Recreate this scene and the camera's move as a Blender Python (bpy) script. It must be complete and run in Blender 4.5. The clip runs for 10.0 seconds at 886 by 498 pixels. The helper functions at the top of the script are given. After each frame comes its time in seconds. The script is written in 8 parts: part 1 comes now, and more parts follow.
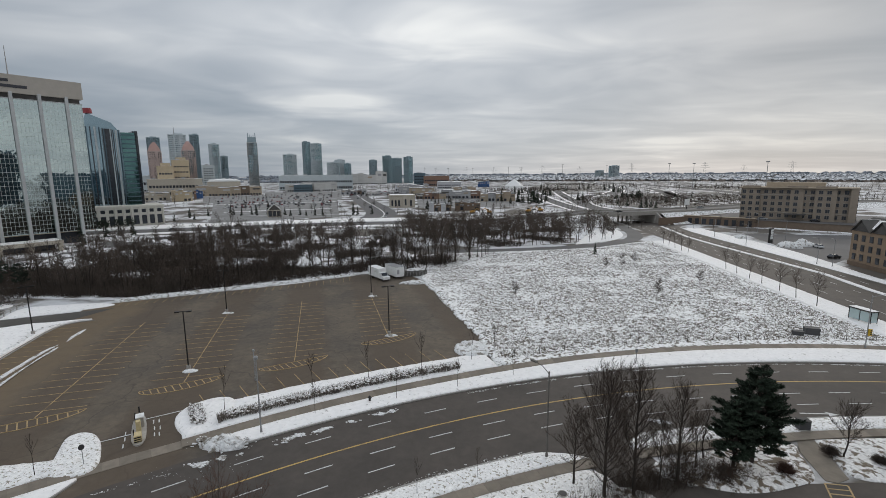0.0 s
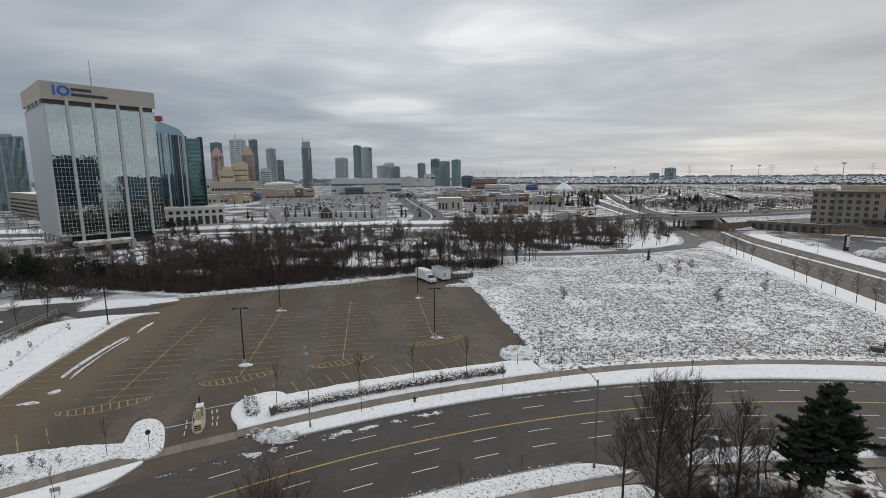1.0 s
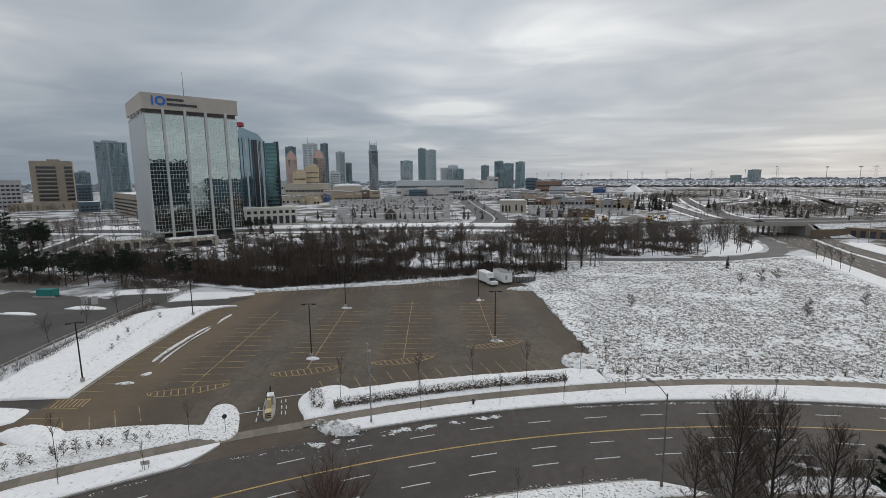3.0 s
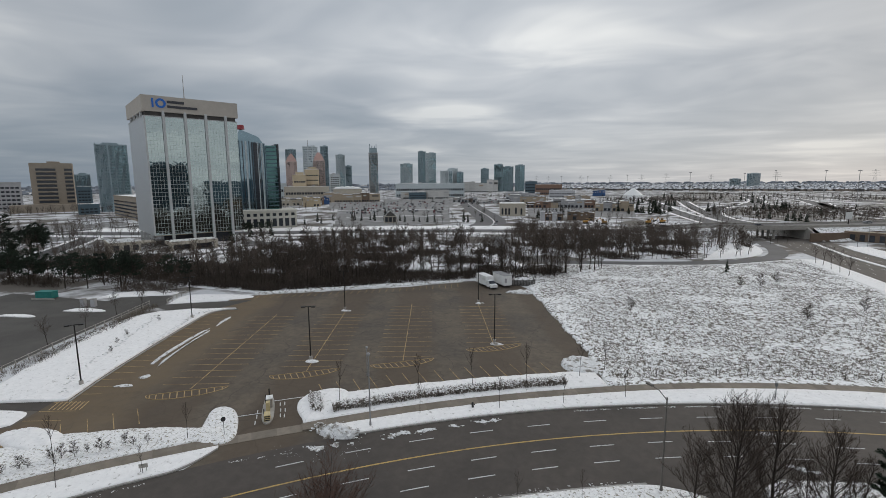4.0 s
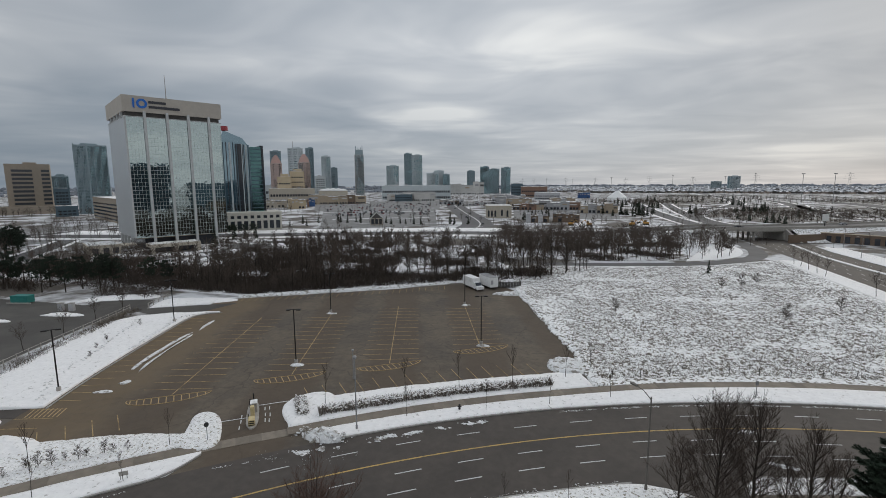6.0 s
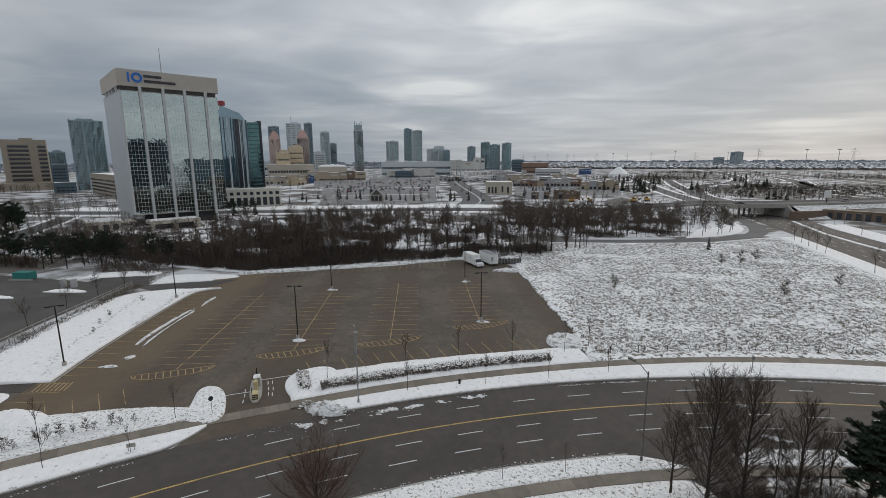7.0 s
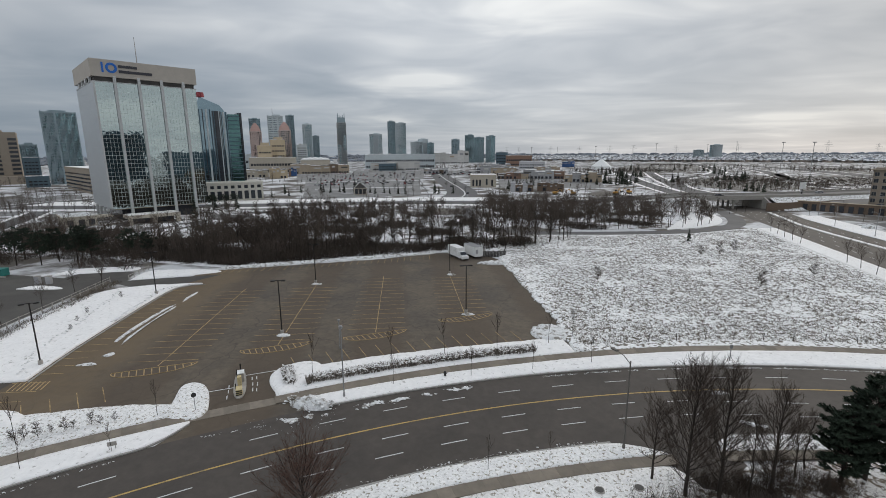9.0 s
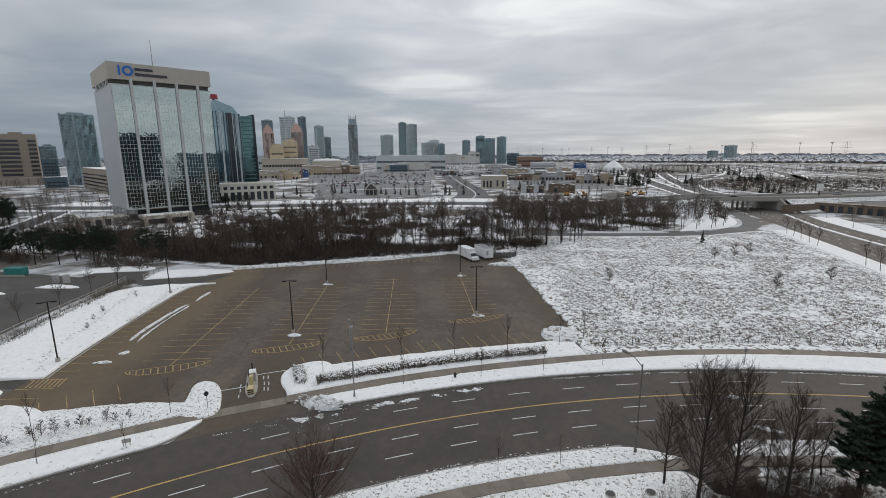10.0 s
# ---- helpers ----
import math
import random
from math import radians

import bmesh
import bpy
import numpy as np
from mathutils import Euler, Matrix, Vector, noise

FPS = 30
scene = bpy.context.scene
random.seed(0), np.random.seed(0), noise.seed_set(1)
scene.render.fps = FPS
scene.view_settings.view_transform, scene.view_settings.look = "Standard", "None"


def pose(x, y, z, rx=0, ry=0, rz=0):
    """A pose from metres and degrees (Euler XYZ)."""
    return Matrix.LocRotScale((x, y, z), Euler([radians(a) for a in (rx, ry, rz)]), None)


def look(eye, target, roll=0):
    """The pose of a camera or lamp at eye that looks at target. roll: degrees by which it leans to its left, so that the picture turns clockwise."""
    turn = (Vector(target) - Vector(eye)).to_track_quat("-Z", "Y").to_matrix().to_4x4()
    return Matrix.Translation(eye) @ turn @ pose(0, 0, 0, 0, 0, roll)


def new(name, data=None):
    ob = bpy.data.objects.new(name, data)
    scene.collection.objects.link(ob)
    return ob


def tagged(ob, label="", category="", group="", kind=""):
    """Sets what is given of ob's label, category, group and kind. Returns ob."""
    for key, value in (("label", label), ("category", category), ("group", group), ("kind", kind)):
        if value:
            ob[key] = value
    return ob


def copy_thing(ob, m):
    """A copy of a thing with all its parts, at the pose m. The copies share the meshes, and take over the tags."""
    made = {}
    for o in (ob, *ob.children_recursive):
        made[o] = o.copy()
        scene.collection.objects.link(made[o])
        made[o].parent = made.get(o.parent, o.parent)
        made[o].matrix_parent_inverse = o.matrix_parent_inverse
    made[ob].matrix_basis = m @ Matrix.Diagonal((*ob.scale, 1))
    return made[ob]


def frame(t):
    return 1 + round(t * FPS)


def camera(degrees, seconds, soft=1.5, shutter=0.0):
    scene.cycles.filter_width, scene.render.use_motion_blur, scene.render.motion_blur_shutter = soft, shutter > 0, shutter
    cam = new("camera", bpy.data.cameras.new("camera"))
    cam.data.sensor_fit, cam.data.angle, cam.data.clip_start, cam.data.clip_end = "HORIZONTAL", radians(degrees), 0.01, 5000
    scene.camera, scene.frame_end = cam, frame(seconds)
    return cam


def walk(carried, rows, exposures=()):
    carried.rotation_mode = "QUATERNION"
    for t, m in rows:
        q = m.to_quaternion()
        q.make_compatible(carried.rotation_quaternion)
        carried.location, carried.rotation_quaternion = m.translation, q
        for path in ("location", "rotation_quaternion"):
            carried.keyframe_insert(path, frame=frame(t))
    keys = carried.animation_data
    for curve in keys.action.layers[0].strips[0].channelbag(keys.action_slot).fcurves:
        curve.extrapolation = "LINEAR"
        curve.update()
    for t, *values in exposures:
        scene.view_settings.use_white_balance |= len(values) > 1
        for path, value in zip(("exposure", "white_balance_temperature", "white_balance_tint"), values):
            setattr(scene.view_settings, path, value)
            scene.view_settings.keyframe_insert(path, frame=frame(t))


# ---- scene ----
import itertools
import collections

PATH = [
    (0.0, -0.36, -9.38, 0.42), (0.5, 1.88, -8.92, 0.42), (1.0, 5.48, -8.97, 0.51), (1.5, 8.67, -8.82, 0.68),
    (2.0, 11.13, -8.86, 0.70), (2.5, 13.13, -8.82, 0.59), (4.0, 13.19, -8.28, 0.37), (4.5, 11.69, -8.26, 0.29),
    (5.0, 11.25, -7.87, 0.26), (5.5, 11.47, -7.94, 0.30), (6.8, 11.51, -8.98, 0.29), (7.0, 11.53, -10.92, 0.28),
    (7.5, 11.70, -12.00, 0.30), (8.0, 11.79, -11.50, 0.32), (8.5, 11.44, -11.61, 0.36), (9.0, 9.60, -11.79, 0.31),
    (9.5, 10.86, -12.26, 0.31), (10.0, 10.91, -11.65, 0.36)]
EYE = (0.0, 0.0, 31.0)
cam = camera(87.51, 10.0, soft=0.45)
walk(cam, [(t, pose(*EYE, 90 + p, r, y)) for t, y, p, r in PATH],
     [(0.0, 0.0), (2.5, 0.0), (4.0, -0.08), (5.5, -0.11), (7.0, -0.13), (7.5, -0.08), (8.0, 0.0), (10.0, 0.03)])

# ---- sky and sun ----
world = bpy.data.worlds.new("overcast")
scene.world = world
world.use_nodes = True
wt = world.node_tree
wt.nodes.clear()


def link_in(tree, node, key, value):
    """A socket is linked, a plain value is set."""
    if isinstance(value, bpy.types.NodeSocket):
        tree.links.new(value, node.inputs[key])
    elif value is not None:
        node.inputs[key].default_value = value


def math_node(tree, op, a, b=None, clamp=False):
    n = tree.nodes.new("ShaderNodeMath")
    n.operation, n.use_clamp = op, clamp
    link_in(tree, n, 0, a)
    link_in(tree, n, 1, b)
    return n.outputs[0]


def noise_node(tree, vec, scale, detail=4.0, rough=0.55, distort=0.0):
    n = tree.nodes.new("ShaderNodeTexNoise")
    link_in(tree, n, "Vector", vec)
    n.inputs["Scale"].default_value, n.inputs["Detail"].default_value = scale, detail
    n.inputs["Roughness"].default_value, n.inputs["Distortion"].default_value = rough, distort
    return n.outputs[0]


def ramp_node(tree, fac, stops):
    n = tree.nodes.new("ShaderNodeValToRGB")
    link_in(tree, n, 0, fac)
    el = n.color_ramp.elements
    while len(el) < len(stops):
        el.new(0.5)
    for e, (p, c) in zip(el, stops):
        e.position, e.color = p, (c if len(c) == 4 else (*c, 1.0))
    return n.outputs[0]


def mix_node(tree, fac, a, b, mode="MIX"):
    n = tree.nodes.new("ShaderNodeMix")
    n.data_type, n.blend_type = "RGBA", mode
    link_in(tree, n, 0, fac)
    for key, v in ((6, a), (7, b)):
        link_in(tree, n, key, (*v, 1.0) if isinstance(v, tuple) and len(v) == 3 else v)
    return n.outputs[2]


SUN_AZ, SUN_EL = -35.0, 24.0          # to the right of straight ahead, above the horizon
tc = wt.nodes.new("ShaderNodeTexCoord")
sep = wt.nodes.new("ShaderNodeSeparateXYZ")
wt.links.new(tc.outputs["Generated"], sep.inputs[0])
up = math_node(wt, "MAXIMUM", sep.outputs[2], 0.0)
den = math_node(wt, "ADD", up, 0.075)
px = math_node(wt, "DIVIDE", sep.outputs[0], den)
py = math_node(wt, "DIVIDE", sep.outputs[1], den)
comb = wt.nodes.new("ShaderNodeCombineXYZ")
wt.links.new(px, comb.inputs[0])
wt.links.new(math_node(wt, "MULTIPLY", py, 1.25), comb.inputs[1])
broad = noise_node(wt, comb.outputs[0], 0.36, 3.0, 0.5, 0.7)
fine = noise_node(wt, comb.outputs[0], 0.95, 3.5, 0.52, 0.6)
cloud = math_node(wt, "ADD", math_node(wt, "MULTIPLY", broad, 0.68), math_node(wt, "MULTIPLY", fine, 0.32))
# thinner spots of the cloud deck ahead
for cx, cy, sx, sy, amp in ((-0.99, 4.45, 0.42, 0.24, 0.14), (-0.24, 5.2, 0.75, 0.28, 0.11), (0.30, 2.9, 0.9, 0.45, 0.08), (2.6, 3.4, 0.9, 0.8, 0.07)):
    gx = math_node(wt, "DIVIDE", math_node(wt, "SUBTRACT", px, cx), sx)
    gy = math_node(wt, "DIVIDE", math_node(wt, "SUBTRACT", py, cy), sy)
    r2 = math_node(wt, "ADD", math_node(wt, "MULTIPLY", gx, gx), math_node(wt, "MULTIPLY", gy, gy))
    spot = math_node(wt, "MULTIPLY", math_node(wt, "EXPONENT", math_node(wt, "MULTIPLY", r2, -1.0)), math_node(wt, "MULTIPLY", fine, amp * 2))
    cloud = math_node(wt, "ADD", cloud, spot)
cloud_col = ramp_node(wt, cloud, [(0.34, (0.335, 0.385, 0.44)), (0.45, (0.455, 0.495, 0.545)), (0.55, (0.615, 0.645, 0.68)), (0.66, (0.91, 0.92, 0.91))])
# the deck is thinnest ahead, heavier to both sides, and brighter towards the zenith
off = math_node(wt, "ADD", sep.outputs[0], 0.08)
heavy = math_node(wt, "SUBTRACT", 1.0, math_node(wt, "MINIMUM", math_node(wt, "MULTIPLY", math_node(wt, "MULTIPLY", off, off), 0.42), 0.2))
zen = ramp_node(wt, sep.outputs[2], [(0.42, (0.5, 0.5, 0.5)), (0.9, (0.78, 0.78, 0.78))])
heavy = math_node(wt, "MULTIPLY", heavy, math_node(wt, "SUBTRACT", 1.02, math_node(wt, "MULTIPLY", sep.outputs[0], 0.13)))
gain = math_node(wt, "MULTIPLY", heavy, math_node(wt, "MULTIPLY", zen, 2.0))
gcol = wt.nodes.new("ShaderNodeCombineColor")
for i in range(3):
    wt.links.new(gain, gcol.inputs[i])
cloud_col = mix_node(wt, 1.0, cloud_col, gcol.outputs[0], "MULTIPLY")
# low over the horizon: slate on one side, paler on the side of the sun
side = math_node(wt, "ADD", math_node(wt, "MULTIPLY", sep.outputs[0], -1.05), 0.42, True)
low_col = mix_node(wt, side, (0.60, 0.615, 0.64), (0.185, 0.235, 0.295))
low = ramp_node(wt, sep.outputs[2], [(0.0, (1, 1, 1)), (0.04, (0.9, 0.9, 0.9)), (0.26, (0, 0, 0))])
lowf = math_node(wt, "MULTIPLY", low, math_node(wt, "ADD", math_node(wt, "MULTIPLY", side, 0.35), 0.50))
sky_col = mix_node(wt, lowf, cloud_col, low_col)
nishita = wt.nodes.new("ShaderNodeTexSky")
nishita.sky_type, nishita.sun_disc = "NISHITA", False
nishita.sun_elevation, nishita.sun_rotation = radians(SUN_EL), radians(-SUN_AZ)
nish = mix_node(wt, 1.0, nishita.outputs[0], (0.08, 0.08, 0.08), "MULTIPLY")
sky_col = mix_node(wt, 0.06, sky_col, nish)
bg = wt.nodes.new("ShaderNodeBackground")
wt.links.new(sky_col, bg.inputs[0])
bg.inputs[1].default_value = 1.0
wo = wt.nodes.new("ShaderNodeOutputWorld")
wt.links.new(bg.outputs[0], wo.inputs[0])

sun_data = bpy.data.lights.new("sun", "SUN")
sun_data.energy, sun_data.angle, sun_data.color = 0.76, radians(25), (1.0, 0.92, 0.81)
sun = new("sun", sun_data)
a_, e_ = radians(SUN_AZ), radians(SUN_EL)
sun_dir = Vector((-math.sin(a_) * math.cos(e_), math.cos(a_) * math.cos(e_), math.sin(e_)))
sun.matrix_world = look(sun_dir * 100, (0, 0, 0))


# ---- materials ----
def material(name, col, rough=0.8, metal=0.0, var=0.15, scale=2.0, bump=0.2, bump_scale=None, stain=None, stain_at=(0.5, 0.65), stain_scale=0.15,
             rand=0.0, spec=0.3, island=0.0, squash=None):
    m = bpy.data.materials.new(name)
    m.use_nodes = True
    t = m.node_tree
    b = t.nodes["Principled BSDF"]
    geo = t.nodes.new("ShaderNodeNewGeometry")
    vec = geo.outputs["Position"]
    if squash:
        mp = t.nodes.new("ShaderNodeMapping")
        mp.inputs["Scale"].default_value = squash
        t.links.new(vec, mp.inputs["Vector"])
        vec = mp.outputs[0]
    n1 = noise_node(t, vec, scale, 5.0, 0.6)
    n2 = noise_node(t, vec, stain_scale, 5.0, 0.6, 0.3)
    lo, hi = tuple(c * (1 - var) for c in col), tuple(min(1.0, c * (1 + var)) for c in col)
    c = mix_node(t, ramp_node(t, n1, [(0.3, (0, 0, 0)), (0.7, (1, 1, 1))]), lo, hi)
    n2f = ramp_node(t, n2, [(stain_at[0], (0, 0, 0)), (stain_at[1], (1, 1, 1))])
    c = mix_node(t, n2f if stain else math_node(t, "MULTIPLY", n2f, 0.5), c, stain or tuple(x * (1 - var) for x in col))
    if rand or island:
        if island:
            rv, amt = geo.outputs["Random Per Island"], island
        else:
            rv, amt = t.nodes.new("ShaderNodeObjectInfo").outputs["Random"], rand
        f = math_node(t, "ADD", math_node(t, "MULTIPLY", rv, 2 * amt), 1 - amt)
        cc = t.nodes.new("ShaderNodeCombineColor")
        for i in range(3):
            t.links.new(f, cc.inputs[i])
        c = mix_node(t, 1.0, c, cc.outputs[0], "MULTIPLY")
    t.links.new(c, b.inputs["Base Color"])
    rr = math_node(t, "ADD", math_node(t, "MULTIPLY", n1, 0.2), rough - 0.1, True)
    t.links.new(rr, b.inputs["Roughness"])
    b.inputs["Metallic"].default_value = metal
    b.inputs["Specular IOR Level"].default_value = spec
    if bump:
        bn = t.nodes.new("ShaderNodeBump")
        bn.inputs["Strength"].default_value, bn.inputs["Distance"].default_value = bump, 0.1
        t.links.new(noise_node(t, vec, bump_scale or scale * 3, 4.0), bn.inputs["Height"])
        t.links.new(bn.outputs[0], b.inputs["Normal"])
    return m


def glass_material(name, col, rough=0.06, metal=0.85, wave=0.02, wave_scale=0.25, rand=0.0):
    """Coated facade glass: mirror-like, tinted, slightly wavy."""
    m = bpy.data.materials.new(name)
    m.use_nodes = True
    t = m.node_tree
    b = t.nodes["Principled BSDF"]
    geo = t.nodes.new("ShaderNodeNewGeometry")
    n = noise_node(t, geo.outputs["Position"], 0.3, 3.0)
    c = mix_node(t, n, tuple(x * 0.85 for x in col), tuple(min(1, x * 1.12) for x in col))
    t.links.new(c, b.inputs["Base Color"])
    b.inputs["Roughness"].default_value, b.inputs["Metallic"].default_value = rough, metal
    if wave:
        bn = t.nodes.new("ShaderNodeBump")
        bn.inputs["Strength"].default_value, bn.inputs["Distance"].default_value = wave, 1.0
        t.links.new(noise_node(t, geo.outputs["Position"], wave_scale, 2.0), bn.inputs["Height"])
        t.links.new(bn.outputs[0], b.inputs["Normal"])
    return m


SNOW = material("snow", (0.885, 0.87, 0.86), 0.75, var=0.06, scale=1.6, bump=0.6, bump_scale=2.4, stain=(0.50, 0.48, 0.46), stain_at=(0.60, 0.70), stain_scale=1.8)
SNOW_DIRTY = material("old_snow", (0.74, 0.74, 0.74), 0.8, var=0.18, scale=2.5, bump=0.9, bump_scale=5, stain=(0.26, 0.24, 0.21), stain_at=(0.52, 0.62), stain_scale=1.1)
SNOW_GRASS = material("snow_on_grass", (0.86, 0.85, 0.84), 0.8, var=0.16, scale=3.5, bump=0.9, bump_scale=5, stain=(0.30, 0.27, 0.22), stain_at=(0.56, 0.62), stain_scale=3.2)
SNOW_FIELD = material("snow_with_stubble", (0.90, 0.89, 0.88), 0.8, var=0.2, scale=2.0, bump=1.0, bump_scale=2.2, stain=(0.17, 0.148, 0.122), stain_at=(0.535, 0.585), stain_scale=1.45)
SNOW_LITTER = material("snow_on_leaf_litter", (0.80, 0.785, 0.77), 0.8, var=0.2, scale=3.5, bump=0.9, bump_scale=5, stain=(0.17, 0.135, 0.10), stain_at=(0.49, 0.57), stain_scale=1.3)
GROUND = material("winter_ground", (0.64, 0.64, 0.65), 0.85, var=0.2, scale=0.08, bump=0.3, bump_scale=0.4, stain=(0.125, 0.11, 0.095), stain_at=(0.45, 0.54), stain_scale=0.04)
WOOD_FLOOR = material("thicket_floor", (0.74, 0.74, 0.75), 0.9, var=0.2, scale=0.5, bump=0.4, stain=(0.13, 0.108, 0.09), stain_at=(0.52, 0.60), stain_scale=0.13)
ROAD = material("road_asphalt", (0.082, 0.070, 0.061), 0.75, var=0.12, scale=0.7, bump=0.12, bump_scale=12, stain=(0.060, 0.052, 0.046), stain_at=(0.45, 0.7), stain_scale=0.09)
SALTED = material("salted_asphalt", (0.22, 0.215, 0.21), 0.85, var=0.25, scale=0.15, bump=0, stain=(0.42, 0.42, 0.42), stain_at=(0.56, 0.72), stain_scale=0.05)
FAR_ROAD = material("far_road_asphalt", (0.125, 0.120, 0.118), 0.8, var=0.15, scale=0.2, bump=0, stain=(0.17, 0.165, 0.165), stain_at=(0.5, 0.8), stain_scale=0.03)
CONCRETE = material("concrete", (0.36, 0.34, 0.31), 0.85, var=0.15, scale=1.5, bump=0.15, rand=0.08)
KERB = material("kerb_concrete", (0.33, 0.32, 0.30), 0.85, var=0.2, scale=1.0, bump=0.2)
WALK = material("pavement_concrete", (0.215, 0.185, 0.150), 0.85, var=0.15, scale=1.0, bump=0.15, rand=0.15)
HATCH_LINE = material("yellow_hatch_paint", (0.42, 0.30, 0.15), 0.7, var=0.2, scale=6, bump=0, stain=(0.24, 0.165, 0.08), stain_at=(0.5, 0.68), stain_scale=0.9)
WHITE_LINE = material("white_road_paint", (0.62, 0.62, 0.61), 0.7, var=0.2, scale=6, bump=0, stain=(0.3, 0.3, 0.3), stain_at=(0.55, 0.7), stain_scale=1.5)
YELLOW_LINE = material("yellow_road_paint", (0.50, 0.34, 0.12), 0.7, var=0.2, scale=6, bump=0, stain=(0.25, 0.19, 0.10), stain_at=(0.5, 0.7), stain_scale=0.8)
STALL_LINE = material("worn_stall_paint", (0.42, 0.30, 0.145), 0.75, var=0.25, scale=4, bump=0, stain=(0.19, 0.13, 0.07), stain_at=(0.46, 0.62), stain_scale=0.5)
BARK = material("bark", (0.046, 0.037, 0.031), 0.95, var=0.3, scale=6, bump=0.4, rand=0.15)
TWIG = material("twig", (0.088, 0.070, 0.058), 0.95, var=0.3, scale=3, bump=0, rand=0.25)
BRUSH = material("brush_twig", (0.080, 0.064, 0.053), 0.95, var=0.3, scale=0.2, bump=0, island=0.35)
NEEDLE = material("needles", (0.024, 0.036, 0.023), 0.8, var=0.5, scale=1.5, bump=0, rand=0.2)
WEED = material("dry_weed", (0.145, 0.120, 0.093), 0.95, var=0.3, scale=0.4, bump=0, island=0.4)
HEDGE = material("hedge_twig", (0.20, 0.172, 0.150), 0.95, var=0.3, scale=2, bump=0, island=0.3)
DARK_METAL = material("dark_bronze_metal", (0.03, 0.028, 0.027), 0.5, 0.3, var=0.2, scale=4, bump=0)
POLE = material("weathered_pole", (0.16, 0.148, 0.135), 0.7, 0.2, var=0.2, scale=3, bump=0)
GALV = material("galvanised_steel", (0.32, 0.32, 0.32), 0.5, 0.5, var=0.15, scale=3, bump=0)
WHITE_PAINT = material("white_paint", (0.80, 0.80, 0.79), 0.5, var=0.05, scale=1.5, bump=0, stain=(0.6, 0.59, 0.56), stain_at=(0.58, 0.75), stain_scale=0.6)
TAN_WALL = material("tan_precast", (0.40, 0.33, 0.25), 0.85, var=0.1, scale=0.6, bump=0.05, rand=0.06)
CREAM_WALL = material("cream_stone", (0.46, 0.415, 0.345), 0.85, var=0.08, scale=0.6, bump=0.05)
GREY_WALL = material("grey_cladding", (0.40, 0.40, 0.41), 0.8, var=0.1, scale=0.4, bump=0.05, rand=0.15)
BROWN_BRICK = material("brown_brick", (0.185, 0.135, 0.10), 0.9, var=0.15, scale=1.5, bump=0.1)
DARK_GLASS = glass_material("dark_window_glass", (0.05, 0.055, 0.065), 0.12, 0.2, 0)
IG_GLASS = glass_material("silver_mirror_glass", (0.50, 0.585, 0.575), 0.02, 1.0, 0.02, 0.30)
BLUE_GLASS = glass_material("blue_mirror_glass", (0.27, 0.37, 0.42), 0.04, 0.95, 0.02, 0.2)
TEAL_GLASS = glass_material("teal_glass", (0.37, 0.56, 0.60), 0.16, 0.8, 0)
GREEN_GLASS = glass_material("dark_green_glass", (0.10, 0.20, 0.20), 0.05, 0.9, 0.02, 0.2)
ROOF_DARK = material("roof_dark", (0.10, 0.095, 0.09), 0.9, var=0.2, scale=0.5, bump=0.1)


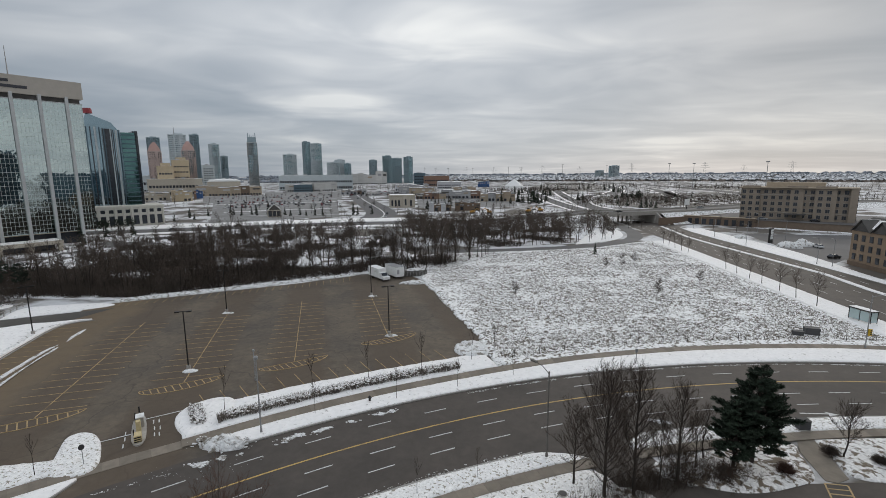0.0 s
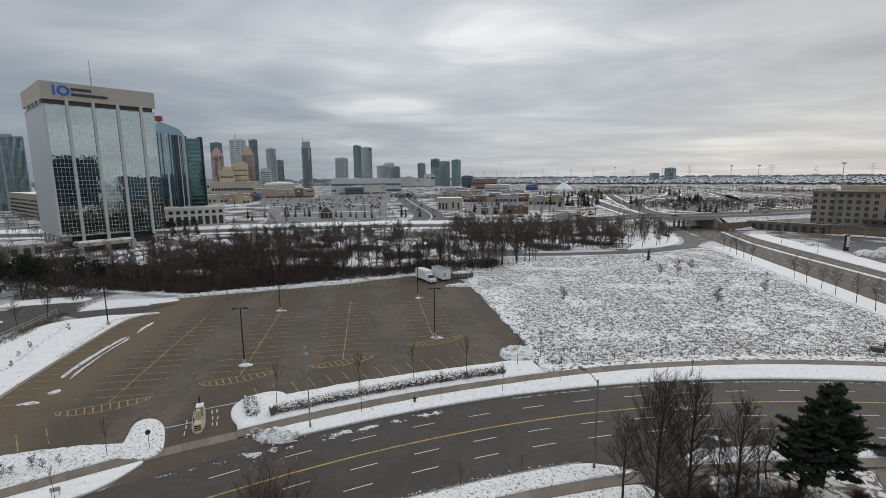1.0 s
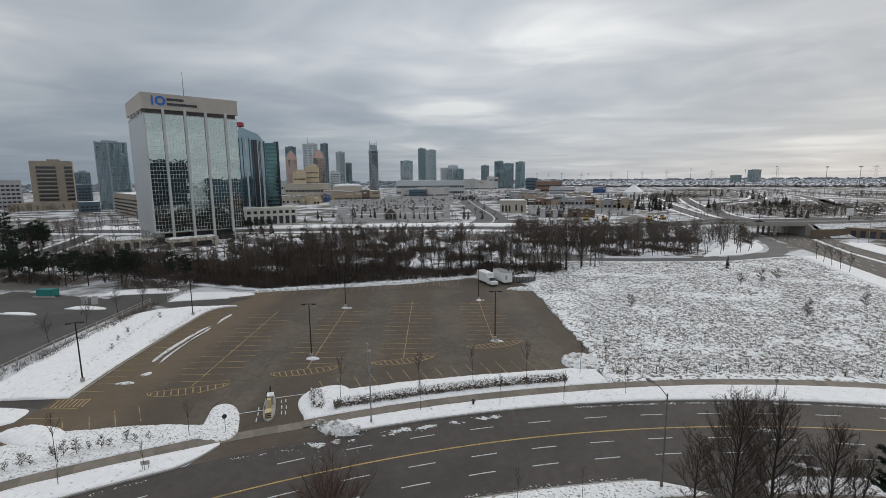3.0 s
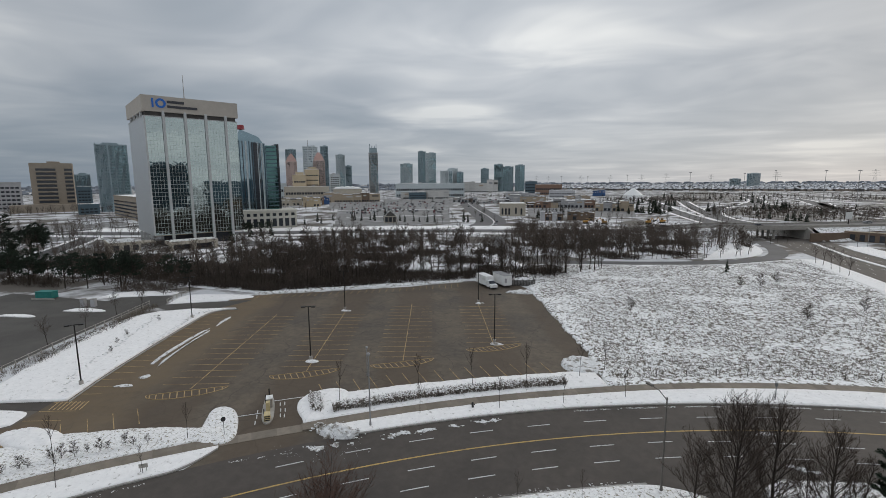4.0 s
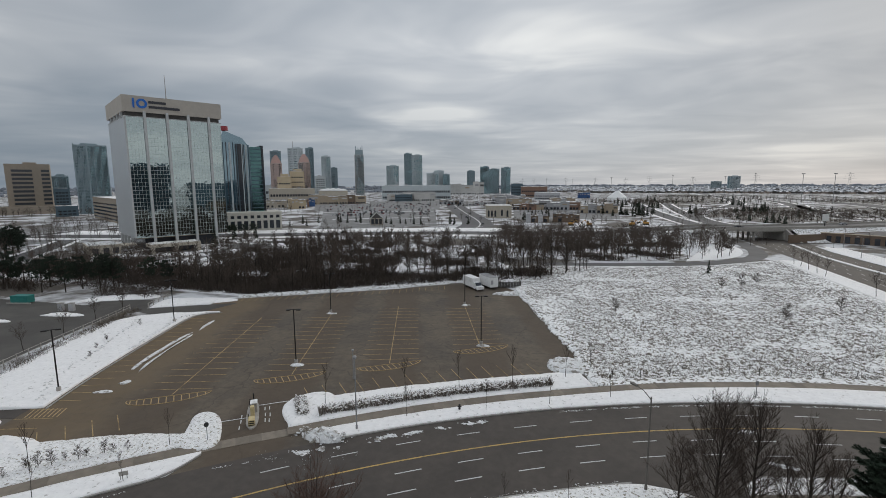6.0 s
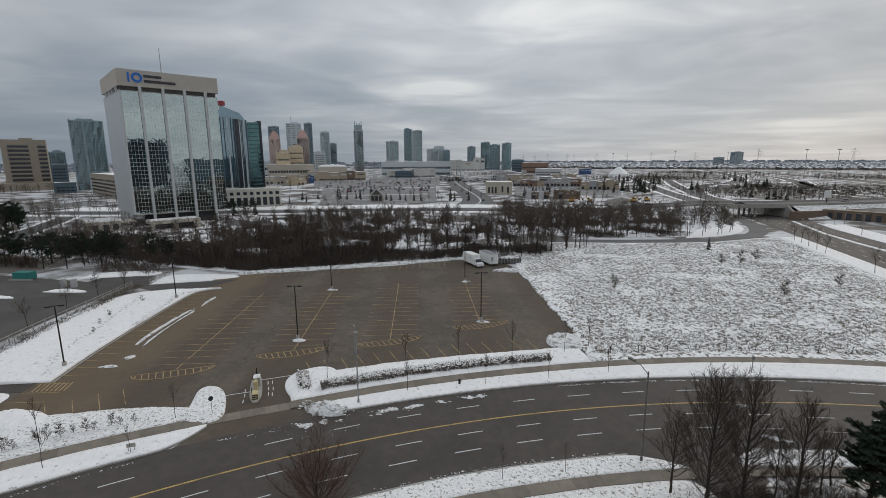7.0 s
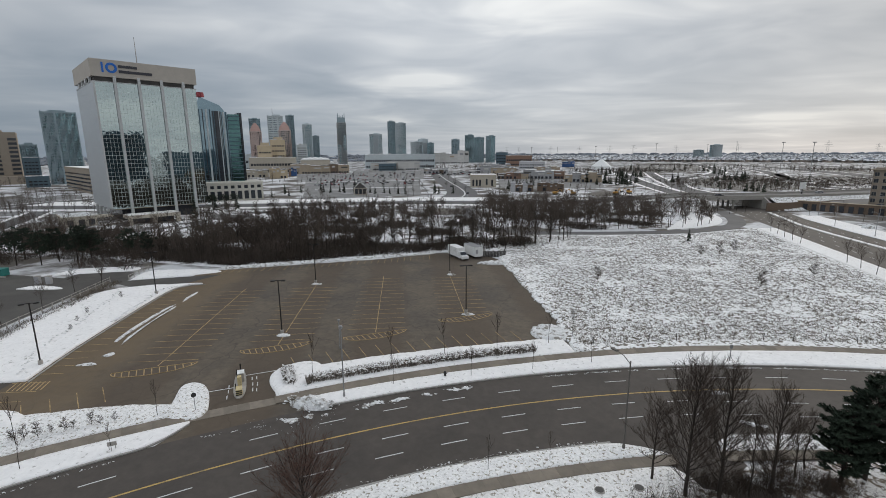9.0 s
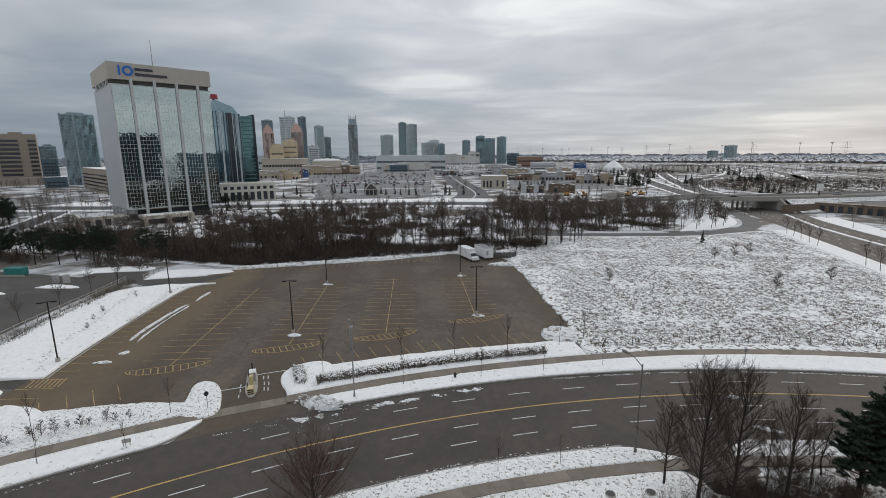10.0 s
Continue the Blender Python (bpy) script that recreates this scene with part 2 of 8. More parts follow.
# ---- mesh helpers ----
class Builder:
    """Collects vertices and faces for one mesh."""

    def __init__(self):
        self.v, self.f = [], []

    def box(self, cx, cy, z0, sx, sy, h, rot=0.0):
        c, s = math.cos(radians(rot)), math.sin(radians(rot))
        n = len(self.v)
        for z in (z0, z0 + h):
            for dx, dy in ((-.5, -.5), (.5, -.5), (.5, .5), (-.5, .5)):
                x, y = dx * sx, dy * sy
                self.v.append((cx + x * c - y * s, cy + x * s + y * c, z))
        self.f += [(n + 3, n + 2, n + 1, n), (n + 4, n + 5, n + 6, n + 7)]
        self.f += [(n + i, n + (i + 1) % 4, n + 4 + (i + 1) % 4, n + 4 + i) for i in range(4)]
        return self

    def prism(self, poly, z0, z1):
        n, k = len(self.v), len(poly)
        area = sum(poly[i][0] * poly[(i + 1) % k][1] - poly[(i + 1) % k][0] * poly[i][1] for i in range(k))
        if area < 0:
            poly = poly[::-1]
        self.v += [(x, y, z0) for x, y in poly] + [(x, y, z1) for x, y in poly]
        self.f += [tuple(range(n + k - 1, n - 1, -1)), tuple(range(n + k, n + 2 * k))]
        self.f += [(n + i, n + (i + 1) % k, n + k + (i + 1) % k, n + k + i) for i in range(k)]
        return self

    def tube(self, p, q, r0, r1, k=6, caps=True):
        p, q = Vector(p), Vector(q)
        d = q - p
        if d.length < 1e-6:
            return self
        d.normalize()
        a = d.orthogonal().normalized()
        b = d.cross(a)
        n = len(self.v)
        for c, r in ((p, r0), (q, r1)):
            for i in range(k):
                w = 2 * math.pi * i / k
                self.v.append(tuple(c + (a * math.cos(w) + b * math.sin(w)) * r))
        self.f += [(n + i, n + (i + 1) % k, n + k + (i + 1) % k, n + k + i) for i in range(k)]
        if caps:
            self.f += [tuple(range(n + k - 1, n - 1, -1)), tuple(range(n + k, n + 2 * k))]
        return self

    def ball(self, c, rx, ry, rz, seg=8, rings=5, rough=0.0, rng=random):
        n = len(self.v)
        self.v.append((c[0], c[1], c[2] - rz))
        for i in range(1, rings):
            p = -math.pi / 2 + math.pi * i / rings
            for j in range(seg):
                w = 2 * math.pi * j / seg
                k = 1 + rough * (rng.random() - 0.5)
                self.v.append((c[0] + rx * k * math.cos(p) * math.cos(w), c[1] + ry * k * math.cos(p) * math.sin(w), c[2] + rz * k * math.sin(p)))
        self.v.append((c[0], c[1], c[2] + rz))
        top = len(self.v) - 1
        for j in range(seg):
            j2 = (j + 1) % seg
            self.f.append((n, n + 1 + j2, n + 1 + j))
            for i in range(rings - 2):
                r = n + 1 + i * seg
                self.f.append((r + j, r + j2, r + seg + j2, r + seg + j))
            r = n + 1 + (rings - 2) * seg
            self.f.append((r + j, r + j2, top))
        return self

    def blade(self, p, q, r0, r1, rng):
        """A thin far twig as one narrow strip turned at random."""
        d = q - p
        a = d.cross(Vector((rng.uniform(-1, 1), rng.uniform(-1, 1), rng.uniform(-1, 1))))
        if a.length < 1e-6:
            return self
        a.normalize()
        n = len(self.v)
        self.v += [tuple(p - a * r0), tuple(p + a * r0), tuple(q + a * r1), tuple(q - a * r1)]
        self.f.append((n, n + 1, n + 2, n + 3))
        return self

    def quad(self, *pts):
        n = len(self.v)
        self.v += [tuple(p) for p in pts]
        self.f.append(tuple(range(n, n + len(pts))))
        return self

    def grid(self, fn, nu, nv, skirt=None):
        """fn(u, v) over 0..1; skirt: a height to which the border drops."""
        n = len(self.v)
        for j in range(nv + 1):
            for i in range(nu + 1):
                self.v.append(tuple(fn(i / nu, j / nv)))
        w = nu + 1
        for j in range(nv):
            for i in range(nu):
                a = n + j * w + i
                self.f.append((a, a + 1, a + w + 1, a + w))
        if skirt is not None:
            ring = [n + i for i in range(w)] + [n + j * w + nu for j in range(1, nv + 1)]
            ring += [n + nv * w + i for i in range(nu - 1, -1, -1)] + [n + j * w for j in range(nv - 1, 0, -1)]
            m = len(self.v)
            for r in ring:
                x, y, _ = self.v[r]
                self.v.append((x, y, skirt))
            k = len(ring)
            self.f += [(ring[i], m + i, m + (i + 1) % k, ring[(i + 1) % k]) for i in range(k)]
        return self

    def mesh(self, name, mat, smooth=False):
        me = bpy.data.meshes.new(name)
        me.from_pydata(self.v, [], self.f)
        if mat:
            me.materials.append(mat)
        if smooth:
            me.polygons.foreach_set("use_smooth", [True] * len(me.polygons))
        me.update()
        return me


def part(name, made, mat, parent=None, label="", at=None, smooth=False):
    """One mesh object from a Builder (or a ready mesh), under a thing or a part."""
    me = made.mesh(name, mat, smooth) if isinstance(made, Builder) else made
    ob = new(name, me)
    if at is not None:
        ob.matrix_basis = at
    ob.parent = parent
    if label:
        ob["label"] = label
    return ob


def thing(name, m, label, category, group=""):
    ob = new(name)
    ob.empty_display_size = 0.3
    ob.matrix_basis = m
    return tagged(ob, label, category, group)


def setting(name, made, mat, label="", category="", smooth=False):
    return tagged(part(name, made, mat, None, smooth=smooth), label, category, "", "structure")


def stuff(name, made, mat, label, category, parent=None):
    ob = part(name, made, mat, parent)
    if parent is None:
        return tagged(ob, label, category, "", "stuff")
    return tagged(ob, kind="stuff", label=label)


def polar(az, d):
    """Plan position from a bearing (degrees, left positive) and a distance from the viewpoint."""
    return (-d * math.sin(radians(az)), d * math.cos(radians(az)))


def wobble(x, y, s, amp):
    return amp * noise.noise((x * s, y * s, 0.3))


# ---- ground ----
RC = (54.0, -77.0)                     # centre of the road's curve


def arc(r, deg):
    return (RC[0] + r * math.sin(radians(deg)), RC[1] + r * math.cos(radians(deg)))


LOT_A = radians(14.6)                  # the rows of the car park run along this axis


def lot(v, u):
    """Plan position from car-park axes: v across the rows, u along them, away from the road."""
    return (v * math.cos(LOT_A) - u * math.sin(LOT_A), v * math.sin(LOT_A) + u * math.cos(LOT_A))


def ground_point(u, v):
    # finer near the viewpoint, out to the horizon
    x = (u * 2 - 1)
    y = (v * 2 - 1)
    x, y = 4600 * abs(x) ** 2.2 * math.copysign(1, x), 4600 * abs(y) ** 2.2 * math.copysign(1, y)
    return (x, y, 0.0)


setting("ground", Builder().grid(ground_point, 60, 60), GROUND, "snow-dusted winter ground with bare brown patches", "ground")


def ring_grid(r0, r1, a0, a1, nr, na, z, amp=0.0, freq=0.5, skirt=None, jit=0.0, round_end=0.0):
    f0 = r0 if callable(r0) else (lambda a: r0)
    f1 = r1 if callable(r1) else (lambda a: r1)

    def fn(u, v):
        a = a0 + (a1 - a0) * v
        ra, rb = f0(a), f1(a)
        if round_end:
            # ends narrow to rounded noses
            s = min(v, 1 - v) * math.radians(abs(a1 - a0)) * ra / round_end
            k = math.sqrt(max(0.0, 1 - (1 - min(1.0, s)) ** 2)) * 0.9 + 0.1
            mid = (ra + rb) / 2
            ra, rb = mid + (ra - mid) * k, mid + (rb - mid) * k
        r = ra + (rb - ra) * u
        x, y = arc(r, a)
        r += (u - 0.5) * 2 * jit * (noise.noise((x * 0.35, y * 0.35, 2)) + 0.6 * noise.noise((x * 1.3, y * 1.3, 4)))
        x, y = arc(r, a)
        edge = min(1.0, 4 * min(u, 1 - u) + 0.15)
        return (x, y, z + edge * (amp * 0.5 + wobble(x, y, freq, amp) + wobble(x, y, freq * 3.1, amp * 0.4)))
    return Builder().grid(fn, nr, na, skirt)


def road_r(table):
    xs, ys = zip(*table)
    return lambda a: float(np.interp(a, xs, ys))


R_NEAR = road_r([(-60, 132.6), (-28, 132.4), (-10, 131.2), (30, 131.0)])
R_FAR = 148.0
R_WALK = road_r([(-60, 153.8), (-44, 153.4), (-34, 152.0), (-20, 152.6), (-12, 153.7), (-4, 154.5), (6, 155.3), (30, 155.6)])
R_YELLOW = 141.2

road = setting("road", ring_grid(lambda a: R_NEAR(a) - 0.2, R_FAR + 0.2, -75, 35, 6, 110, 0.03), ROAD, "dark damp asphalt street with a wide curve", "road")

# lane paint
def arc_dash(r, a0, length, width, z=0.05):
    b = Builder()
    n = max(2, int(length / 2))
    da = math.degrees(length / r)
    b.grid(lambda u, v: (*arc(r + width * (u - 0.5), a0 + da * v), z), 1, n, z - 0.02)
    return b


part("centre_line", ring_grid(R_YELLOW - 0.11, R_YELLOW + 0.11, -75, 35, 1, 110, 0.05), YELLOW_LINE, road, "worn yellow centre line")
for r, start in ((144.5, -41.0), (139.0, -38.4), (135.9, -39.2)):
    a = start
    while a < 20:
        rr = r if a < -16 else r + (r < 140) * -1.4 * min(1, (a + 16) / 8)
        if not (r > 144 and -40 < a < -37.5):
            part("lane_dash", arc_dash(rr, a, 3.0, 0.13), WHITE_LINE, road)
        a += math.degrees(7.2 / r) if r < 140 else math.degrees(7.6 / r)

# kerbs, verges and pavement along the far side
GAP0, GAP1 = -38.9, -32.0              # the car park's entrance
setting("kerb", ring_grid(R_FAR, R_FAR + 0.25, GAP1, 35, 1, int((35 - GAP1) * 1.2), 0.16, skirt=-0.05), KERB, "concrete street kerb", "kerb")
# entrance flares
def V_OUT(a):
    if a < -36:
        return min(R_WALK(a) - 1.0, R_FAR + 0.25 + 3.2 * max(0.0, (a + 39.3) / 2.1) ** 1.8)
    return R_FAR + 0.25 + (1.3 * max(0.0, (-31.2 - a) / 0.9) ** 1.3 if a < -31.2 else 0)


setting("kerb", ring_grid(lambda a: V_OUT(a) - 0.25, V_OUT, -75, -37.3, 1, 120, 0.16, skirt=-0.05), KERB, "concrete street kerb", "kerb")
for a0, a1 in ((-75, -37.3), (-32.1, 35)):
    setting("verge", ring_grid(V_OUT, lambda a: R_WALK(a) - 0.95, a0, a1, 8, int((a1 - a0) * 6), 0.17, 0.12, 0.6, -0.05, 0.10), SNOW, "snow-covered verge between kerb and pavement", "verge", True)
inner = lambda a: R_WALK(a) + 0.95
FRONT = road_r([(-60, 163.5), (-45, 163.3), (-43.5, 163.4), (-40.5, 160.2), (-38, 157.0), (-36, 157.5), (-33, 160.2), (-20, 159.5), (-18, 160.0)])
setting("verge", ring_grid(inner, FRONT, -75, -37.2, 10, 190, 0.17, 0.26, 0.5, -0.05, 0.35), SNOW_GRASS, "snow-covered planting strip beside the car park", "verge", True)
setting("verge", ring_grid(inner, FRONT, -33.6, -17.0, 10, 110, 0.17, 0.18, 0.6, -0.05, 0.25), SNOW, "snow-covered planting strip beside the car park", "verge", True)


def snow_blob(name, outline, h, label, mat=None, amp=0.12, kerb=True, category="snow", base=0.02):
    """A mound with a rounded outline, on a low kerb where it has one."""
    ring = smooth_path(outline + outline[:1])[:-1]
    n = len(ring)
    cx, cy = sum(p[0] for p in ring) / n, sum(p[1] for p in ring) / n
    b = Builder()
    steps = [(1.0, 0.0), (0.985, 0.16 if kerb else 0.06), (0.93, 0.20 + h * 0.25), (0.75, 0.2 + h * 0.65), (0.45, 0.2 + h * 0.9), (0.15, 0.2 + h)]
    for f, z in steps:
        for x, y in ring:
            px_, py_ = cx + (x - cx) * f, cy + (y - cy) * f
            zz = z if f > 0.98 else max(0.05, z + wobble(px_, py_, 0.9, amp) + wobble(px_, py_, 2.7, amp * 0.6))
            b.v.append((px_, py_, base + zz - (0.02 if f == 1.0 else 0)))
    for k in range(len(steps) - 1):
        for i in range(n):
            b.f.append((k * n + i, k * n + (i + 1) % n, (k + 1) * n + (i + 1) % n, (k + 1) * n + i))
    b.f.append(tuple((len(steps) - 1) * n + i for i in range(n)))
    return setting(name, b, mat or SNOW, label, category, True)


def smooth_path(points, n=40):
    p = np.array(points, float)
    for _ in range(3):
        q = np.empty((2 * len(p) - 2, 2))
        q[0::2], q[1::2] = 0.75 * p[:-1] + 0.25 * p[1:], 0.25 * p[:-1] + 0.75 * p[1:]
        p = np.vstack([p[:1], q, p[-1:]])
    return [tuple(x) for x in p]


snow_blob("island", [(-42.3, 45.6), (-43.6, 48.4), (-44.9, 50.9), (-44.2, 52.2), (-42.4, 52.1), (-40.4, 50.6), (-38.6, 48.2), (-37.0, 45.6), (-37.4, 44.0), (-39.6, 43.4), (-41.4, 43.6)], 0.12, "rounded kerbed island under trampled snow", SNOW_GRASS, 0.1, True, "island")
snow_blob("island", [(-30.4, 50.6), (-33.6, 53.6), (-34.8, 56.6), (-33.4, 59.8), (-30.6, 61.3), (-28.2, 60.0), (-28.0, 57.0), (-28.5, 52.5)], 0.18, "rounded kerbed island at the entrance under snow", None, 0.16, True, "island")
snow_blob("snow_pile", [(-27.9, 48.8), (-27.4, 50.7), (-25.4, 51.4), (-23.2, 50.2), (-22.6, 48.6), (-24.4, 48.0), (-26.3, 48.1)], 0.4, "ploughed dirty snow pile at the entrance", SNOW_DIRTY, 0.5, False)
snow_blob("snow_pile", [(5.0, 82.2), (2.4, 80.4), (2.0, 76.8), (4.2, 74.2), (8.6, 75.0), (9.0, 81.0)], 0.35, "ploughed snow heap at the corner of the car park", SNOW_DIRTY, 0.3, False)
snow_blob("snow_pile", [(-66.5, 38.5), (-65.8, 41.4), (-61.5, 42.2), (-58.0, 41.6), (-56.4, 39.6), (-58, 37)], 0.35, "ploughed snow heap at the corner of the car park", SNOW, 0.25, False)
snow_blob("snow_pile", [(-64.6, 61.6), (-66.6, 67.4), (-68.6, 74.0), (-69.6, 80.6), (-70.6, 82.0), (-69.2, 76.0), (-67.6, 69.6), (-66.2, 64.0)], 0.05, "thin snow ridge left on the asphalt", SNOW_DIRTY, 0.10, False, base=-0.10)
snow_blob("snow_pile", [(-66.4, 62.6), (-68.6, 70.0), (-70.2, 77.4), (-70.9, 82.8), (-71.5, 82.4), (-70.8, 76.4), (-69.2, 68.6), (-67.2, 62.4)], 0.05, "thin snow ridge left on the asphalt", SNOW_DIRTY, 0.10, False, base=-0.10)
snow_blob("snow_pile", [(-70.6, 83.4), (-71.4, 87.6), (-72.2, 91.0), (-72.8, 90.6), (-72.0, 86.2)], 0.04, "thin snow ridge left on the asphalt", SNOW_DIRTY, 0.08, False, base=-0.10)
snow_blob("snow_pile", [(-64.2, 57.6), (-63.6, 59.2), (-62.6, 58.8), (-62.9, 57.4)], 0.05, "small snow patch on the asphalt", SNOW_DIRTY, 0.05, False, base=-0.08)
snow_blob("snow_pile", [(-65.2, 54.0), (-64.2, 55.4), (-62.0, 55.2), (-63.0, 54.4)], 0.0, "small snow patch on the asphalt", SNOW_DIRTY, 0.06, False, base=-0.10)
snow_blob("snow_pile", [(-12, 127.4), (-9.0, 129.6), (-4.0, 131.4), (-3.2, 128.6), (-6, 126.4)], 0.5, "ploughed snow heap at the back of the car park", SNOW_DIRTY, 0.3, False)
# slush: broken lumps in streaks along the gutter and round the pile
def slush(points, width, n, size, seed, heap=0.0):
    rng = random.Random(seed)
    b = Builder()
    p = np.array(points, float)
    d = np.r_[0, np.cumsum(np.linalg.norm(np.diff(p, axis=0), axis=1))]
    for i in range(n):
        q = rng.random() * d[-1]
        x, y = np.interp(q, d, p[:, 0]), np.interp(q, d, p[:, 1])
        x, y = x + rng.gauss(0, width), y + rng.gauss(0, width)
        if noise.noise((x * 0.7, y * 0.7, seed)) < -0.12:
            continue
        e = size * (0.25 + 1.0 * rng.random() ** 2.5)
        b.ball((x, y, 0.045 + heap * rng.random() ** 2), e * rng.uniform(1, 2.4), e * rng.uniform(0.7, 1.4), e * rng.uniform(0.25, 0.6), 6, 4, 0.6, rng)
    return stuff("slush", b, SNOW_DIRTY, "broken lumps of ploughed slush on the asphalt", "snow")


slush([(-28.0, 49.4), (-25.2, 49.6), (-22.8, 48.9)], 0.75, 520, 0.16, 1, 0.75)
slush([(-27.9, 45.4), (-26.2, 45.6), (-24.8, 46.7), (-22.8, 47.6)], 0.2, 420, 0.11, 2)
slush([(-19.6, 49.7), (-16.4, 51.6), (-13.8, 53.0)], 0.24, 520, 0.12, 3)
slush([(-11.8, 54.1), (-9.6, 55.3), (-6.0, 56.9)], 0.2, 420, 0.10, 4)
slush([arc(147.38, a) for a in range(-20, 14, 2)], 0.09, 2600, 0.055, 5)
slush([arc(147.3, a) for a in range(-60, -38, 2)], 0.10, 700, 0.05, 6)
slush([(-34.5, 41.0), (-31.1, 42.9), (-28.7, 44.3)], 0.10, 110, 0.05, 7)
slush([(-30.5, 44.0), (-25.0, 44.6), (-21, 46.5)], 0.9, 120, 0.035, 8)
slush([(25.3, 60.4), (27.2, 60.8)], 0.22, 160, 0.12, 9)
slush([(25.8, 54.1), (27.2, 53.4), (28.6, 53.3)], 0.2, 160, 0.12, 10)
slush([arc(R_NEAR(a) + 0.35, a) for a in range(-34, -19, 2)], 0.14, 260, 0.06, 11)

# pavement slabs
pavement = setting("pavement", ring_grid(lambda a: R_WALK(a) - 0.93, lambda a: R_WALK(a) + 0.93, GAP1 - 1.4, 35, 2, 120, 0.188, skirt=0), WALK, "narrow concrete pavement cleared of snow", "pavement")
pavement_b = setting("pavement", ring_grid(lambda a: R_WALK(a) - 0.93, lambda a: R_WALK(a) + 0.93, -75, GAP0 + 1.4, 2, 80, 0.188, skirt=0), WALK, "narrow concrete pavement cleared of snow", "pavement")
crossing = setting("pavement", ring_grid(lambda a: R_WALK(a) - 0.93, lambda a: R_WALK(a) + 0.93, GAP0 + 1.4, GAP1 - 1.4, 2, 12, 0.045), WALK, "pavement crossing the car-park entrance", "pavement")
slab = Builder().box(0, 0, 0, 1.485, 1.80, 0.12).mesh("paving_slab", WALK)
a = -48.0
while a < 14:
    r = R_WALK(a)
    gap = GAP0 + 1.4 < a < GAP1 - 1.4
    x, y = arc(r, a)
    part("paving_slab", slab, None, crossing if gap else (pavement if a > -35 else pavement_b), at=pose(x, y, -0.06 if gap else 0.085, 0, 0, -a))
    a += math.degrees(1.5 / r)

# near side
R_NWALK = road_r([(-60, 128.9), (-28, 128.6), (-18, 128.0), (-8, 127.3), (30, 127.4)])
setting("kerb", ring_grid(lambda a: R_NEAR(a) - 0.25, R_NEAR, -75, -19.4, 1, 60, 0.16, skirt=-0.05), KERB, "concrete street kerb", "kerb")
setting("kerb", ring_grid(lambda a: R_NEAR(a) - 0.25, R_NEAR, -13.6, 35, 1, 50, 0.16, skirt=-0.05), KERB, "concrete street kerb", "kerb")
N_TOP = lambda a: R_NEAR(a) - 0.25 - (2.6 * max(0.0, (a + 20.2) / 3.0) ** 2.2 if -22 < a < -17 else 1.6 * max(0.0, (-13.0 - a) / 1.6) ** 2 if -17 <= a < -13 else 0)
for a0, a1 in ((-75, -17.2), (-14.6, 35)):
    setting("verge", ring_grid(lambda a: R_NWALK(a) + 0.8, N_TOP, a0, a1, 6, int((a1 - a0) * 6), 0.17, 0.12, 0.7, -0.05, 0.10), SNOW_GRASS, "snow-dusted near verge with grass showing", "verge", True)
near_walk = setting("pavement", ring_grid(lambda a: R_NWALK(a) - 0.78, lambda a: R_NWALK(a) + 0.78, -75, -17.1, 2, 160, 0.194), WALK, "concrete pavement below the viewpoint", "pavement")
near_walk_b = setting("pavement", ring_grid(lambda a: R_NWALK(a) - 0.78, lambda a: R_NWALK(a) + 0.78, -14.8, 35, 2, 100, 0.194), WALK, "concrete pavement below the viewpoint", "pavement")
slab2 = Builder().box(0, 0, 0, 1.505, 1.54, 0.12).mesh("paving_slab", WALK)
a = -36.0
while a < 8:
    r = R_NWALK(a)
    if not -17.5 < a < -14.6:
        part("paving_slab", slab2, None, near_walk if a < -17 else near_walk_b, at=pose(*arc(r, a), 0.09, 0, 0, -a))
    a += math.degrees(1.52 / r)
setting("lawn", ring_grid(lambda a: 112.0 if a > -24 else 108, lambda a: R_NWALK(a) - 0.8 - 1.8 * max(0.0, (a + 18.4) / 1.2) ** 3, -75, -17.2, 10, 220, 0.17, 0.14, 0.7, -0.05, 0.1), SNOW_GRASS, "snow-dusted lawn below the viewpoint", "lawn", True)
setting("driveway", Builder().prism([arc(132.0, -20.6), arc(132.0, -13.4), arc(128, -14.2), arc(122, -14.0), arc(119.0, -4), arc(100, 10), arc(90, 10), arc(90, -17.6), arc(112, -17.6), arc(127, -17.4)], 0.0, 0.045), ROAD, "dark asphalt driveway", "driveway")
BED = [(22.8, 45.2), (21.6, 43.8), (22.4, 42.6), (25.3, 41.5), (28.3, 40.3), (31.4, 40.2), (35.0, 41.1), (37.9, 42.0), (38.9, 44.4), (39.6, 46.8), (40.6, 48.4), (37, 48.3), (33, 47.7), (29, 47.0), (24.7, 45.9)]
snow_blob("planting_bed", [(16.6, 41.0), (18.6, 41.3), (20.6, 40.0), (20.4, 37.0), (17.0, 35.5), (15.6, 38.0)], 0.05, "kerbed planting bed under thin snow", SNOW_LITTER, 0.10, True, "bed")
snow_blob("planting_bed", BED, 0.1, "kerbed planting bed under thin snow", SNOW_LITTER, 0.10, True, "bed")
snow_blob("planting_bed", [(43.0, 49.0), (43.0, 47.4), (41.9, 44.0), (41.6, 42.4), (44.2, 41.4), (50, 40.8), (60, 42), (66, 47), (60, 49.6), (50, 49.2)], 0.1, "kerbed planting bed under thin snow", SNOW_LITTER, 0.10, True, "bed")
path = setting("path", Builder().prism([(41.6, 49.9), (43.2, 49.6), (42.9, 47.8), (41.2, 42.2), (39.6, 41.6), (38.6, 42.0), (39.8, 46.8)], 0.0, 0.06), WALK, "brown-grey footpath between the beds", "path")
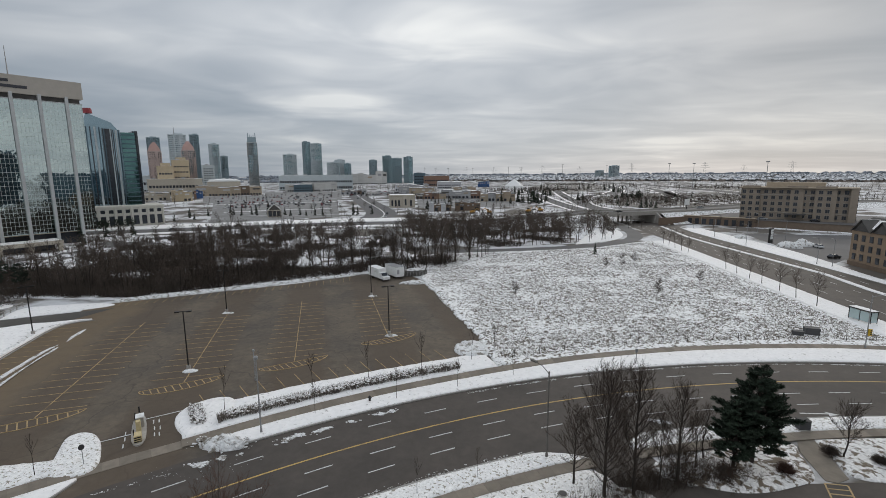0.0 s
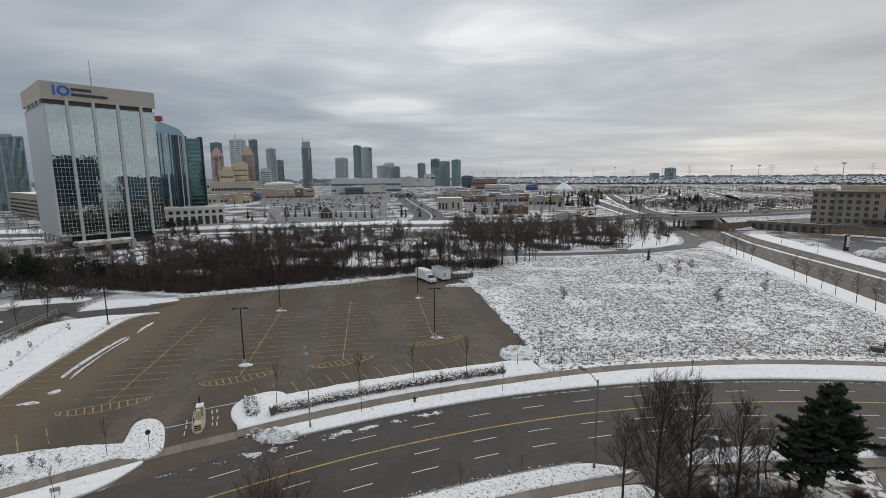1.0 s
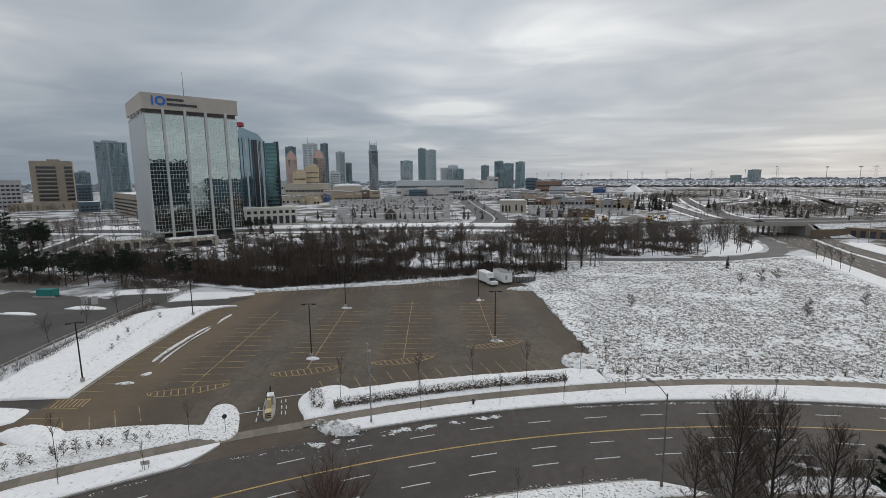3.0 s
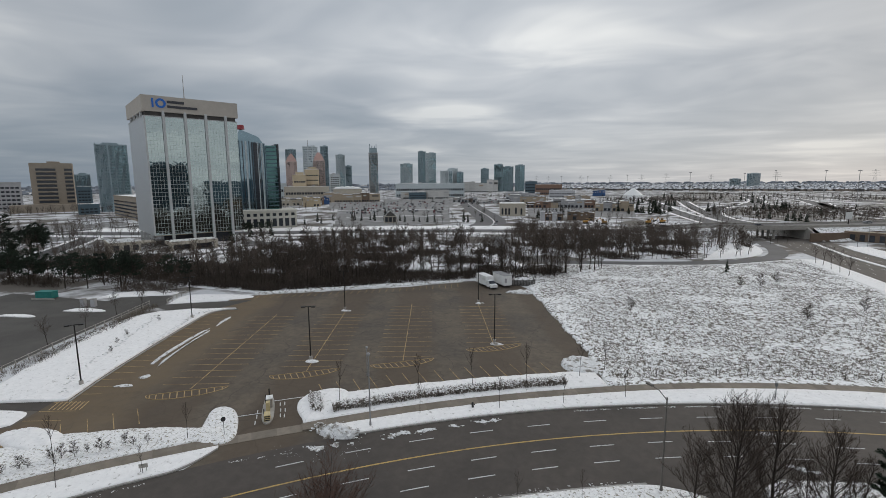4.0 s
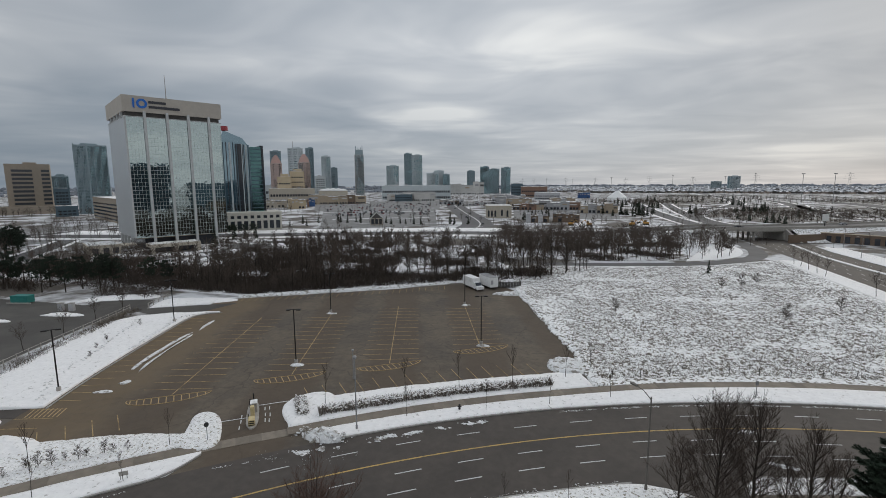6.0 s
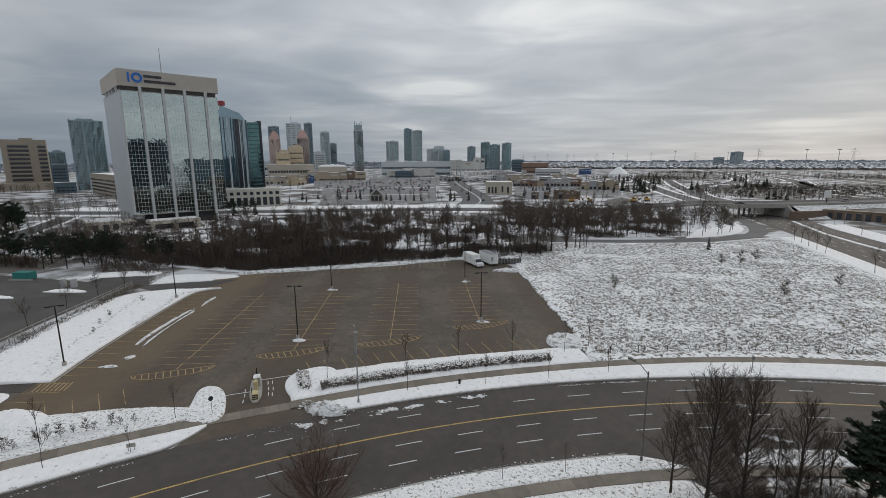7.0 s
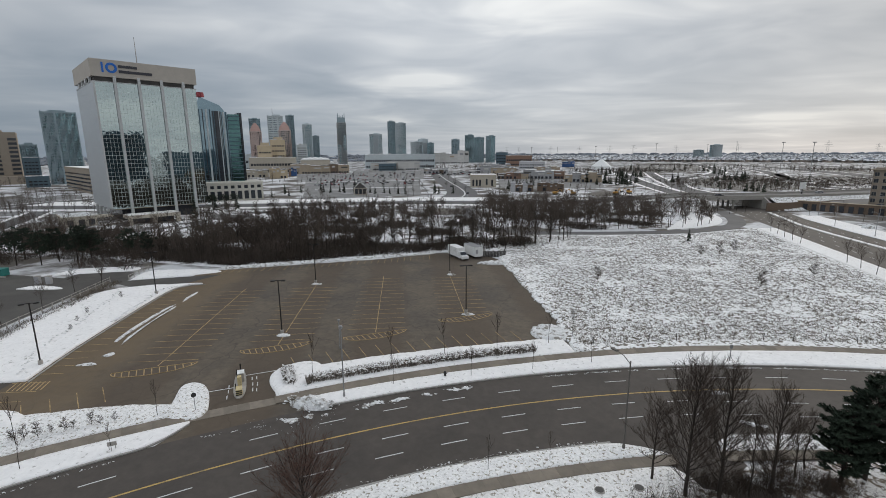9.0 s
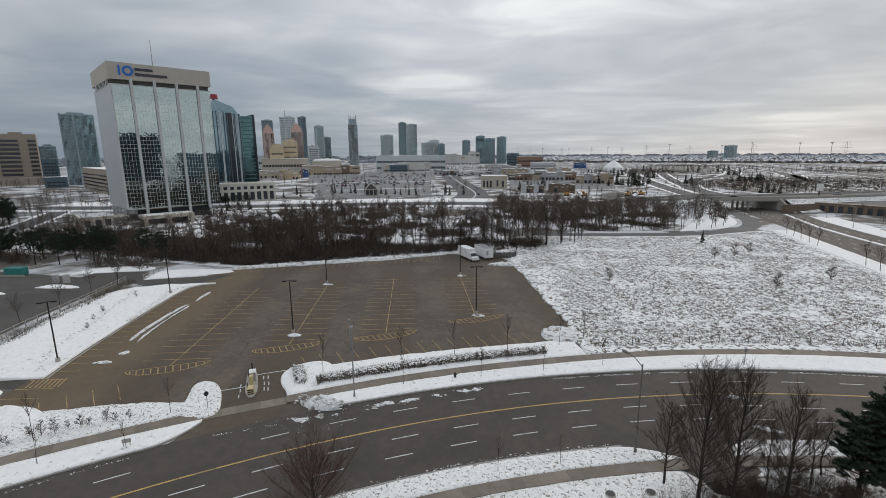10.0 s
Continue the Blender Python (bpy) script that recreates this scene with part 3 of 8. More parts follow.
for x0, y0, x1, y1 in ((38.2, 41.6, 35.9, 37.0), (40.2, 41.2, 38.0, 36.8)):
    part("hatch_line", Builder().box(0, 0, 0, 0.16, math.hypot(x1 - x0, y1 - y0), 0.012), HATCH_LINE, path, at=pose((x0 + x1) / 2, (y0 + y1) / 2, 0.05, 0, 0, -math.degrees(math.atan2(x1 - x0, y1 - y0))))
for i in range(6):
    f = i / 6
    part("hatch_line", Builder().box(0, 0, 0, 2.0, 0.16, 0.012), HATCH_LINE, path, at=pose(39.2 - 2.25 * f, 41.4 - 4.5 * f, 0.052, 0, 0, -11))
# turn arrow
part("turn_arrow", Builder().box(0, 0, 0, 3.4, 0.22, 0.012).prism([(1.6, -0.6), (3.0, -0.2), (1.7, 0.5)], 0, 0.012), WHITE_LINE, road, at=pose(47.8, 55.0, 0.05, 0, 0, -4))

# field
LOT_RIGHT = [(3.0, 73.5), (7.2, 83.0), (4.5, 94.5), (0.5, 107.7), (-5.1, 130.6), (-12.0, 172.0)]


def along(points, s):
    p = np.array(points)
    d = np.r_[0, np.cumsum(np.linalg.norm(np.diff(p, axis=0), axis=1))]
    s = s * d[-1]
    return float(np.interp(s, d, p[:, 0])), float(np.interp(s, d, p[:, 1]))


def coons(bottom, top, left, right, z):
    def fn(u, v):
        b, t, l, r = bottom(u), top(u), left(v), right(v)
        c00, c10, c01, c11 = bottom(0), bottom(1), top(0), top(1)
        xy = [(1 - v) * b[k] + v * t[k] + (1 - u) * l[k] + u * r[k] - ((1 - u) * (1 - v) * c00[k] + u * (1 - v) * c10[k] + (1 - u) * v * c01[k] + u * v * c11[k]) for k in (0, 1)]
        return (*xy, z(*xy, u, v))
    return fn


def avenue_left(y):
    return 92.4 + 0.097 * (y - 101)


FIELD_A0, FIELD_A1 = -17.0, 10.6
f_bottom = lambda u: arc(R_WALK(FIELD_A0 + (FIELD_A1 - FIELD_A0) * u) + 0.9, FIELD_A0 + (FIELD_A1 - FIELD_A0) * u)
f_top = lambda u: along([(-12, 172), (10, 177.5), (31, 180), (62, 186), (85, 200), (94.5, 205)], u)
f_left = lambda v: (lambda p: (p[0] + (1.1 * noise.noise((p[1] * 0.22, 3.3, 0)) + 0.5 * noise.noise((p[1] * 0.9, 1.3, 0))) * min(1, 8 * v, 8 * (1 - v)), p[1]))(f_left0(v))
f_left0 = lambda v: along([f_bottom(0), (7.2, 83), (4.5, 94.5), (0.5, 107.7), (-5.1, 130.6), (-12, 172)], v)
f_right = lambda v: along([f_bottom(1), (84.2, 100), (88.5, 140), (91.0, 170), (93.0, 190), (94.5, 205)], v)


def field_z(x, y, u, v):
    e = min(1.0, 8 * min(u, 1 - u, v, 1 - v) + 0.1)
    bank = math.exp(-((u - 0.018) / 0.014) ** 2) * (1.2 + 1.5 * noise.noise((y * 0.3, 0.7, 0)))
    return 0.17 + e * (0.14 + wobble(x, y, 0.08, 0.22) + wobble(x, y, 0.7, 0.18) + wobble(x, y, 1.7, 0.26)) + 0.3 * bank


field_at = coons(f_bottom, f_top, f_left, f_right, field_z)
setting("field", Builder().grid(field_at, 210, 250, -0.05), SNOW_FIELD, "rough vacant field of thin snow and dry weeds", "field", True)

# car park
LOT_POLY = [arc(150.0, GAP0 + 1.2), arc(147.6, GAP0), arc(147.6, GAP1), arc(152, -33), arc(159.0, -33.0), arc(159.0, -19.0), (8.0, 76), (8.2, 83.5), (5.5, 95), (1.5, 108), (-4.5, 131),
            (-12.0, 142.0), (-28.4, 137.5), (-40.9, 129.2), (-56, 121.7), (-79.9, 110.4), (-84, 107), lot(-54.6, 110), lot(-54.6, 57), (-72, 38), (-60, 36), (-50, 42)]
LOT_ASPHALT = material("car_park_asphalt", (0.130, 0.105, 0.079), 0.75, var=0.17, scale=0.3, bump=0.12, bump_scale=10, stain=(0.094, 0.079, 0.064), stain_at=(0.45, 0.62), stain_scale=0.07)


def sand_stain(m, along_v, width, col):
    """Brown road sand tracked along one aisle of the car park."""
    t = m.node_tree
    b = t.nodes["Principled BSDF"]
    geo = t.nodes.new("ShaderNodeNewGeometry")
    sp = t.nodes.new("ShaderNodeSeparateXYZ")
    t.links.new(geo.outputs["Position"], sp.inputs[0])
    v = math_node(t, "ADD", math_node(t, "MULTIPLY", sp.outputs[0], math.cos(LOT_A)), math_node(t, "MULTIPLY", sp.outputs[1], math.sin(LOT_A)))
    n = noise_node(t, geo.outputs["Position"], 0.12, 4.0)
    d = math_node(t, "ABSOLUTE", math_node(t, "SUBTRACT", v, along_v))
    d = math_node(t, "ADD", math_node(t, "DIVIDE", d, width), math_node(t, "MULTIPLY", math_node(t, "SUBTRACT", n, 0.5), 0.9))
    f = ramp_node(t, d, [(0.45, (0.72, 0.72, 0.72)), (1.05, (0, 0, 0))])
    f = math_node(t, "MULTIPLY", f, math_node(t, "ADD", noise_node(t, geo.outputs["Position"], 0.5, 5.0, 0.65), 0.35, True))
    old = b.inputs["Base Color"].links[0].from_socket
    t.links.new(mix_node(t, f, old, col), b.inputs["Base Color"])


def stall_grime(m, col):
    """Oil-darkened stalls: a band on both sides of each row's spine."""
    t = m.node_tree
    b = t.nodes["Principled BSDF"]
    geo = t.nodes.new("ShaderNodeNewGeometry")
    sp = t.nodes.new("ShaderNodeSeparateXYZ")
    t.links.new(geo.outputs["Position"], sp.inputs[0])
    v = math_node(t, "ADD", math_node(t, "MULTIPLY", sp.outputs[0], math.cos(LOT_A)), math_node(t, "MULTIPLY", sp.outputs[1], math.sin(LOT_A)))
    n = noise_node(t, geo.outputs["Position"], 0.35, 5.0)
    d = math_node(t, "ABSOLUTE", math_node(t, "SUBTRACT", math_node(t, "FLOORED_MODULO", math_node(t, "ADD", v, 37.0 + 8.1), 16.2), 8.1))
    d = math_node(t, "ADD", math_node(t, "DIVIDE", d, 5.6), math_node(t, "MULTIPLY", math_node(t, "SUBTRACT", n, 0.5), 0.8))
    f = ramp_node(t, d, [(0.6, (0.65, 0.65, 0.65)), (1.0, (0, 0, 0))])
    old = b.inputs["Base Color"].links[0].from_socket
    t.links.new(mix_node(t, f, old, col), b.inputs["Base Color"])


def asphalt_wear(m, low=0.78, high=1.16, crack=0.11):
    """Mottled wear at a metre's size and thin dark cracks."""
    t = m.node_tree
    b = t.nodes["Principled BSDF"]
    geo = t.nodes.new("ShaderNodeNewGeometry")
    n = noise_node(t, geo.outputs["Position"], 0.9, 7.0, 0.72, 0.5)
    f = ramp_node(t, n, [(0.32, (low,) * 3), (0.68, (high,) * 3)])
    old = b.inputs["Base Color"].links[0].from_socket
    c = mix_node(t, 1.0, old, f, "MULTIPLY")
    if not crack:
        t.links.new(c, b.inputs["Base Color"])
        return
    warp = t.nodes.new("ShaderNodeTexNoise")
    warp.inputs["Scale"].default_value = 0.25
    t.links.new(geo.outputs["Position"], warp.inputs["Vector"])
    vor = t.nodes.new("ShaderNodeTexVoronoi")
    vor.feature = "DISTANCE_TO_EDGE"
    vor.inputs["Scale"].default_value = crack
    add = t.nodes.new("ShaderNodeVectorMath")
    add.operation = "MULTIPLY_ADD"
    t.links.new(warp.outputs["Color"], add.inputs[0])
    add.inputs[1].default_value = (5.0, 5.0, 0.0)
    t.links.new(geo.outputs["Position"], add.inputs[2])
    t.links.new(add.outputs[0], vor.inputs["Vector"])
    line = ramp_node(t, vor.outputs[0], [(0.004, (0.45,) * 3), (0.016, (0, 0, 0))])
    t.links.new(mix_node(t, line, c, (0.045, 0.039, 0.033)), b.inputs["Base Color"])


asphalt_wear(LOT_ASPHALT)
asphalt_wear(ROAD, 0.88, 1.10, 0.0)
stall_grime(LOT_ASPHALT, (0.090, 0.066, 0.046))
GREY_LOT = material("grey_lot_asphalt", (0.090, 0.083, 0.075), 0.75, var=0.15, scale=0.3, bump=0.12, bump_scale=10, stain=(0.068, 0.062, 0.056), stain_at=(0.45, 0.62), stain_scale=0.08)
sand_stain(LOT_ASPHALT, -48.5, 9.0, (0.168, 0.120, 0.070))
car_park = setting("car_park", Builder().prism(LOT_POLY, -0.1, 0.02), LOT_ASPHALT, "empty asphalt car park with worn yellow stall lines", "car park")

line_5 = Builder().box(0, 0, 0, 5.0, 0.11, 0.012).mesh("stall_line", STALL_LINE)


def lot_line(v, u, rot=0.0, me=None):
    x, y = lot(v, u)
    part("stall_line", me or line_5, None, car_park, at=pose(x, y, 0.022, 0, 0, math.degrees(LOT_A) + rot))


def long_line(v, u0, u1, w=0.14):
    x, y = lot(v, (u0 + u1) / 2)
    part("stall_line", Builder().box(0, 0, 0, w, u1 - u0, 0.014), STALL_LINE, car_park, at=pose(x, y, 0.022, 0, 0, math.degrees(LOT_A)))


ROWS = [(-37.0, 67.5, 107.8), (-21.1, 73.8, 110.2), (-5.3, 77.6, 115.4), (11.6, 84.5, 116.2)]
for vc, u0, u1 in ROWS:
    long_line(vc, u0, u1)
    n = int((u1 - u0 - 1.0) / 2.6)
    for i in range(n):
        for s in (-2.6, 2.6):
            lot_line(vc + s, u0 + 1.8 + 2.6 * i)
    # hatched nose of the row
    for s in range(-5, 6):
        q = math.sqrt(max(0.0, 1 - (s * 0.95 / 5.4) ** 2))
        x0, y0 = lot(vc + s * 0.95, u0 - 0.5 + 0.26 * s * 0.95 - 1.2 * q)
        part("hatch_line", Builder().box(0, 0, 0, 0.14, 2.5 * q, 0.012), HATCH_LINE, car_park, at=pose(x0, y0, 0.022, 0, 0, math.degrees(LOT_A) + 26))
    edge = Builder()
    for k in range(20):
        w0, w1 = math.pi * (1 + k / 20), math.pi * (1 + (k + 1) / 20)
        p0, p1 = [lot(vc + 5.4 * math.cos(w), u0 - 0.5 + 2.4 * math.sin(w) + 1.4 * math.cos(w)) for w in (w0, w1)]
        edge.tube((*p0, 0.02), (*p1, 0.02), 0.08, 0.08, 4)
    pa, pb = lot(vc - 5.4, u0 - 1.9), lot(vc + 5.4, u0 + 0.9)
    edge.tube((*pa, 0.02), (*pb, 0.02), 0.08, 0.08, 4)
    part("hatch_outline", edge, HATCH_LINE, car_park)
for i in range(20):
    lot_line(-51.9, 58.6 + 2.6 * i)
for i in range(24):                      # stalls along the hedge
    a = -32.4 + i * math.degrees(2.6 / 162)
    if a < -19.5:
        x, y = arc(162.2, a)
        part("stall_line", line_5, None, car_park, at=pose(x, y, 0.022, 0, 0, 90 - a + 8))
for i in range(9):
    a = -48.5 + i * math.degrees(2.75 / 164)
    x, y = arc(164.5, a)
    part("stall_line", line_5, None, car_park, at=pose(x, y, 0.022, 0, 0, 90 - a + 8))
for i in range(30):                      # stalls along the back
    x, y = along([(-78, 109.0), (-56, 119.0), (-41, 126.0), (-27, 134.0)], i / 29)
    part("stall_line", line_5, None, car_park, at=pose(x, y, 0.022, 0, 0, 102))
for i in range(8):                       # hatched corner by the path
    x, y = lot(-53.6 + 0.6 * i, 62.8)
    part("hatch_line", Builder().box(0, 0, 0, 0.17, 2.6, 0.012), HATCH_LINE, car_park, at=pose(x, y, 0.024, 0, 0, math.degrees(LOT_A) + 12))

# snow strips round the car park
B_IN = [(-67.4, 48.8), (-70.4, 56.7), (-73.6, 67.2), (-77.4, 80.8), (-80.4, 92.6), (-78.6, 95.4), (-75.6, 96.9)]
B_OUT = [(-80.0, 45.0), (-85.6, 55.0), (-90.2, 66.0), (-93.6, 76.0), (-95.0, 84.5), (-93.6, 90.2), (-87.6, 94.2), (-76.2, 97.4)]
bank_in, bank_out = smooth_path(B_IN), smooth_path(B_OUT)


def bank_at(u, v):
    p, q = along(bank_in, v), along(bank_out, v)
    x, y = p[0] * (1 - u) + q[0] * u, p[1] * (1 - u) + q[1] * u
    lip = 0.16 * math.exp(-((u - 0.03) / 0.03) ** 2)
    return (x, y, 0.16 + lip + wobble(x, y, 0.3, 0.14) + wobble(x, y, 1.3, 0.05) + 0.16 * math.sin(math.pi * u))


setting("snow_bank", Builder().grid(bank_at, 40, 110, -0.05), SNOW, "smooth snow slope beside the car park", "snow", True)
kerb_line = [(p[0] + 0.45, p[1] - 0.12) for p in bank_in]
setting("kerb", Builder().grid(lambda u, v: (along(kerb_line, v)[0] + 0.28 * u, along(kerb_line, v)[1] - 0.08 * u, 0.14), 1, 80, -0.05), KERB, "concrete kerb of the car park", "kerb")
# footprints crossing the slope
rng = random.Random(44)
fp = Builder()
for pts in ([(-70.0, 50.0), (-76.0, 57.0), (-80.0, 68.0), (-86.0, 80.0), (-90.0, 88.0)], [(-74.8, 70.0), (-77.6, 79.0), (-81.6, 90.0), (-80.0, 94.0)]):
    for k in range(70):
        x, y = along(pts, k / 69)
        x, y = x + rng.gauss(0, 0.35), y + rng.gauss(0, 0.2)
        fp.ball((x, y, 0.34 + rng.uniform(0, 0.06)), 0.22, 0.16, 0.05, 6, 4, 0.5, rng)
stuff("footprints", fp, SNOW_DIRTY, "trampled footprints across the snow slope", "snow")
for outline in ([(-96.4, 97.2), (-99.0, 104.0), (-98.0, 106.9), (-89.0, 109.2), (-79.8, 110.2), (-78.2, 107.6), (-88.4, 101.6)], [(-120.8, 98.5), (-119.9, 105.1), (-112.0, 109.0), (-104.4, 110.4), (-101.9, 106.3), (-112.2, 101.6)]):
    snow_blob("snow_bank", outline, 0.16, "ploughed snow strip at the end of the link road", None, 0.12, False)
setting("snow_bank", Builder().grid(coons(lambda u: (-80 + 53 * u, 110.6 + 27.5 * u), lambda u: (-82 + 58 * u, 113 + 29 * u), lambda v: (-80 - 2 * v, 110.6 + 2.4 * v),
        lambda v: (-27 + 3 * v, 138.1 + 3.9 * v), lambda x, y, u, v: 0.15 + 0.45 * math.sin(math.pi * v) + wobble(x, y, 0.8, 0.2)), 70, 6, -0.05), SNOW_DIRTY, "ploughed snow bank along the thicket", "snow", True)

# verge between the field and the avenue
setting("verge", Builder().grid(lambda u, v: (lambda p, q: (p[0] * (1 - u) + (q - 0.3) * u, p[1], 0.17 + wobble(p[0] + 9 * u, p[1], 0.5, 0.06)))(f_right(v), avenue_left(f_right(v)[1])), 6, 90, -0.05), SNOW, "snow-covered verge along the avenue", "verge", True)
# avenue with its median
def ave(k, y):
    """Left edge, median and right edge of the avenue."""
    return ((92.4 + 0.097 * (y - 101), float(np.interp(y, [55, 116, 135, 195, 218, 262, 290], [106, 111.5, 115.3, 115.8, 117.2, 125.5, 131])),
             float(np.interp(y, [55, 122, 142, 162, 188, 204, 234, 274, 290], [116, 121, 122.6, 123.8, 125.4, 126, 128.4, 136, 139])))[k], y)


avenue = setting("avenue", Builder().grid(lambda u, v: (*[(1 - u) * ave(0, 55 + 235 * v)[k] + u * (ave(2, 55 + 235 * v)[k] + 0.3) for k in (0, 1)], 0.035), 6, 60), ROAD, "wide grey asphalt avenue with snowy median", "road")
setting("median", Builder().grid(lambda u, v: (ave(1, 100 + 160 * v)[0] + 1.8 * (u - 0.5), 100 + 160 * v, 0.16 + wobble(u * 3, v * 200, 0.6, 0.05)), 2, 80, -0.05), SNOW, "narrow snow-covered median", "median", True)
for k in (0.25, 0.5, 0.75, 1.5):
    for y in range(70, 260, 9):
        a_pt, b_pt = ave(int(k), y), ave(int(k) + 1, y)
        f = k - int(k)
        x = a_pt[0] + (b_pt[0] - a_pt[0]) * f
        part("lane_dash", Builder().box(0, 0, 0, 0.14, 3.0, 0.012), WHITE_LINE, avenue, at=pose(x, y, 0.036, 0, 0, -8))

RAMP = [(-30, 262), (-26, 235), (-22, 205), (-12, 188), (5, 181.5), (31, 184), (62, 191), (82, 203), (92, 215), (99, 235), (103, 262)]


def ribbon(points, width, z=0.03, n=60, h=0.0):
    def fn(u, v):
        p, q = along(points, max(0, v - 0.004)), along(points, min(1, v + 0.004))
        dx, dy = q[0] - p[0], q[1] - p[1]
        d = math.hypot(dx, dy)
        x, y = along(points, v)
        return (x + dy / d * width * (u - 0.5), y - dx / d * width * (u - 0.5), z(v) if callable(z) else z)
    return Builder().grid(fn, 2, n)


snow_blob("island", [(58, 196.5), (77, 205.5), (87.5, 218.5), (93.5, 236), (95, 256), (86, 252), (72, 226)], 0.1, "snow-covered island inside the slip road", None, 0.1, True, "island")
setting("ramp", ribbon(smooth_path(RAMP), 7.0, 0.03), FAR_ROAD, "curved asphalt slip road", "road")

# boulevard that crosses behind the thicket and climbs to the bridge
BLVD = smooth_path([(-420, 215), (-260, 232), (-160, 258), (-60, 290), (40, 292), (100, 278), (160, 296), (260, 345), (420, 430), (700, 560)])


def blvd_z(v):
    x, _ = along(BLVD, v)
    return 0.04 + 6.2 * min(1.0, max(0.0, (x - 20) / 70)) * min(1.0, max(0.0, (480 - x) / 200))


boulevard = setting("boulevard", ribbon(BLVD, 17.0, blvd_z, 160), FAR_ROAD, "grey boulevard rising onto an overpass", "road")

# snowy verges of the boulevard
for off, w in ((13.5, 8.0), (-21.5, 24.0)):
    def verge_fn(u, v, off=off, w=w):
        e = blvd_side(v * 0.33 + 0.10, off + w * (u - 0.5))
        return (e[0], e[1], 0.10 + wobble(e[0], e[1], 0.3, 0.05))
    def blvd_side(v, o):
        p, q = along(BLVD, max(0, v - 0.002)), along(BLVD, min(1, v + 0.002))
        d = math.hypot(q[0] - p[0], q[1] - p[1])
        x, y = along(BLVD, v)
        return (x + (q[1] - p[1]) / d * o, y - (q[0] - p[0]) / d * o)
    setting("verge", Builder().grid(verge_fn, 3, 90, -0.05), SNOW, "snowy verge of the boulevard", "verge", True)

# ploughed heaps on the plaza across the avenue
for x, y, r in ((140.5, 186, 3.2), (144, 188.5, 3.8), (148.4, 188.0, 3.6), (152, 187, 3.0), (143, 182, 2.4), (138.0, 210, 2.8), (156, 196, 2.6)):
    snow_blob("snow_pile", [(x - r, y), (x - 0.6 * r, y + 0.7 * r), (x + 0.4 * r, y + 0.8 * r), (x + r, y + 0.2 * r), (x + 0.5 * r, y - 0.7 * r), (x - 0.5 * r, y - 0.6 * r)], 1.5, "ploughed snow heap on the plaza", SNOW_DIRTY, 0.5, False)
# manhole covers in the lawn
for x, y in ((7.9, 39.3), (11.6, 40.2)):
    c = thing("manhole_cover", pose(x, y, 0.22), "dark round iron manhole cover in the snowy lawn", "manhole", "manhole covers")
    part("rim", Builder().tube((0, 0, 0), (0, 0, 0.10), 0.48, 0.46, 16), CONCRETE, c)
    part("lid", Builder().tube((0, 0, 0.09), (0, 0, 0.125), 0.39, 0.38, 16), ROOF_DARK, c)

# embankment and overpass
def blvd_edge(v, side, w=17.0):
    p, q = along(BLVD, max(0, v - 0.002)), along(BLVD, min(1, v + 0.002))
    d = math.hypot(q[0] - p[0], q[1] - p[1])
    x, y = along(BLVD, v)
    return (x + (q[1] - p[1]) / d * w / 2 * side, y - (q[0] - p[0]) / d * w / 2 * side, blvd_z(v))


vs = [i / 400 for i in range(401)]
for lo, hi in ((20, 98), (128, 480)):
    sel = [v for v in vs if lo <= along(BLVD, v)[0] <= hi]
    for side in (1, -1):
        b = Builder()
        b.grid(lambda u, t: (lambda e, f: (e[0] * (1 - u) + f[0] * u, e[1] * (1 - u) + f[1] * u, (e[2] - 0.05) * (1 - u) - 0.1 * u + (wobble(e[0], e[1] + 9 * u, 0.3, 0.3) if 0 < u < 1 else 0)))(
            blvd_edge(sel[round(t * (len(sel) - 1))], side, 17.0), blvd_edge(sel[round(t * (len(sel) - 1))], side, 17.0 + 2 * 1.9 * blvd_z(sel[round(t * (len(sel) - 1))]))), 5, len(sel) - 1)
        setting("embankment", b, SNOW_FIELD, "snowy grass embankment of the overpass", "embankment", True)
bridge = thing("overpass", pose(0, 0, 0), "long concrete road overpass with dark underpass", "bridge")
sel = [v for v in vs if 92 <= along(BLVD, v)[0] <= 134]
deck = Builder()
deck.grid(lambda u, t: (lambda a, b: (a[0] * (1 - u) + b[0] * u, a[1] * (1 - u) + b[1] * u, a[2] - 0.06))(blvd_edge(sel[round(t * (len(sel) - 1))], 1, 18), blvd_edge(sel[round(t * (len(sel) - 1))], -1, 18)), 2, len(sel) - 1, 4.9)
part("deck", deck, CONCRETE, bridge)
for side in (1, -1):
    sel2 = [v for v in vs if 40 <= along(BLVD, v)[0] <= 420]
    rail = Builder()
    rail.grid(lambda u, t: (*blvd_edge(sel2[round(t * (len(sel2) - 1))], side, 17.2 + 0.6 * u)[:2], blvd_z(sel2[round(t * (len(sel2) - 1))]) + 0.9), 1, len(sel2) - 1, 0.0)
    for i, (x, y, z) in enumerate(rail.v):
        if z == 0.0:
            rail.v[i] = (x, y, max(0.0, 6.0 * min(1, max(0, (x - 20) / 70)) * min(1, max(0, (480 - x) / 200)) - 0.4))
    part("parapet", rail, CONCRETE, bridge)
for x0 in (98, 128):
    v = min(vs, key=lambda q: abs(along(BLVD, q)[0] - x0))
    a, b = blvd_edge(v, 1, 18), blvd_edge(v, -1, 18)
    part("abutment", Builder().prism([(a[0] - 1, a[1]), (a[0] + 1, a[1]), (b[0] + 1, b[1]), (b[0] - 1, b[1])], 0, 5.2), CONCRETE, bridge)
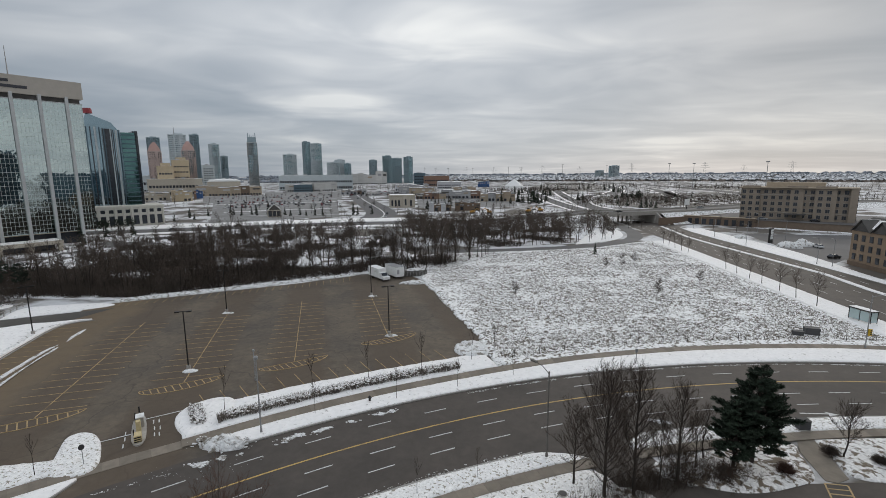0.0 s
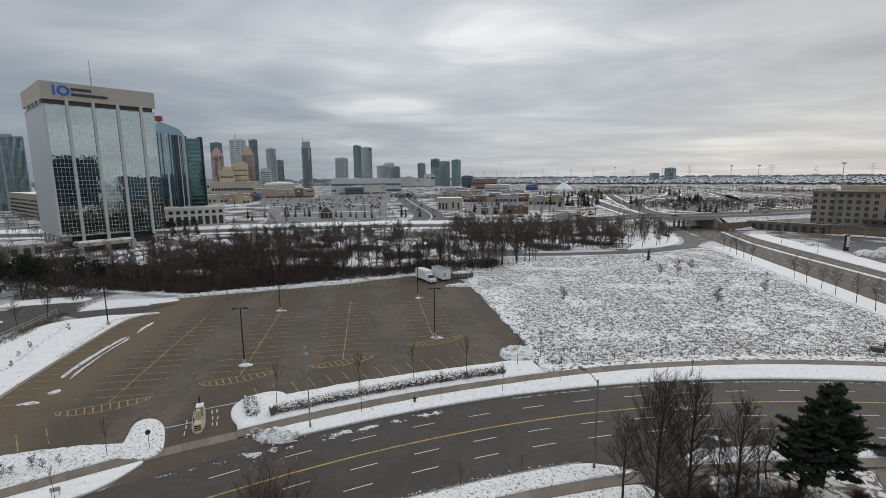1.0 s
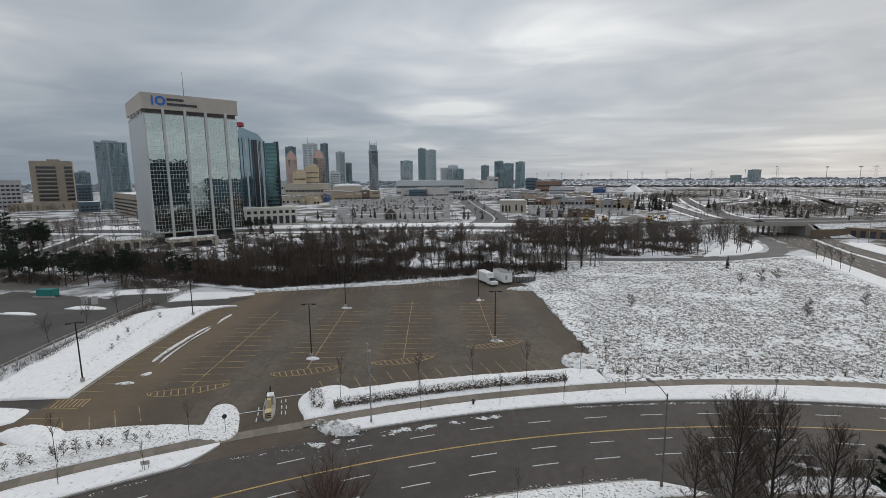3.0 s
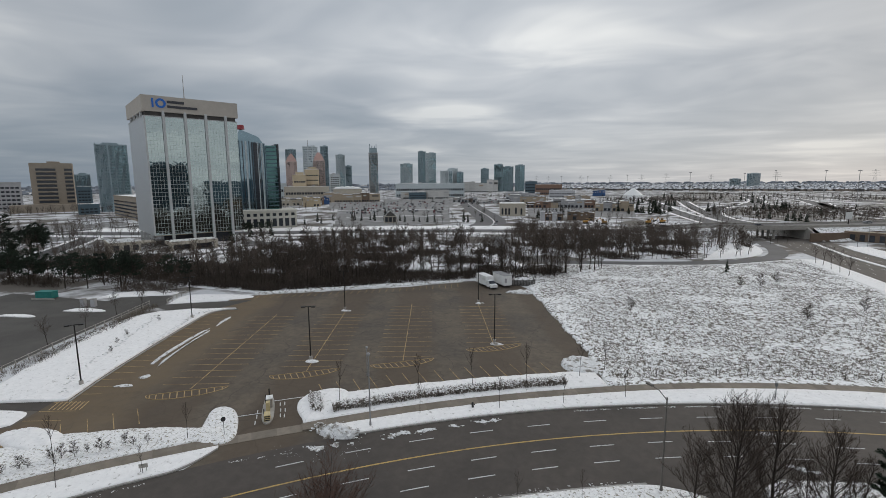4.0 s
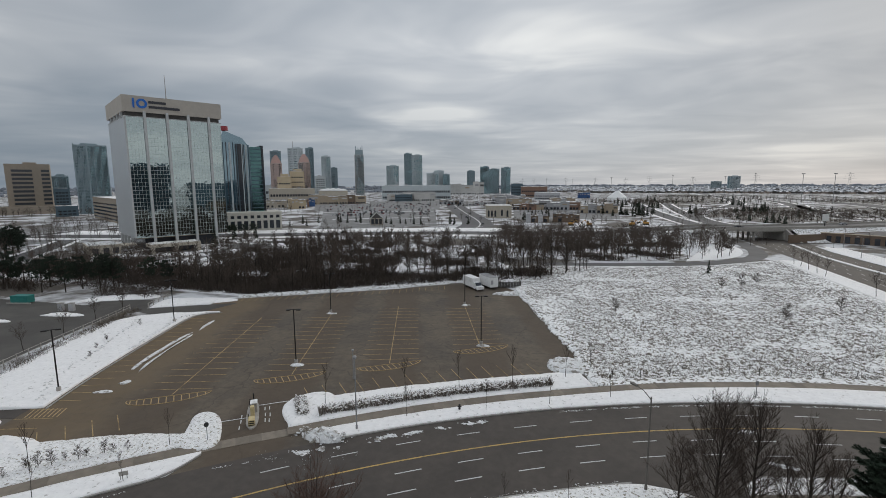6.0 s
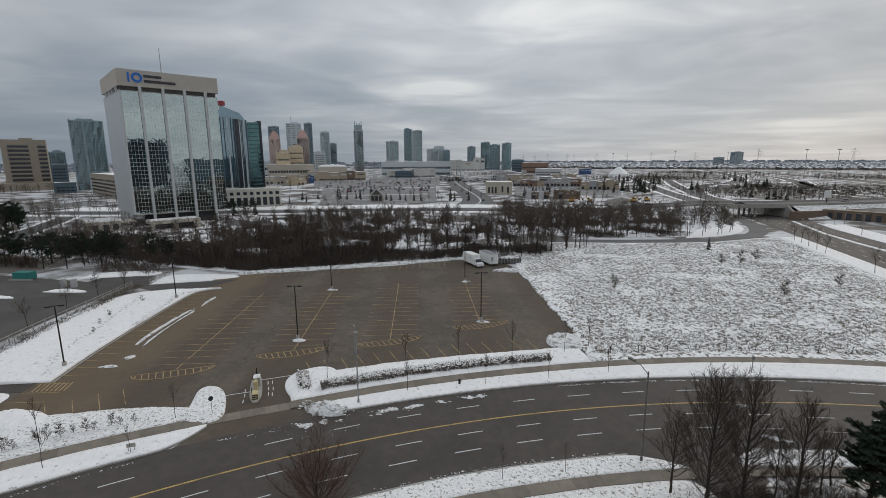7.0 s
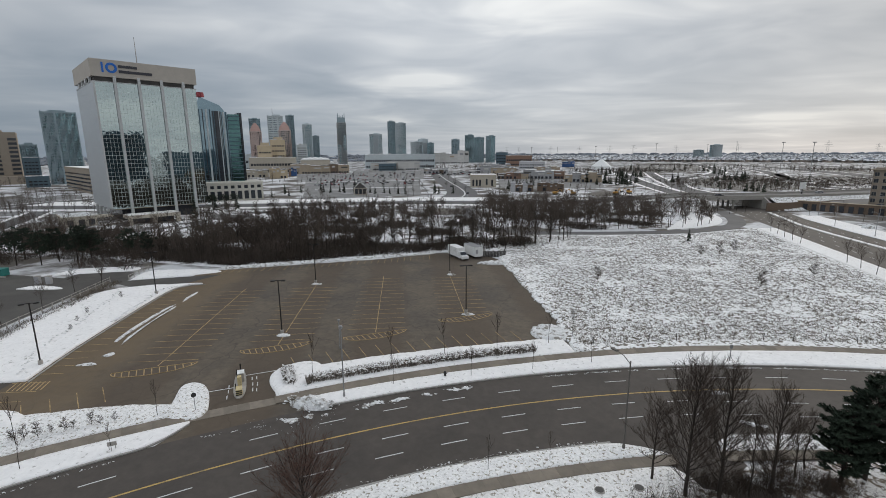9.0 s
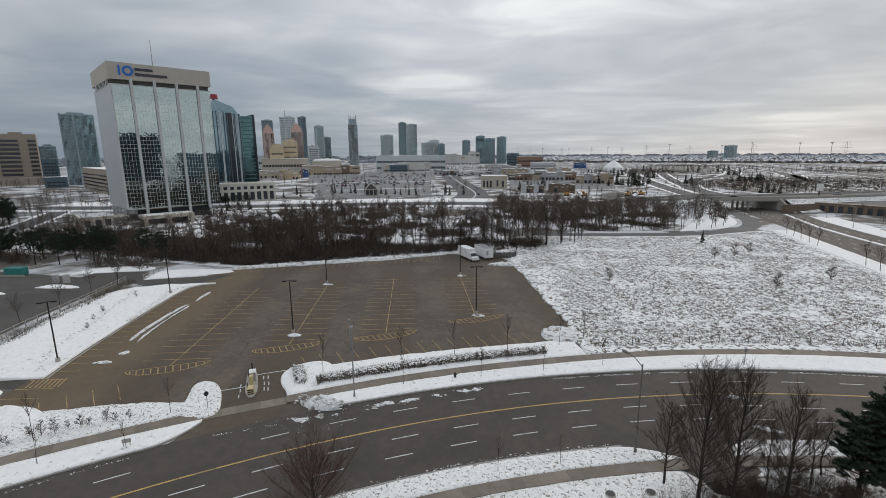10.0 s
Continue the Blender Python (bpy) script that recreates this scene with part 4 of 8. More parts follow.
for x0 in (98, 128):                     # wing walls closing the slopes
    v = min(vs, key=lambda q: abs(along(BLVD, q)[0] - x0))
    for side in (1, -1):
        e, f = blvd_edge(v, side, 17.0), blvd_edge(v, side, 17.0 + 2 * 1.9 * blvd_z(v))
        w = Builder()
        for dx in (-0.5, 0.5):
            w.v += [(e[0] + dx, e[1], -0.1), (f[0] + dx, f[1], -0.1), (e[0] + dx, e[1], e[2] + 0.2)]
        w.f += [(0, 1, 2), (5, 4, 3), (0, 3, 4, 1), (1, 4, 5, 2), (2, 5, 3, 0)]
        part("wing_wall", w, CONCRETE, bridge)
retw = Builder()
rp = [(126.5, 265.5), (140, 270.5), (160, 280.5), (182, 292)]
for (xa, ya), (xb, yb) in zip(rp[:-1], rp[1:]):
    retw.prism([(xa, ya), (xb, yb), (xb - 0.3, yb + 0.6), (xa - 0.3, ya + 0.6)], 0, 4.2)
part("retaining_wall", retw, BROWN_BRICK, bridge, "brown retaining wall beside the underpass")
v = min(vs, key=lambda q: abs(along(BLVD, q)[0] - 114))
a, b = blvd_edge(v, 1, 16), blvd_edge(v, -1, 16)
for t in (0.05, 0.35, 0.65, 0.95):
    part("pier", Builder().tube((a[0] + (b[0] - a[0]) * t, a[1] + (b[1] - a[1]) * t, 0), (a[0] + (b[0] - a[0]) * t, a[1] + (b[1] - a[1]) * t, 4.95), 0.6, 0.6, 10), CONCRETE, bridge)

# far avenue between the malls, ring roads beyond the overpass
FAR_AVE = smooth_path([(-52, 290), (-42, 330), (-48, 380), (-85, 520), (-146, 780), (-260, 1200), (-420, 1800)])
setting("far_avenue", ribbon(FAR_AVE, 24, 0.05, 60), FAR_ROAD, "salt-grey avenue leading to the towers", "road")
setting("median", ribbon(smooth_path([(-46, 300), (-40, 330), (-46, 380), (-84, 520), (-146, 780)]), 1.1, 0.12, 60), SNOW_DIRTY, "snowy median of the far avenue", "median")
FAR_BRUSH_GROUND = material("brown_brush_ground", (0.20, 0.185, 0.165), 0.9, var=0.3, scale=0.3, bump=0, stain=(0.55, 0.55, 0.56), stain_at=(0.55, 0.62), stain_scale=0.08)
for lay, outline in enumerate(([(150, 440), (185, 400), (250, 430), (330, 520), (330, 640), (250, 630), (180, 560)], [(150, 660), (280, 790), (340, 920), (430, 1400), (300, 1300), (160, 900)], [(300, 460), (420, 480), (460, 600), (400, 700), (330, 620)], [(430, 640), (560, 700), (650, 900), (560, 1000), (470, 860)])):
    setting("scrubland", Builder().prism(smooth_path(outline + outline[:1])[:-1], -0.2, 0.01 + 0.012 * lay), FAR_BRUSH_GROUND, "brown scrub ground inside the interchange loops", "ground")
for pts, w in (([(114, 330), (116, 462), (132, 638), (150, 800)], 13), ([(126, 330), (136, 443), (155, 575), (190, 760)], 11), ([(140, 340), (131, 413), (146, 485), (186, 598), (239, 654), (315, 698), (420, 760)], 15),
               ([(550, 2205), (451, 1426), (349, 940), (288, 747), (239, 654)], 17), ([(480, 2600), (467, 1900), (466, 1420), (466, 1035), (438, 765), (408, 608), (380, 500)], 34), ([(715, 3459), (694, 2117), (647, 1439), (597, 1045), (552, 823), (500, 640)], 34),
               ([(405, 1150), (388, 862), (321, 658), (268, 521), (256, 445), (275, 390)], 15), ([(350, 720), (305, 610), (285, 519), (302, 475), (380, 450), (600, 520)], 12), ([(-60, 900), (300, 1150), (700, 1300), (1500, 1500)], 40)):
    setting("verge", ribbon(smooth_path(pts), w + 6, 0.04 + 0.004 * len(pts), 60), SNOW, "snowy shoulder of a distant road", "verge")
    setting("highway", ribbon(smooth_path(pts), w, 0.06 + 0.004 * len(pts), 60), FAR_ROAD, "distant grey highway lanes", "road")
for pts, w in (([(-178, 108), (-203, 136), (-225, 165), (-240, 186), (-262, 214)], 9), ([(-330, 190), (-315, 228), (-300, 268), (-290, 300)], 16)):
    setting("verge", ribbon(smooth_path(pts), w + 5, 0.05, 60), SNOW, "snowy shoulder of the office road", "verge")
    setting("road", ribbon(smooth_path(pts), w, 0.075, 60), FAR_ROAD, "grey road past the offices", "road")


# ---- buildings ----
def frame_at(az, d, rot, z=0.0):
    x, y = polar(az, d)
    return pose(x, y, z, 0, 0, rot)


# tower with mirror glass: front face runs from corner A to B
IG_A, IG_B = Vector((-186.1, 184.4, 0)), Vector((-162.1, 218.4, 0))
ig_rot = math.degrees(math.atan2(IG_B.y - IG_A.y, IG_B.x - IG_A.x))
IW, ID, IH = 41.6, 43.0, 71.9
ig = thing("office_tower", pose(IG_A.x, IG_A.y, 0, 0, 0, ig_rot), "silver mirror-glass office tower with beige precast crown", "tower")
G0, G1 = 6.0, 62.3                       # bottom and top of the glass
PIERS = [0.0, 7.9, 17.3, 26.6, 36.0, 41.6]
part("core", Builder().box(IW / 2, ID / 2, 0, IW - 9, ID - 9, G0), DARK_GLASS, ig, "recessed dark lobby")
part("soffit", Builder().box(IW / 2, ID / 2, G0 - 0.4, IW - 1, ID - 1, 0.4), TAN_WALL, ig)
part("inner_shell", Builder().box(IW / 2, ID / 2, G0, IW - 1.0, ID - 1.0, IH - G0 - 1.0), ROOF_DARK, ig)
CROWN = material("beige_precast", (0.47, 0.43, 0.38), 0.85, var=0.06, scale=0.5, bump=0.05)
PIER = material("grey_precast", (0.52, 0.53, 0.53), 0.8, var=0.06, scale=0.5, bump=0.05)
MULLION = material("mullion", (0.70, 0.76, 0.75), 0.42, 0.6, var=0.05, scale=1, bump=0)
crown = Builder()
crown_poly = [(-0.6, -0.6), (IW + 0.6, -0.6), (IW + 0.6, ID + 0.6), (-0.6, ID + 0.6)]
part("crown", crown.prism(crown_poly, 64.6, IH), CROWN, ig, "beige precast parapet band")
part("crown_recess", Builder().box(IW / 2, ID / 2, G1 + 0.2, IW - 2.0, ID - 2.0, 64.7 - G1), ROOF_DARK, ig, "dark recessed band under the crown")
part("glass_cap", Builder().box(IW / 2, ID / 2, G1, IW + 0.6, ID + 0.6, 0.35), PIER, ig)
for x in PIERS[1:-1]:
    p = Builder().box(x, -0.25, G0 - 5.9, 1.12, 1.3, 65.2 - G0 + 5.9)
    part("pier", p, PIER, ig)
for y in (8, 17, 26, 35):
    part("pier", Builder().box(-0.2, y, G0 - 5.9, 1.1, 1.1, 5.9), PIER, ig)
    part("pier", Builder().box(-0.2, y - 2, G1, 1.0, 1.4, 65.0 - G1), PIER, ig)
for i, (x0, x1) in enumerate(zip(PIERS[:-1], PIERS[1:])):
    a, b = x0 + (0.65 if i else 0.35), x1 - (0.65 if i < 4 else 0.3)
    bay = part("glass_bay", Builder().box((a + b) / 2, 0.1, G0, b - a, 0.3, G1 - G0), IG_GLASS, ig, "silver reflecting curtain wall")
    g = Builder()
    n = round((b - a) / 1.3)
    for k in range(1, n):
        g.box(a + (b - a) * k / n, -0.07, G0, 0.085, 0.08, G1 - G0)
    for k in range(0, 30):
        g.box((a + b) / 2, -0.075, G0 + k * (G1 - G0) / 30, b - a, 0.085, 0.095)
    tagged(part("mullion_grid", g, MULLION, bay), kind="stuff")
# corner post and side face
part("corner_post", Builder().box(0.1, 0.1, G0, 0.7, 0.7, G1 - G0), PIER, ig)
SIDE_PANEL = material("satin_cladding", (0.52, 0.54, 0.55), 0.42, 0.7, var=0.04, scale=0.4, bump=0)
side = part("side_wall", Builder().box(0.0, (0.45 + ID) / 2, G0, 0.3, ID - 0.45, G1 - G0), SIDE_PANEL, ig, "pale reflective side wall")
g = Builder()
for k in range(1, 30):
    g.box(-0.16, (0.45 + ID) / 2, G0 + k * (G1 - G0) / 30, 0.06, ID - 1.2, 0.05)
part("panel_joints", g, SIDE_PANEL, side)
part("glass_bay", Builder().box(IW + 0.1, ID / 2, G0, 0.3, ID - 1, G1 - G0), IG_GLASS, ig)
part("glass_bay", Builder().box(IW / 2, ID - 0.1, G0, IW - 1, 0.3, G1 - G0), IG_GLASS, ig)
part("antenna", Builder().tube((20.5, 12, IH), (20.5, 12, IH + 13.5), 0.26, 0.10, 6), GALV, ig)
part("roof_plant", Builder().box(22, 22, IH - 0.5, 18, 16, 1.6), GREY_WALL, ig)
# sign on the crown: a plain blue emblem and two lines of plain bars
BLUE_SIGN = material("blue_sign", (0.03, 0.16, 0.55), 0.4, var=0.05, scale=1, bump=0)
DARK_SIGN = material("dark_sign", (0.06, 0.06, 0.07), 0.4, var=0.05, scale=1, bump=0)
sg = part("sign_emblem", Builder().box(3.9, -0.72, 66.4, 0.75, 0.2, 4.3), BLUE_SIGN, ig, "plain blue emblem bar")
disc = Builder()
for k in range(24):
    w0, w1 = [math.pi * 2 * (k + j) / 24 for j in (0, 1)]
    n = len(disc.v)
    for yy in (-0.82, -0.62):
        disc.v += [(7.2 + rr * math.cos(w), yy, 68.55 + rr * math.sin(w)) for rr, w in ((2.2, w0), (2.2, w1), (1.25, w1), (1.25, w0))]
    disc.f += [(n, n + 3, n + 2, n + 1), (n + 4, n + 5, n + 6, n + 7)] + [(n + i, n + (i + 1) % 4, n + 4 + (i + 1) % 4, n + 4 + i) for i in range(4)]
part("emblem_ring", disc, BLUE_SIGN, sg, "plain blue ring")
for zz, x0, x1 in ((68.9, 9.9, 17.2), (66.7, 9.9, 23.0)):
    part("sign_bar", Builder().box((x0 + x1) / 2, -0.72, zz, x1 - x0, 0.2, 1.15), DARK_SIGN, ig, "dark raised sign bar")
# low entrance pavilions
part("canopy", Builder().box(12.5, -14, 2.9, 21, 9.5, 1.5), CREAM_WALL, ig, "cream flat-roofed entrance canopy")
for x in (3.0, 12.5, 22.0):
    part("canopy_post", Builder().box(x, -18, 0, 1.6, 1.4, 3.0), CREAM_WALL, ig)
part("canopy_recess", Builder().box(12.5, -11.5, 0, 18, 3, 2.9), DARK_GLASS, ig)
part("canopy_link", Builder().box(12.5, -4.5, 0, 8, 10, 3.4), CREAM_WALL, ig)
part("canopy_snow", Builder().box(12.5, -14, 4.4, 20.2, 8.7, 0.15), SNOW_DIRTY, ig)
wing = part("wing", Builder().box(-13, 4, 0, 12, 18, 4.0), CREAM_WALL, ig, "low cream side wing")
part("wing_roof_edge", Builder().box(-13, 4, 4.0, 12.6, 18.6, 0.45), CREAM_WALL, ig)
part("wing_snow", Builder().box(-13, 4, 4.45, 11.4, 17.4, 0.12), SNOW_DIRTY, ig)
part("link_roof", Builder().box(-3.6, 2, 3.0, 6.6, 9, 0.6), CREAM_WALL, ig, "flat roof linking wing and tower")
for x in (-16.5, -12.5, -9):
    part("wing_window", Builder().box(x, -5.05, 0.5, 2.2, 0.25, 2.6), DARK_GLASS, wing)
for y in (-1, 5, 10):
    part("wing_window", Builder().box(-6.95, y, 0.5, 0.25, 2.6, 2.6), DARK_GLASS, wing)


def tower(label, az, d, width, depth, height, wall, glass, rot=None, storey=3.3, cols=8, proud=0.25, band=0.42, category="tower"):
    """A high-rise: glass body, floor bands, piers, roof plant."""
    x, y = polar(az, d)
    t = thing("high_rise", pose(x, y, 0, 0, 0, az if rot is None else rot), label, category, "skyline high-rises")
    part("glass_body", Builder().box(0, 0, 0, width, depth, height), glass, t)
    bands = Builder()
    n = int(height / storey)
    for k in range(n + 1):
        bands.box(0, 0, k * height / n - band / 2, width + 2 * proud, depth + 2 * proud, band)
    tagged(part("floor_banding", bands, wall, t), kind="stuff")
    # uneven bays: wide and narrow piers, some bays of balconies
    rng = random.Random(label + str(az))
    m = max(2, round(cols * depth / width))
    for k in range(cols + 1):
        w = width / cols * rng.choice((0.09, 0.12, 0.26))
        part("pier", Builder().box(min(width / 2 - w / 2, max(w / 2 - width / 2, -width / 2 + width * k / cols)), 0, 0, w, depth + 2 * proud + 0.5, height + rng.choice((0.3, 0.3, 2.0))), wall, t)
    for k in range(m + 1):
        w = depth / m * rng.choice((0.10, 0.18))
        part("pier", Builder().box(0, min(depth / 2 - w / 2, max(w / 2 - depth / 2, -depth / 2 + depth * k / m)), 0, width + 2 * proud + 0.4, w, height + 0.3), wall, t)
    part("parapet", Builder().box(0, 0, height - 0.5, width + 0.9, depth + 0.9, 1.4), wall, t)
    part("roof_plant", Builder().box(width * rng.uniform(-0.1, 0.1), 0, height, width * 0.5, depth * 0.5, rng.uniform(2.2, 3.6)), wall, t)
    return t


PALE_CONC = material("pale_tower_concrete", (0.52, 0.57, 0.59), 0.8, var=0.08, scale=0.2, bump=0)
MID_CONC = material("mid_tower_concrete", (0.28, 0.35, 0.38), 0.8, var=0.1, scale=0.2, bump=0)
DARK_CONC = material("dark_tower_cladding", (0.095, 0.14, 0.17), 0.7, var=0.1, scale=0.2, bump=0)
ROSE_GREY = material("rose_grey_stone", (0.52, 0.42, 0.39), 0.8, var=0.08, scale=0.2, bump=0)
PINK_CONC = material("rose_stone", (0.58, 0.40, 0.36), 0.8, var=0.08, scale=0.2, bump=0)
BEIGE_CONC = material("beige_stone", (0.50, 0.41, 0.285), 0.85, var=0.08, scale=0.2, bump=0)
DIM_GLASS = glass_material("dim_blue_glass", (0.24, 0.36, 0.40), 0.2, 0.75, 0)


def top_h(el, d):
    return 31 + d * math.tan(radians(el))


def px_w(a0, a1, d):
    return d * radians(abs(a1 - a0))


SKY = [  # label, bearings of both edges, elevation of the top, distance, wall, glass, columns
    ("dark glass high-rise behind the office towers", 31.66, 30.5, 3.75, 1150, MID_CONC, DIM_GLASS, 6),
    ("slim dark blue glass high-rise", 27.75, 26.87, 4.15, 1120, MID_CONC, DIM_GLASS, 5),
    ("blue glass condominium tower", 26.0, 24.96, 3.2, 1100, PALE_CONC, TEAL_GLASS, 5),
    ("shorter dark glass condominium tower", 24.9, 24.2, 1.9, 1120, MID_CONC, TEAL_GLASS, 5),
    ("pale teal glass condominium tower", 18.38, 16.9, 2.15, 1400, PALE_CONC, TEAL_GLASS, 7),
    ("tall teal glass condominium slab", 16.2, 15.3, 3.6, 1400, MID_CONC, TEAL_GLASS, 5),
    ("tall teal condominium slab with pale piers", 15.3, 14.04, 3.42, 1390, PALE_CONC, TEAL_GLASS, 6),
    ("stepped grey-beige apartment block", 13.5, 12.0, 1.25, 1300, PALE_CONC, DIM_GLASS, 6),
    ("stepped grey-beige apartment block", 12.6, 11.4, 1.55, 1320, PALE_CONC, DIM_GLASS, 5),
    ("grey concrete apartment block tower", 11.5, 10.7, 1.1, 1310, MID_CONC, DIM_GLASS, 4),
    ("slim grey condominium tower", 8.56, 7.62, 1.5, 1500, MID_CONC, DIM_GLASS, 5),
    ("dark teal condominium tower", 6.95, 5.9, 2.0, 1450, MID_CONC, TEAL_GLASS, 5),
    ("dark teal condominium tower", 5.9, 4.66, 1.72, 1460, MID_CONC, TEAL_GLASS, 6),
    ("slim teal condominium tower", 4.42, 3.32, 1.86, 1450, MID_CONC, TEAL_GLASS, 6),
    ("glass condominium tower with balconies", 49.6, 47.0, 3.8, 640, MID_CONC, TEAL_GLASS, 5),
    ("low grey glazed office block", 51.4, 50.2, 0.85, 800, MID_CONC, DIM_GLASS, 8),
    ("far pale apartment blocks", -19.8, -20.95, 0.62, 2300, PALE_CONC, DIM_GLASS, 5),
    ("far pale apartment blocks", -18.3, -19.3, 0.1, 2400, PALE_CONC, DIM_GLASS, 5),
]
for label, a0, a1, el, d, wall, glass, cols in SKY:
    w = px_w(a0, a1, d)
    tower(label, (a0 + a1) / 2, d + w * 0.4, w, w * 0.8, top_h(el, d), wall, glass, cols=cols)

# crowned stone tower
STONE_GREY = material("warm_grey_stone", (0.50, 0.48, 0.47), 0.8, var=0.08, scale=0.2, bump=0)
az, d = 21.6, 1100
w = px_w(22.15, 21.1, d)
t = tower("tall grey stone tower with a spiked crown", az, d, w, w, top_h(3.4, d), STONE_GREY, DIM_GLASS, cols=6)
h0 = top_h(3.4, d)
part("upper_shaft", Builder().box(0, 0, h0, w * 0.86, w * 0.86, 12), MID_CONC, t)
for k in range(5):
    part("crown_fin", Builder().box(-w * 0.36 + w * 0.18 * k, 0, h0 + 12, w * 0.06, w * 0.8, (9, 5, 3, 5, 9)[k]), MID_CONC, t)
# two rose towers with vaulted tops
for a0, a1, el, d in ((31.66, 30.47, 2.35, 900), (28.6, 27.33, 2.5, 880)):
    w = px_w(a0, a1, d)
    h = top_h(el, d)
    t = tower("rose stone office tower with a vaulted pink roof", (a0 + a1) / 2, d, w, w, h, ROSE_GREY, DIM_GLASS, cols=7)
    vault = Builder()
    for k in range(8):
        z0, z1 = h + 15 * k / 8, h + 15 * (k + 1) / 8
        s = 0.86 * (1 - (k / 8) ** 1.7) + 0.05
        vault.box(0, 0, z0, w * s, w * s * 0.95, z1 - z0)
    part("vaulted_roof", vault, PINK_CONC, t, "pink stepped vault roof")
# striped grey office slab with mast
az, d = 28.9, 1000
w = px_w(29.72, 28.1, d)
t = tower("pale grey striped office tower with a mast", az, d, w, w * 0.8, top_h(4.05, d), PALE_CONC, DIM_GLASS, cols=3, band=1.9)
part("mast", Builder().tube((-w * 0.15, 0, top_h(4.05, d)), (-w * 0.15, 0, top_h(4.05, d) + 15), 0.7, 0.3, 6), GALV, t)
# blue mirror tower beside the office tower, on a colonnaded base
t = thing("office_tower", frame_at(34.4, 352, 34.4 + 8), "dark blue mirror-glass tower with stepped slanted crown", "tower")
bw = px_w(36.6, 32.2, 345)
hb = top_h(4.35, 350)
for i, (x0, x1, dz, m, yo) in enumerate(((-0.62, -0.20, 2.0, BLUE_GLASS, 2), (-0.20, -0.02, 1.0, DARK_GLASS, 0), (-0.02, 0.14, 0.6, BLUE_GLASS, 1), (0.14, 0.40, -1.0, GREEN_GLASS, -2.5), (0.40, 0.5, 0.5, DARK_GLASS, 3))):
    sh = part("glass_shaft", Builder().box(bw * (x0 + x1) / 2, yo + 13, 12, bw * (x1 - x0), 26, hb - 12 + dz), m, t)
    g = Builder()
    for k in range(17):
        g.box(bw * (x0 + x1) / 2, yo - 0.05, 12 + k * (hb - 12) / 17, bw * (x1 - x0), 0.2, 0.12 if i < 3 else 0.6)
    tagged(part("mullion_grid", g, DARK_CONC, sh), kind="stuff")
    nf = (5, 3, 3, 0, 2)[i]
    for k in range(nf):
        part("fin", Builder().box(bw * (x0 + (x1 - x0) * (k + 0.5) / nf), yo - 0.25, 12, bw * 0.02 * (1 + k % 2), 0.6, hb - 12 + dz), (PALE_CONC, DARK_CONC, DARK_GLASS)[(i + k) % 3], sh)
crown = Builder()
crown.quad((-bw * 0.55, 3, hb + 2), (bw * 0.12, 3, hb + 0.5), (bw * 0.0, 3, hb + 5), (-bw * 0.45, 3, hb + 10))
crown.prism([(-bw * 0.5, 4), (-bw * 0.05, 4), (-bw * 0.05, 20), (-bw * 0.5, 20)], hb, hb + 6)
part("slanted_crown", crown, BLUE_GLASS, t)
RED = material("red_sign", (0.30, 0.05, 0.06), 0.5, var=0.1, scale=1, bump=0)
part("red_roof_sign", Builder().tube((-bw * 0.42, 2, hb + 9.6), (-bw * 0.42, 2, hb + 12.4), 2.5, 2.2, 12), RED, t, "red round rooftop sign")
PODIUM_STONE = material("pale_podium_stone", (0.60, 0.575, 0.52), 0.85, var=0.07, scale=0.5, bump=0.05)
base = thing("podium", frame_at(34.6, 338, 34.6 + 6), "cream stone podium with tall columns and windows", "building")
pw = 46
part("body", Builder().box(0, 14, 0, pw, 26, 11.5), PODIUM_STONE, base)
part("cornice", Builder().box(0, 14, 11.5, pw + 1.2, 27.2, 1.0), PODIUM_STONE, base)
wm = Builder().box(0, 0, 0, 2.6, 0.3, 5.4).mesh("window", DARK_GLASS)
wm2 = Builder().box(0, 0, 0, 2.2, 0.3, 2.0).mesh("window", DARK_GLASS)
for k in range(11):
    xx = -pw / 2 + 2.4 + k * (pw - 4.8) / 10
    part("window", wm, None, base, at=pose(xx, 0.95, 1.2))
    part("window", wm2, None, base, at=pose(xx, 0.95, 8.3))
    part("column", Builder().box(xx + 2.05, 0.7, 0, 0.8, 0.8, 11.5), PODIUM_STONE, base)
for k in range(6):
    part("window", wm, None, base, at=pose(pw / 2 + 0.05, 3.5 + k * 4.3, 1.2, 0, 0, 90))


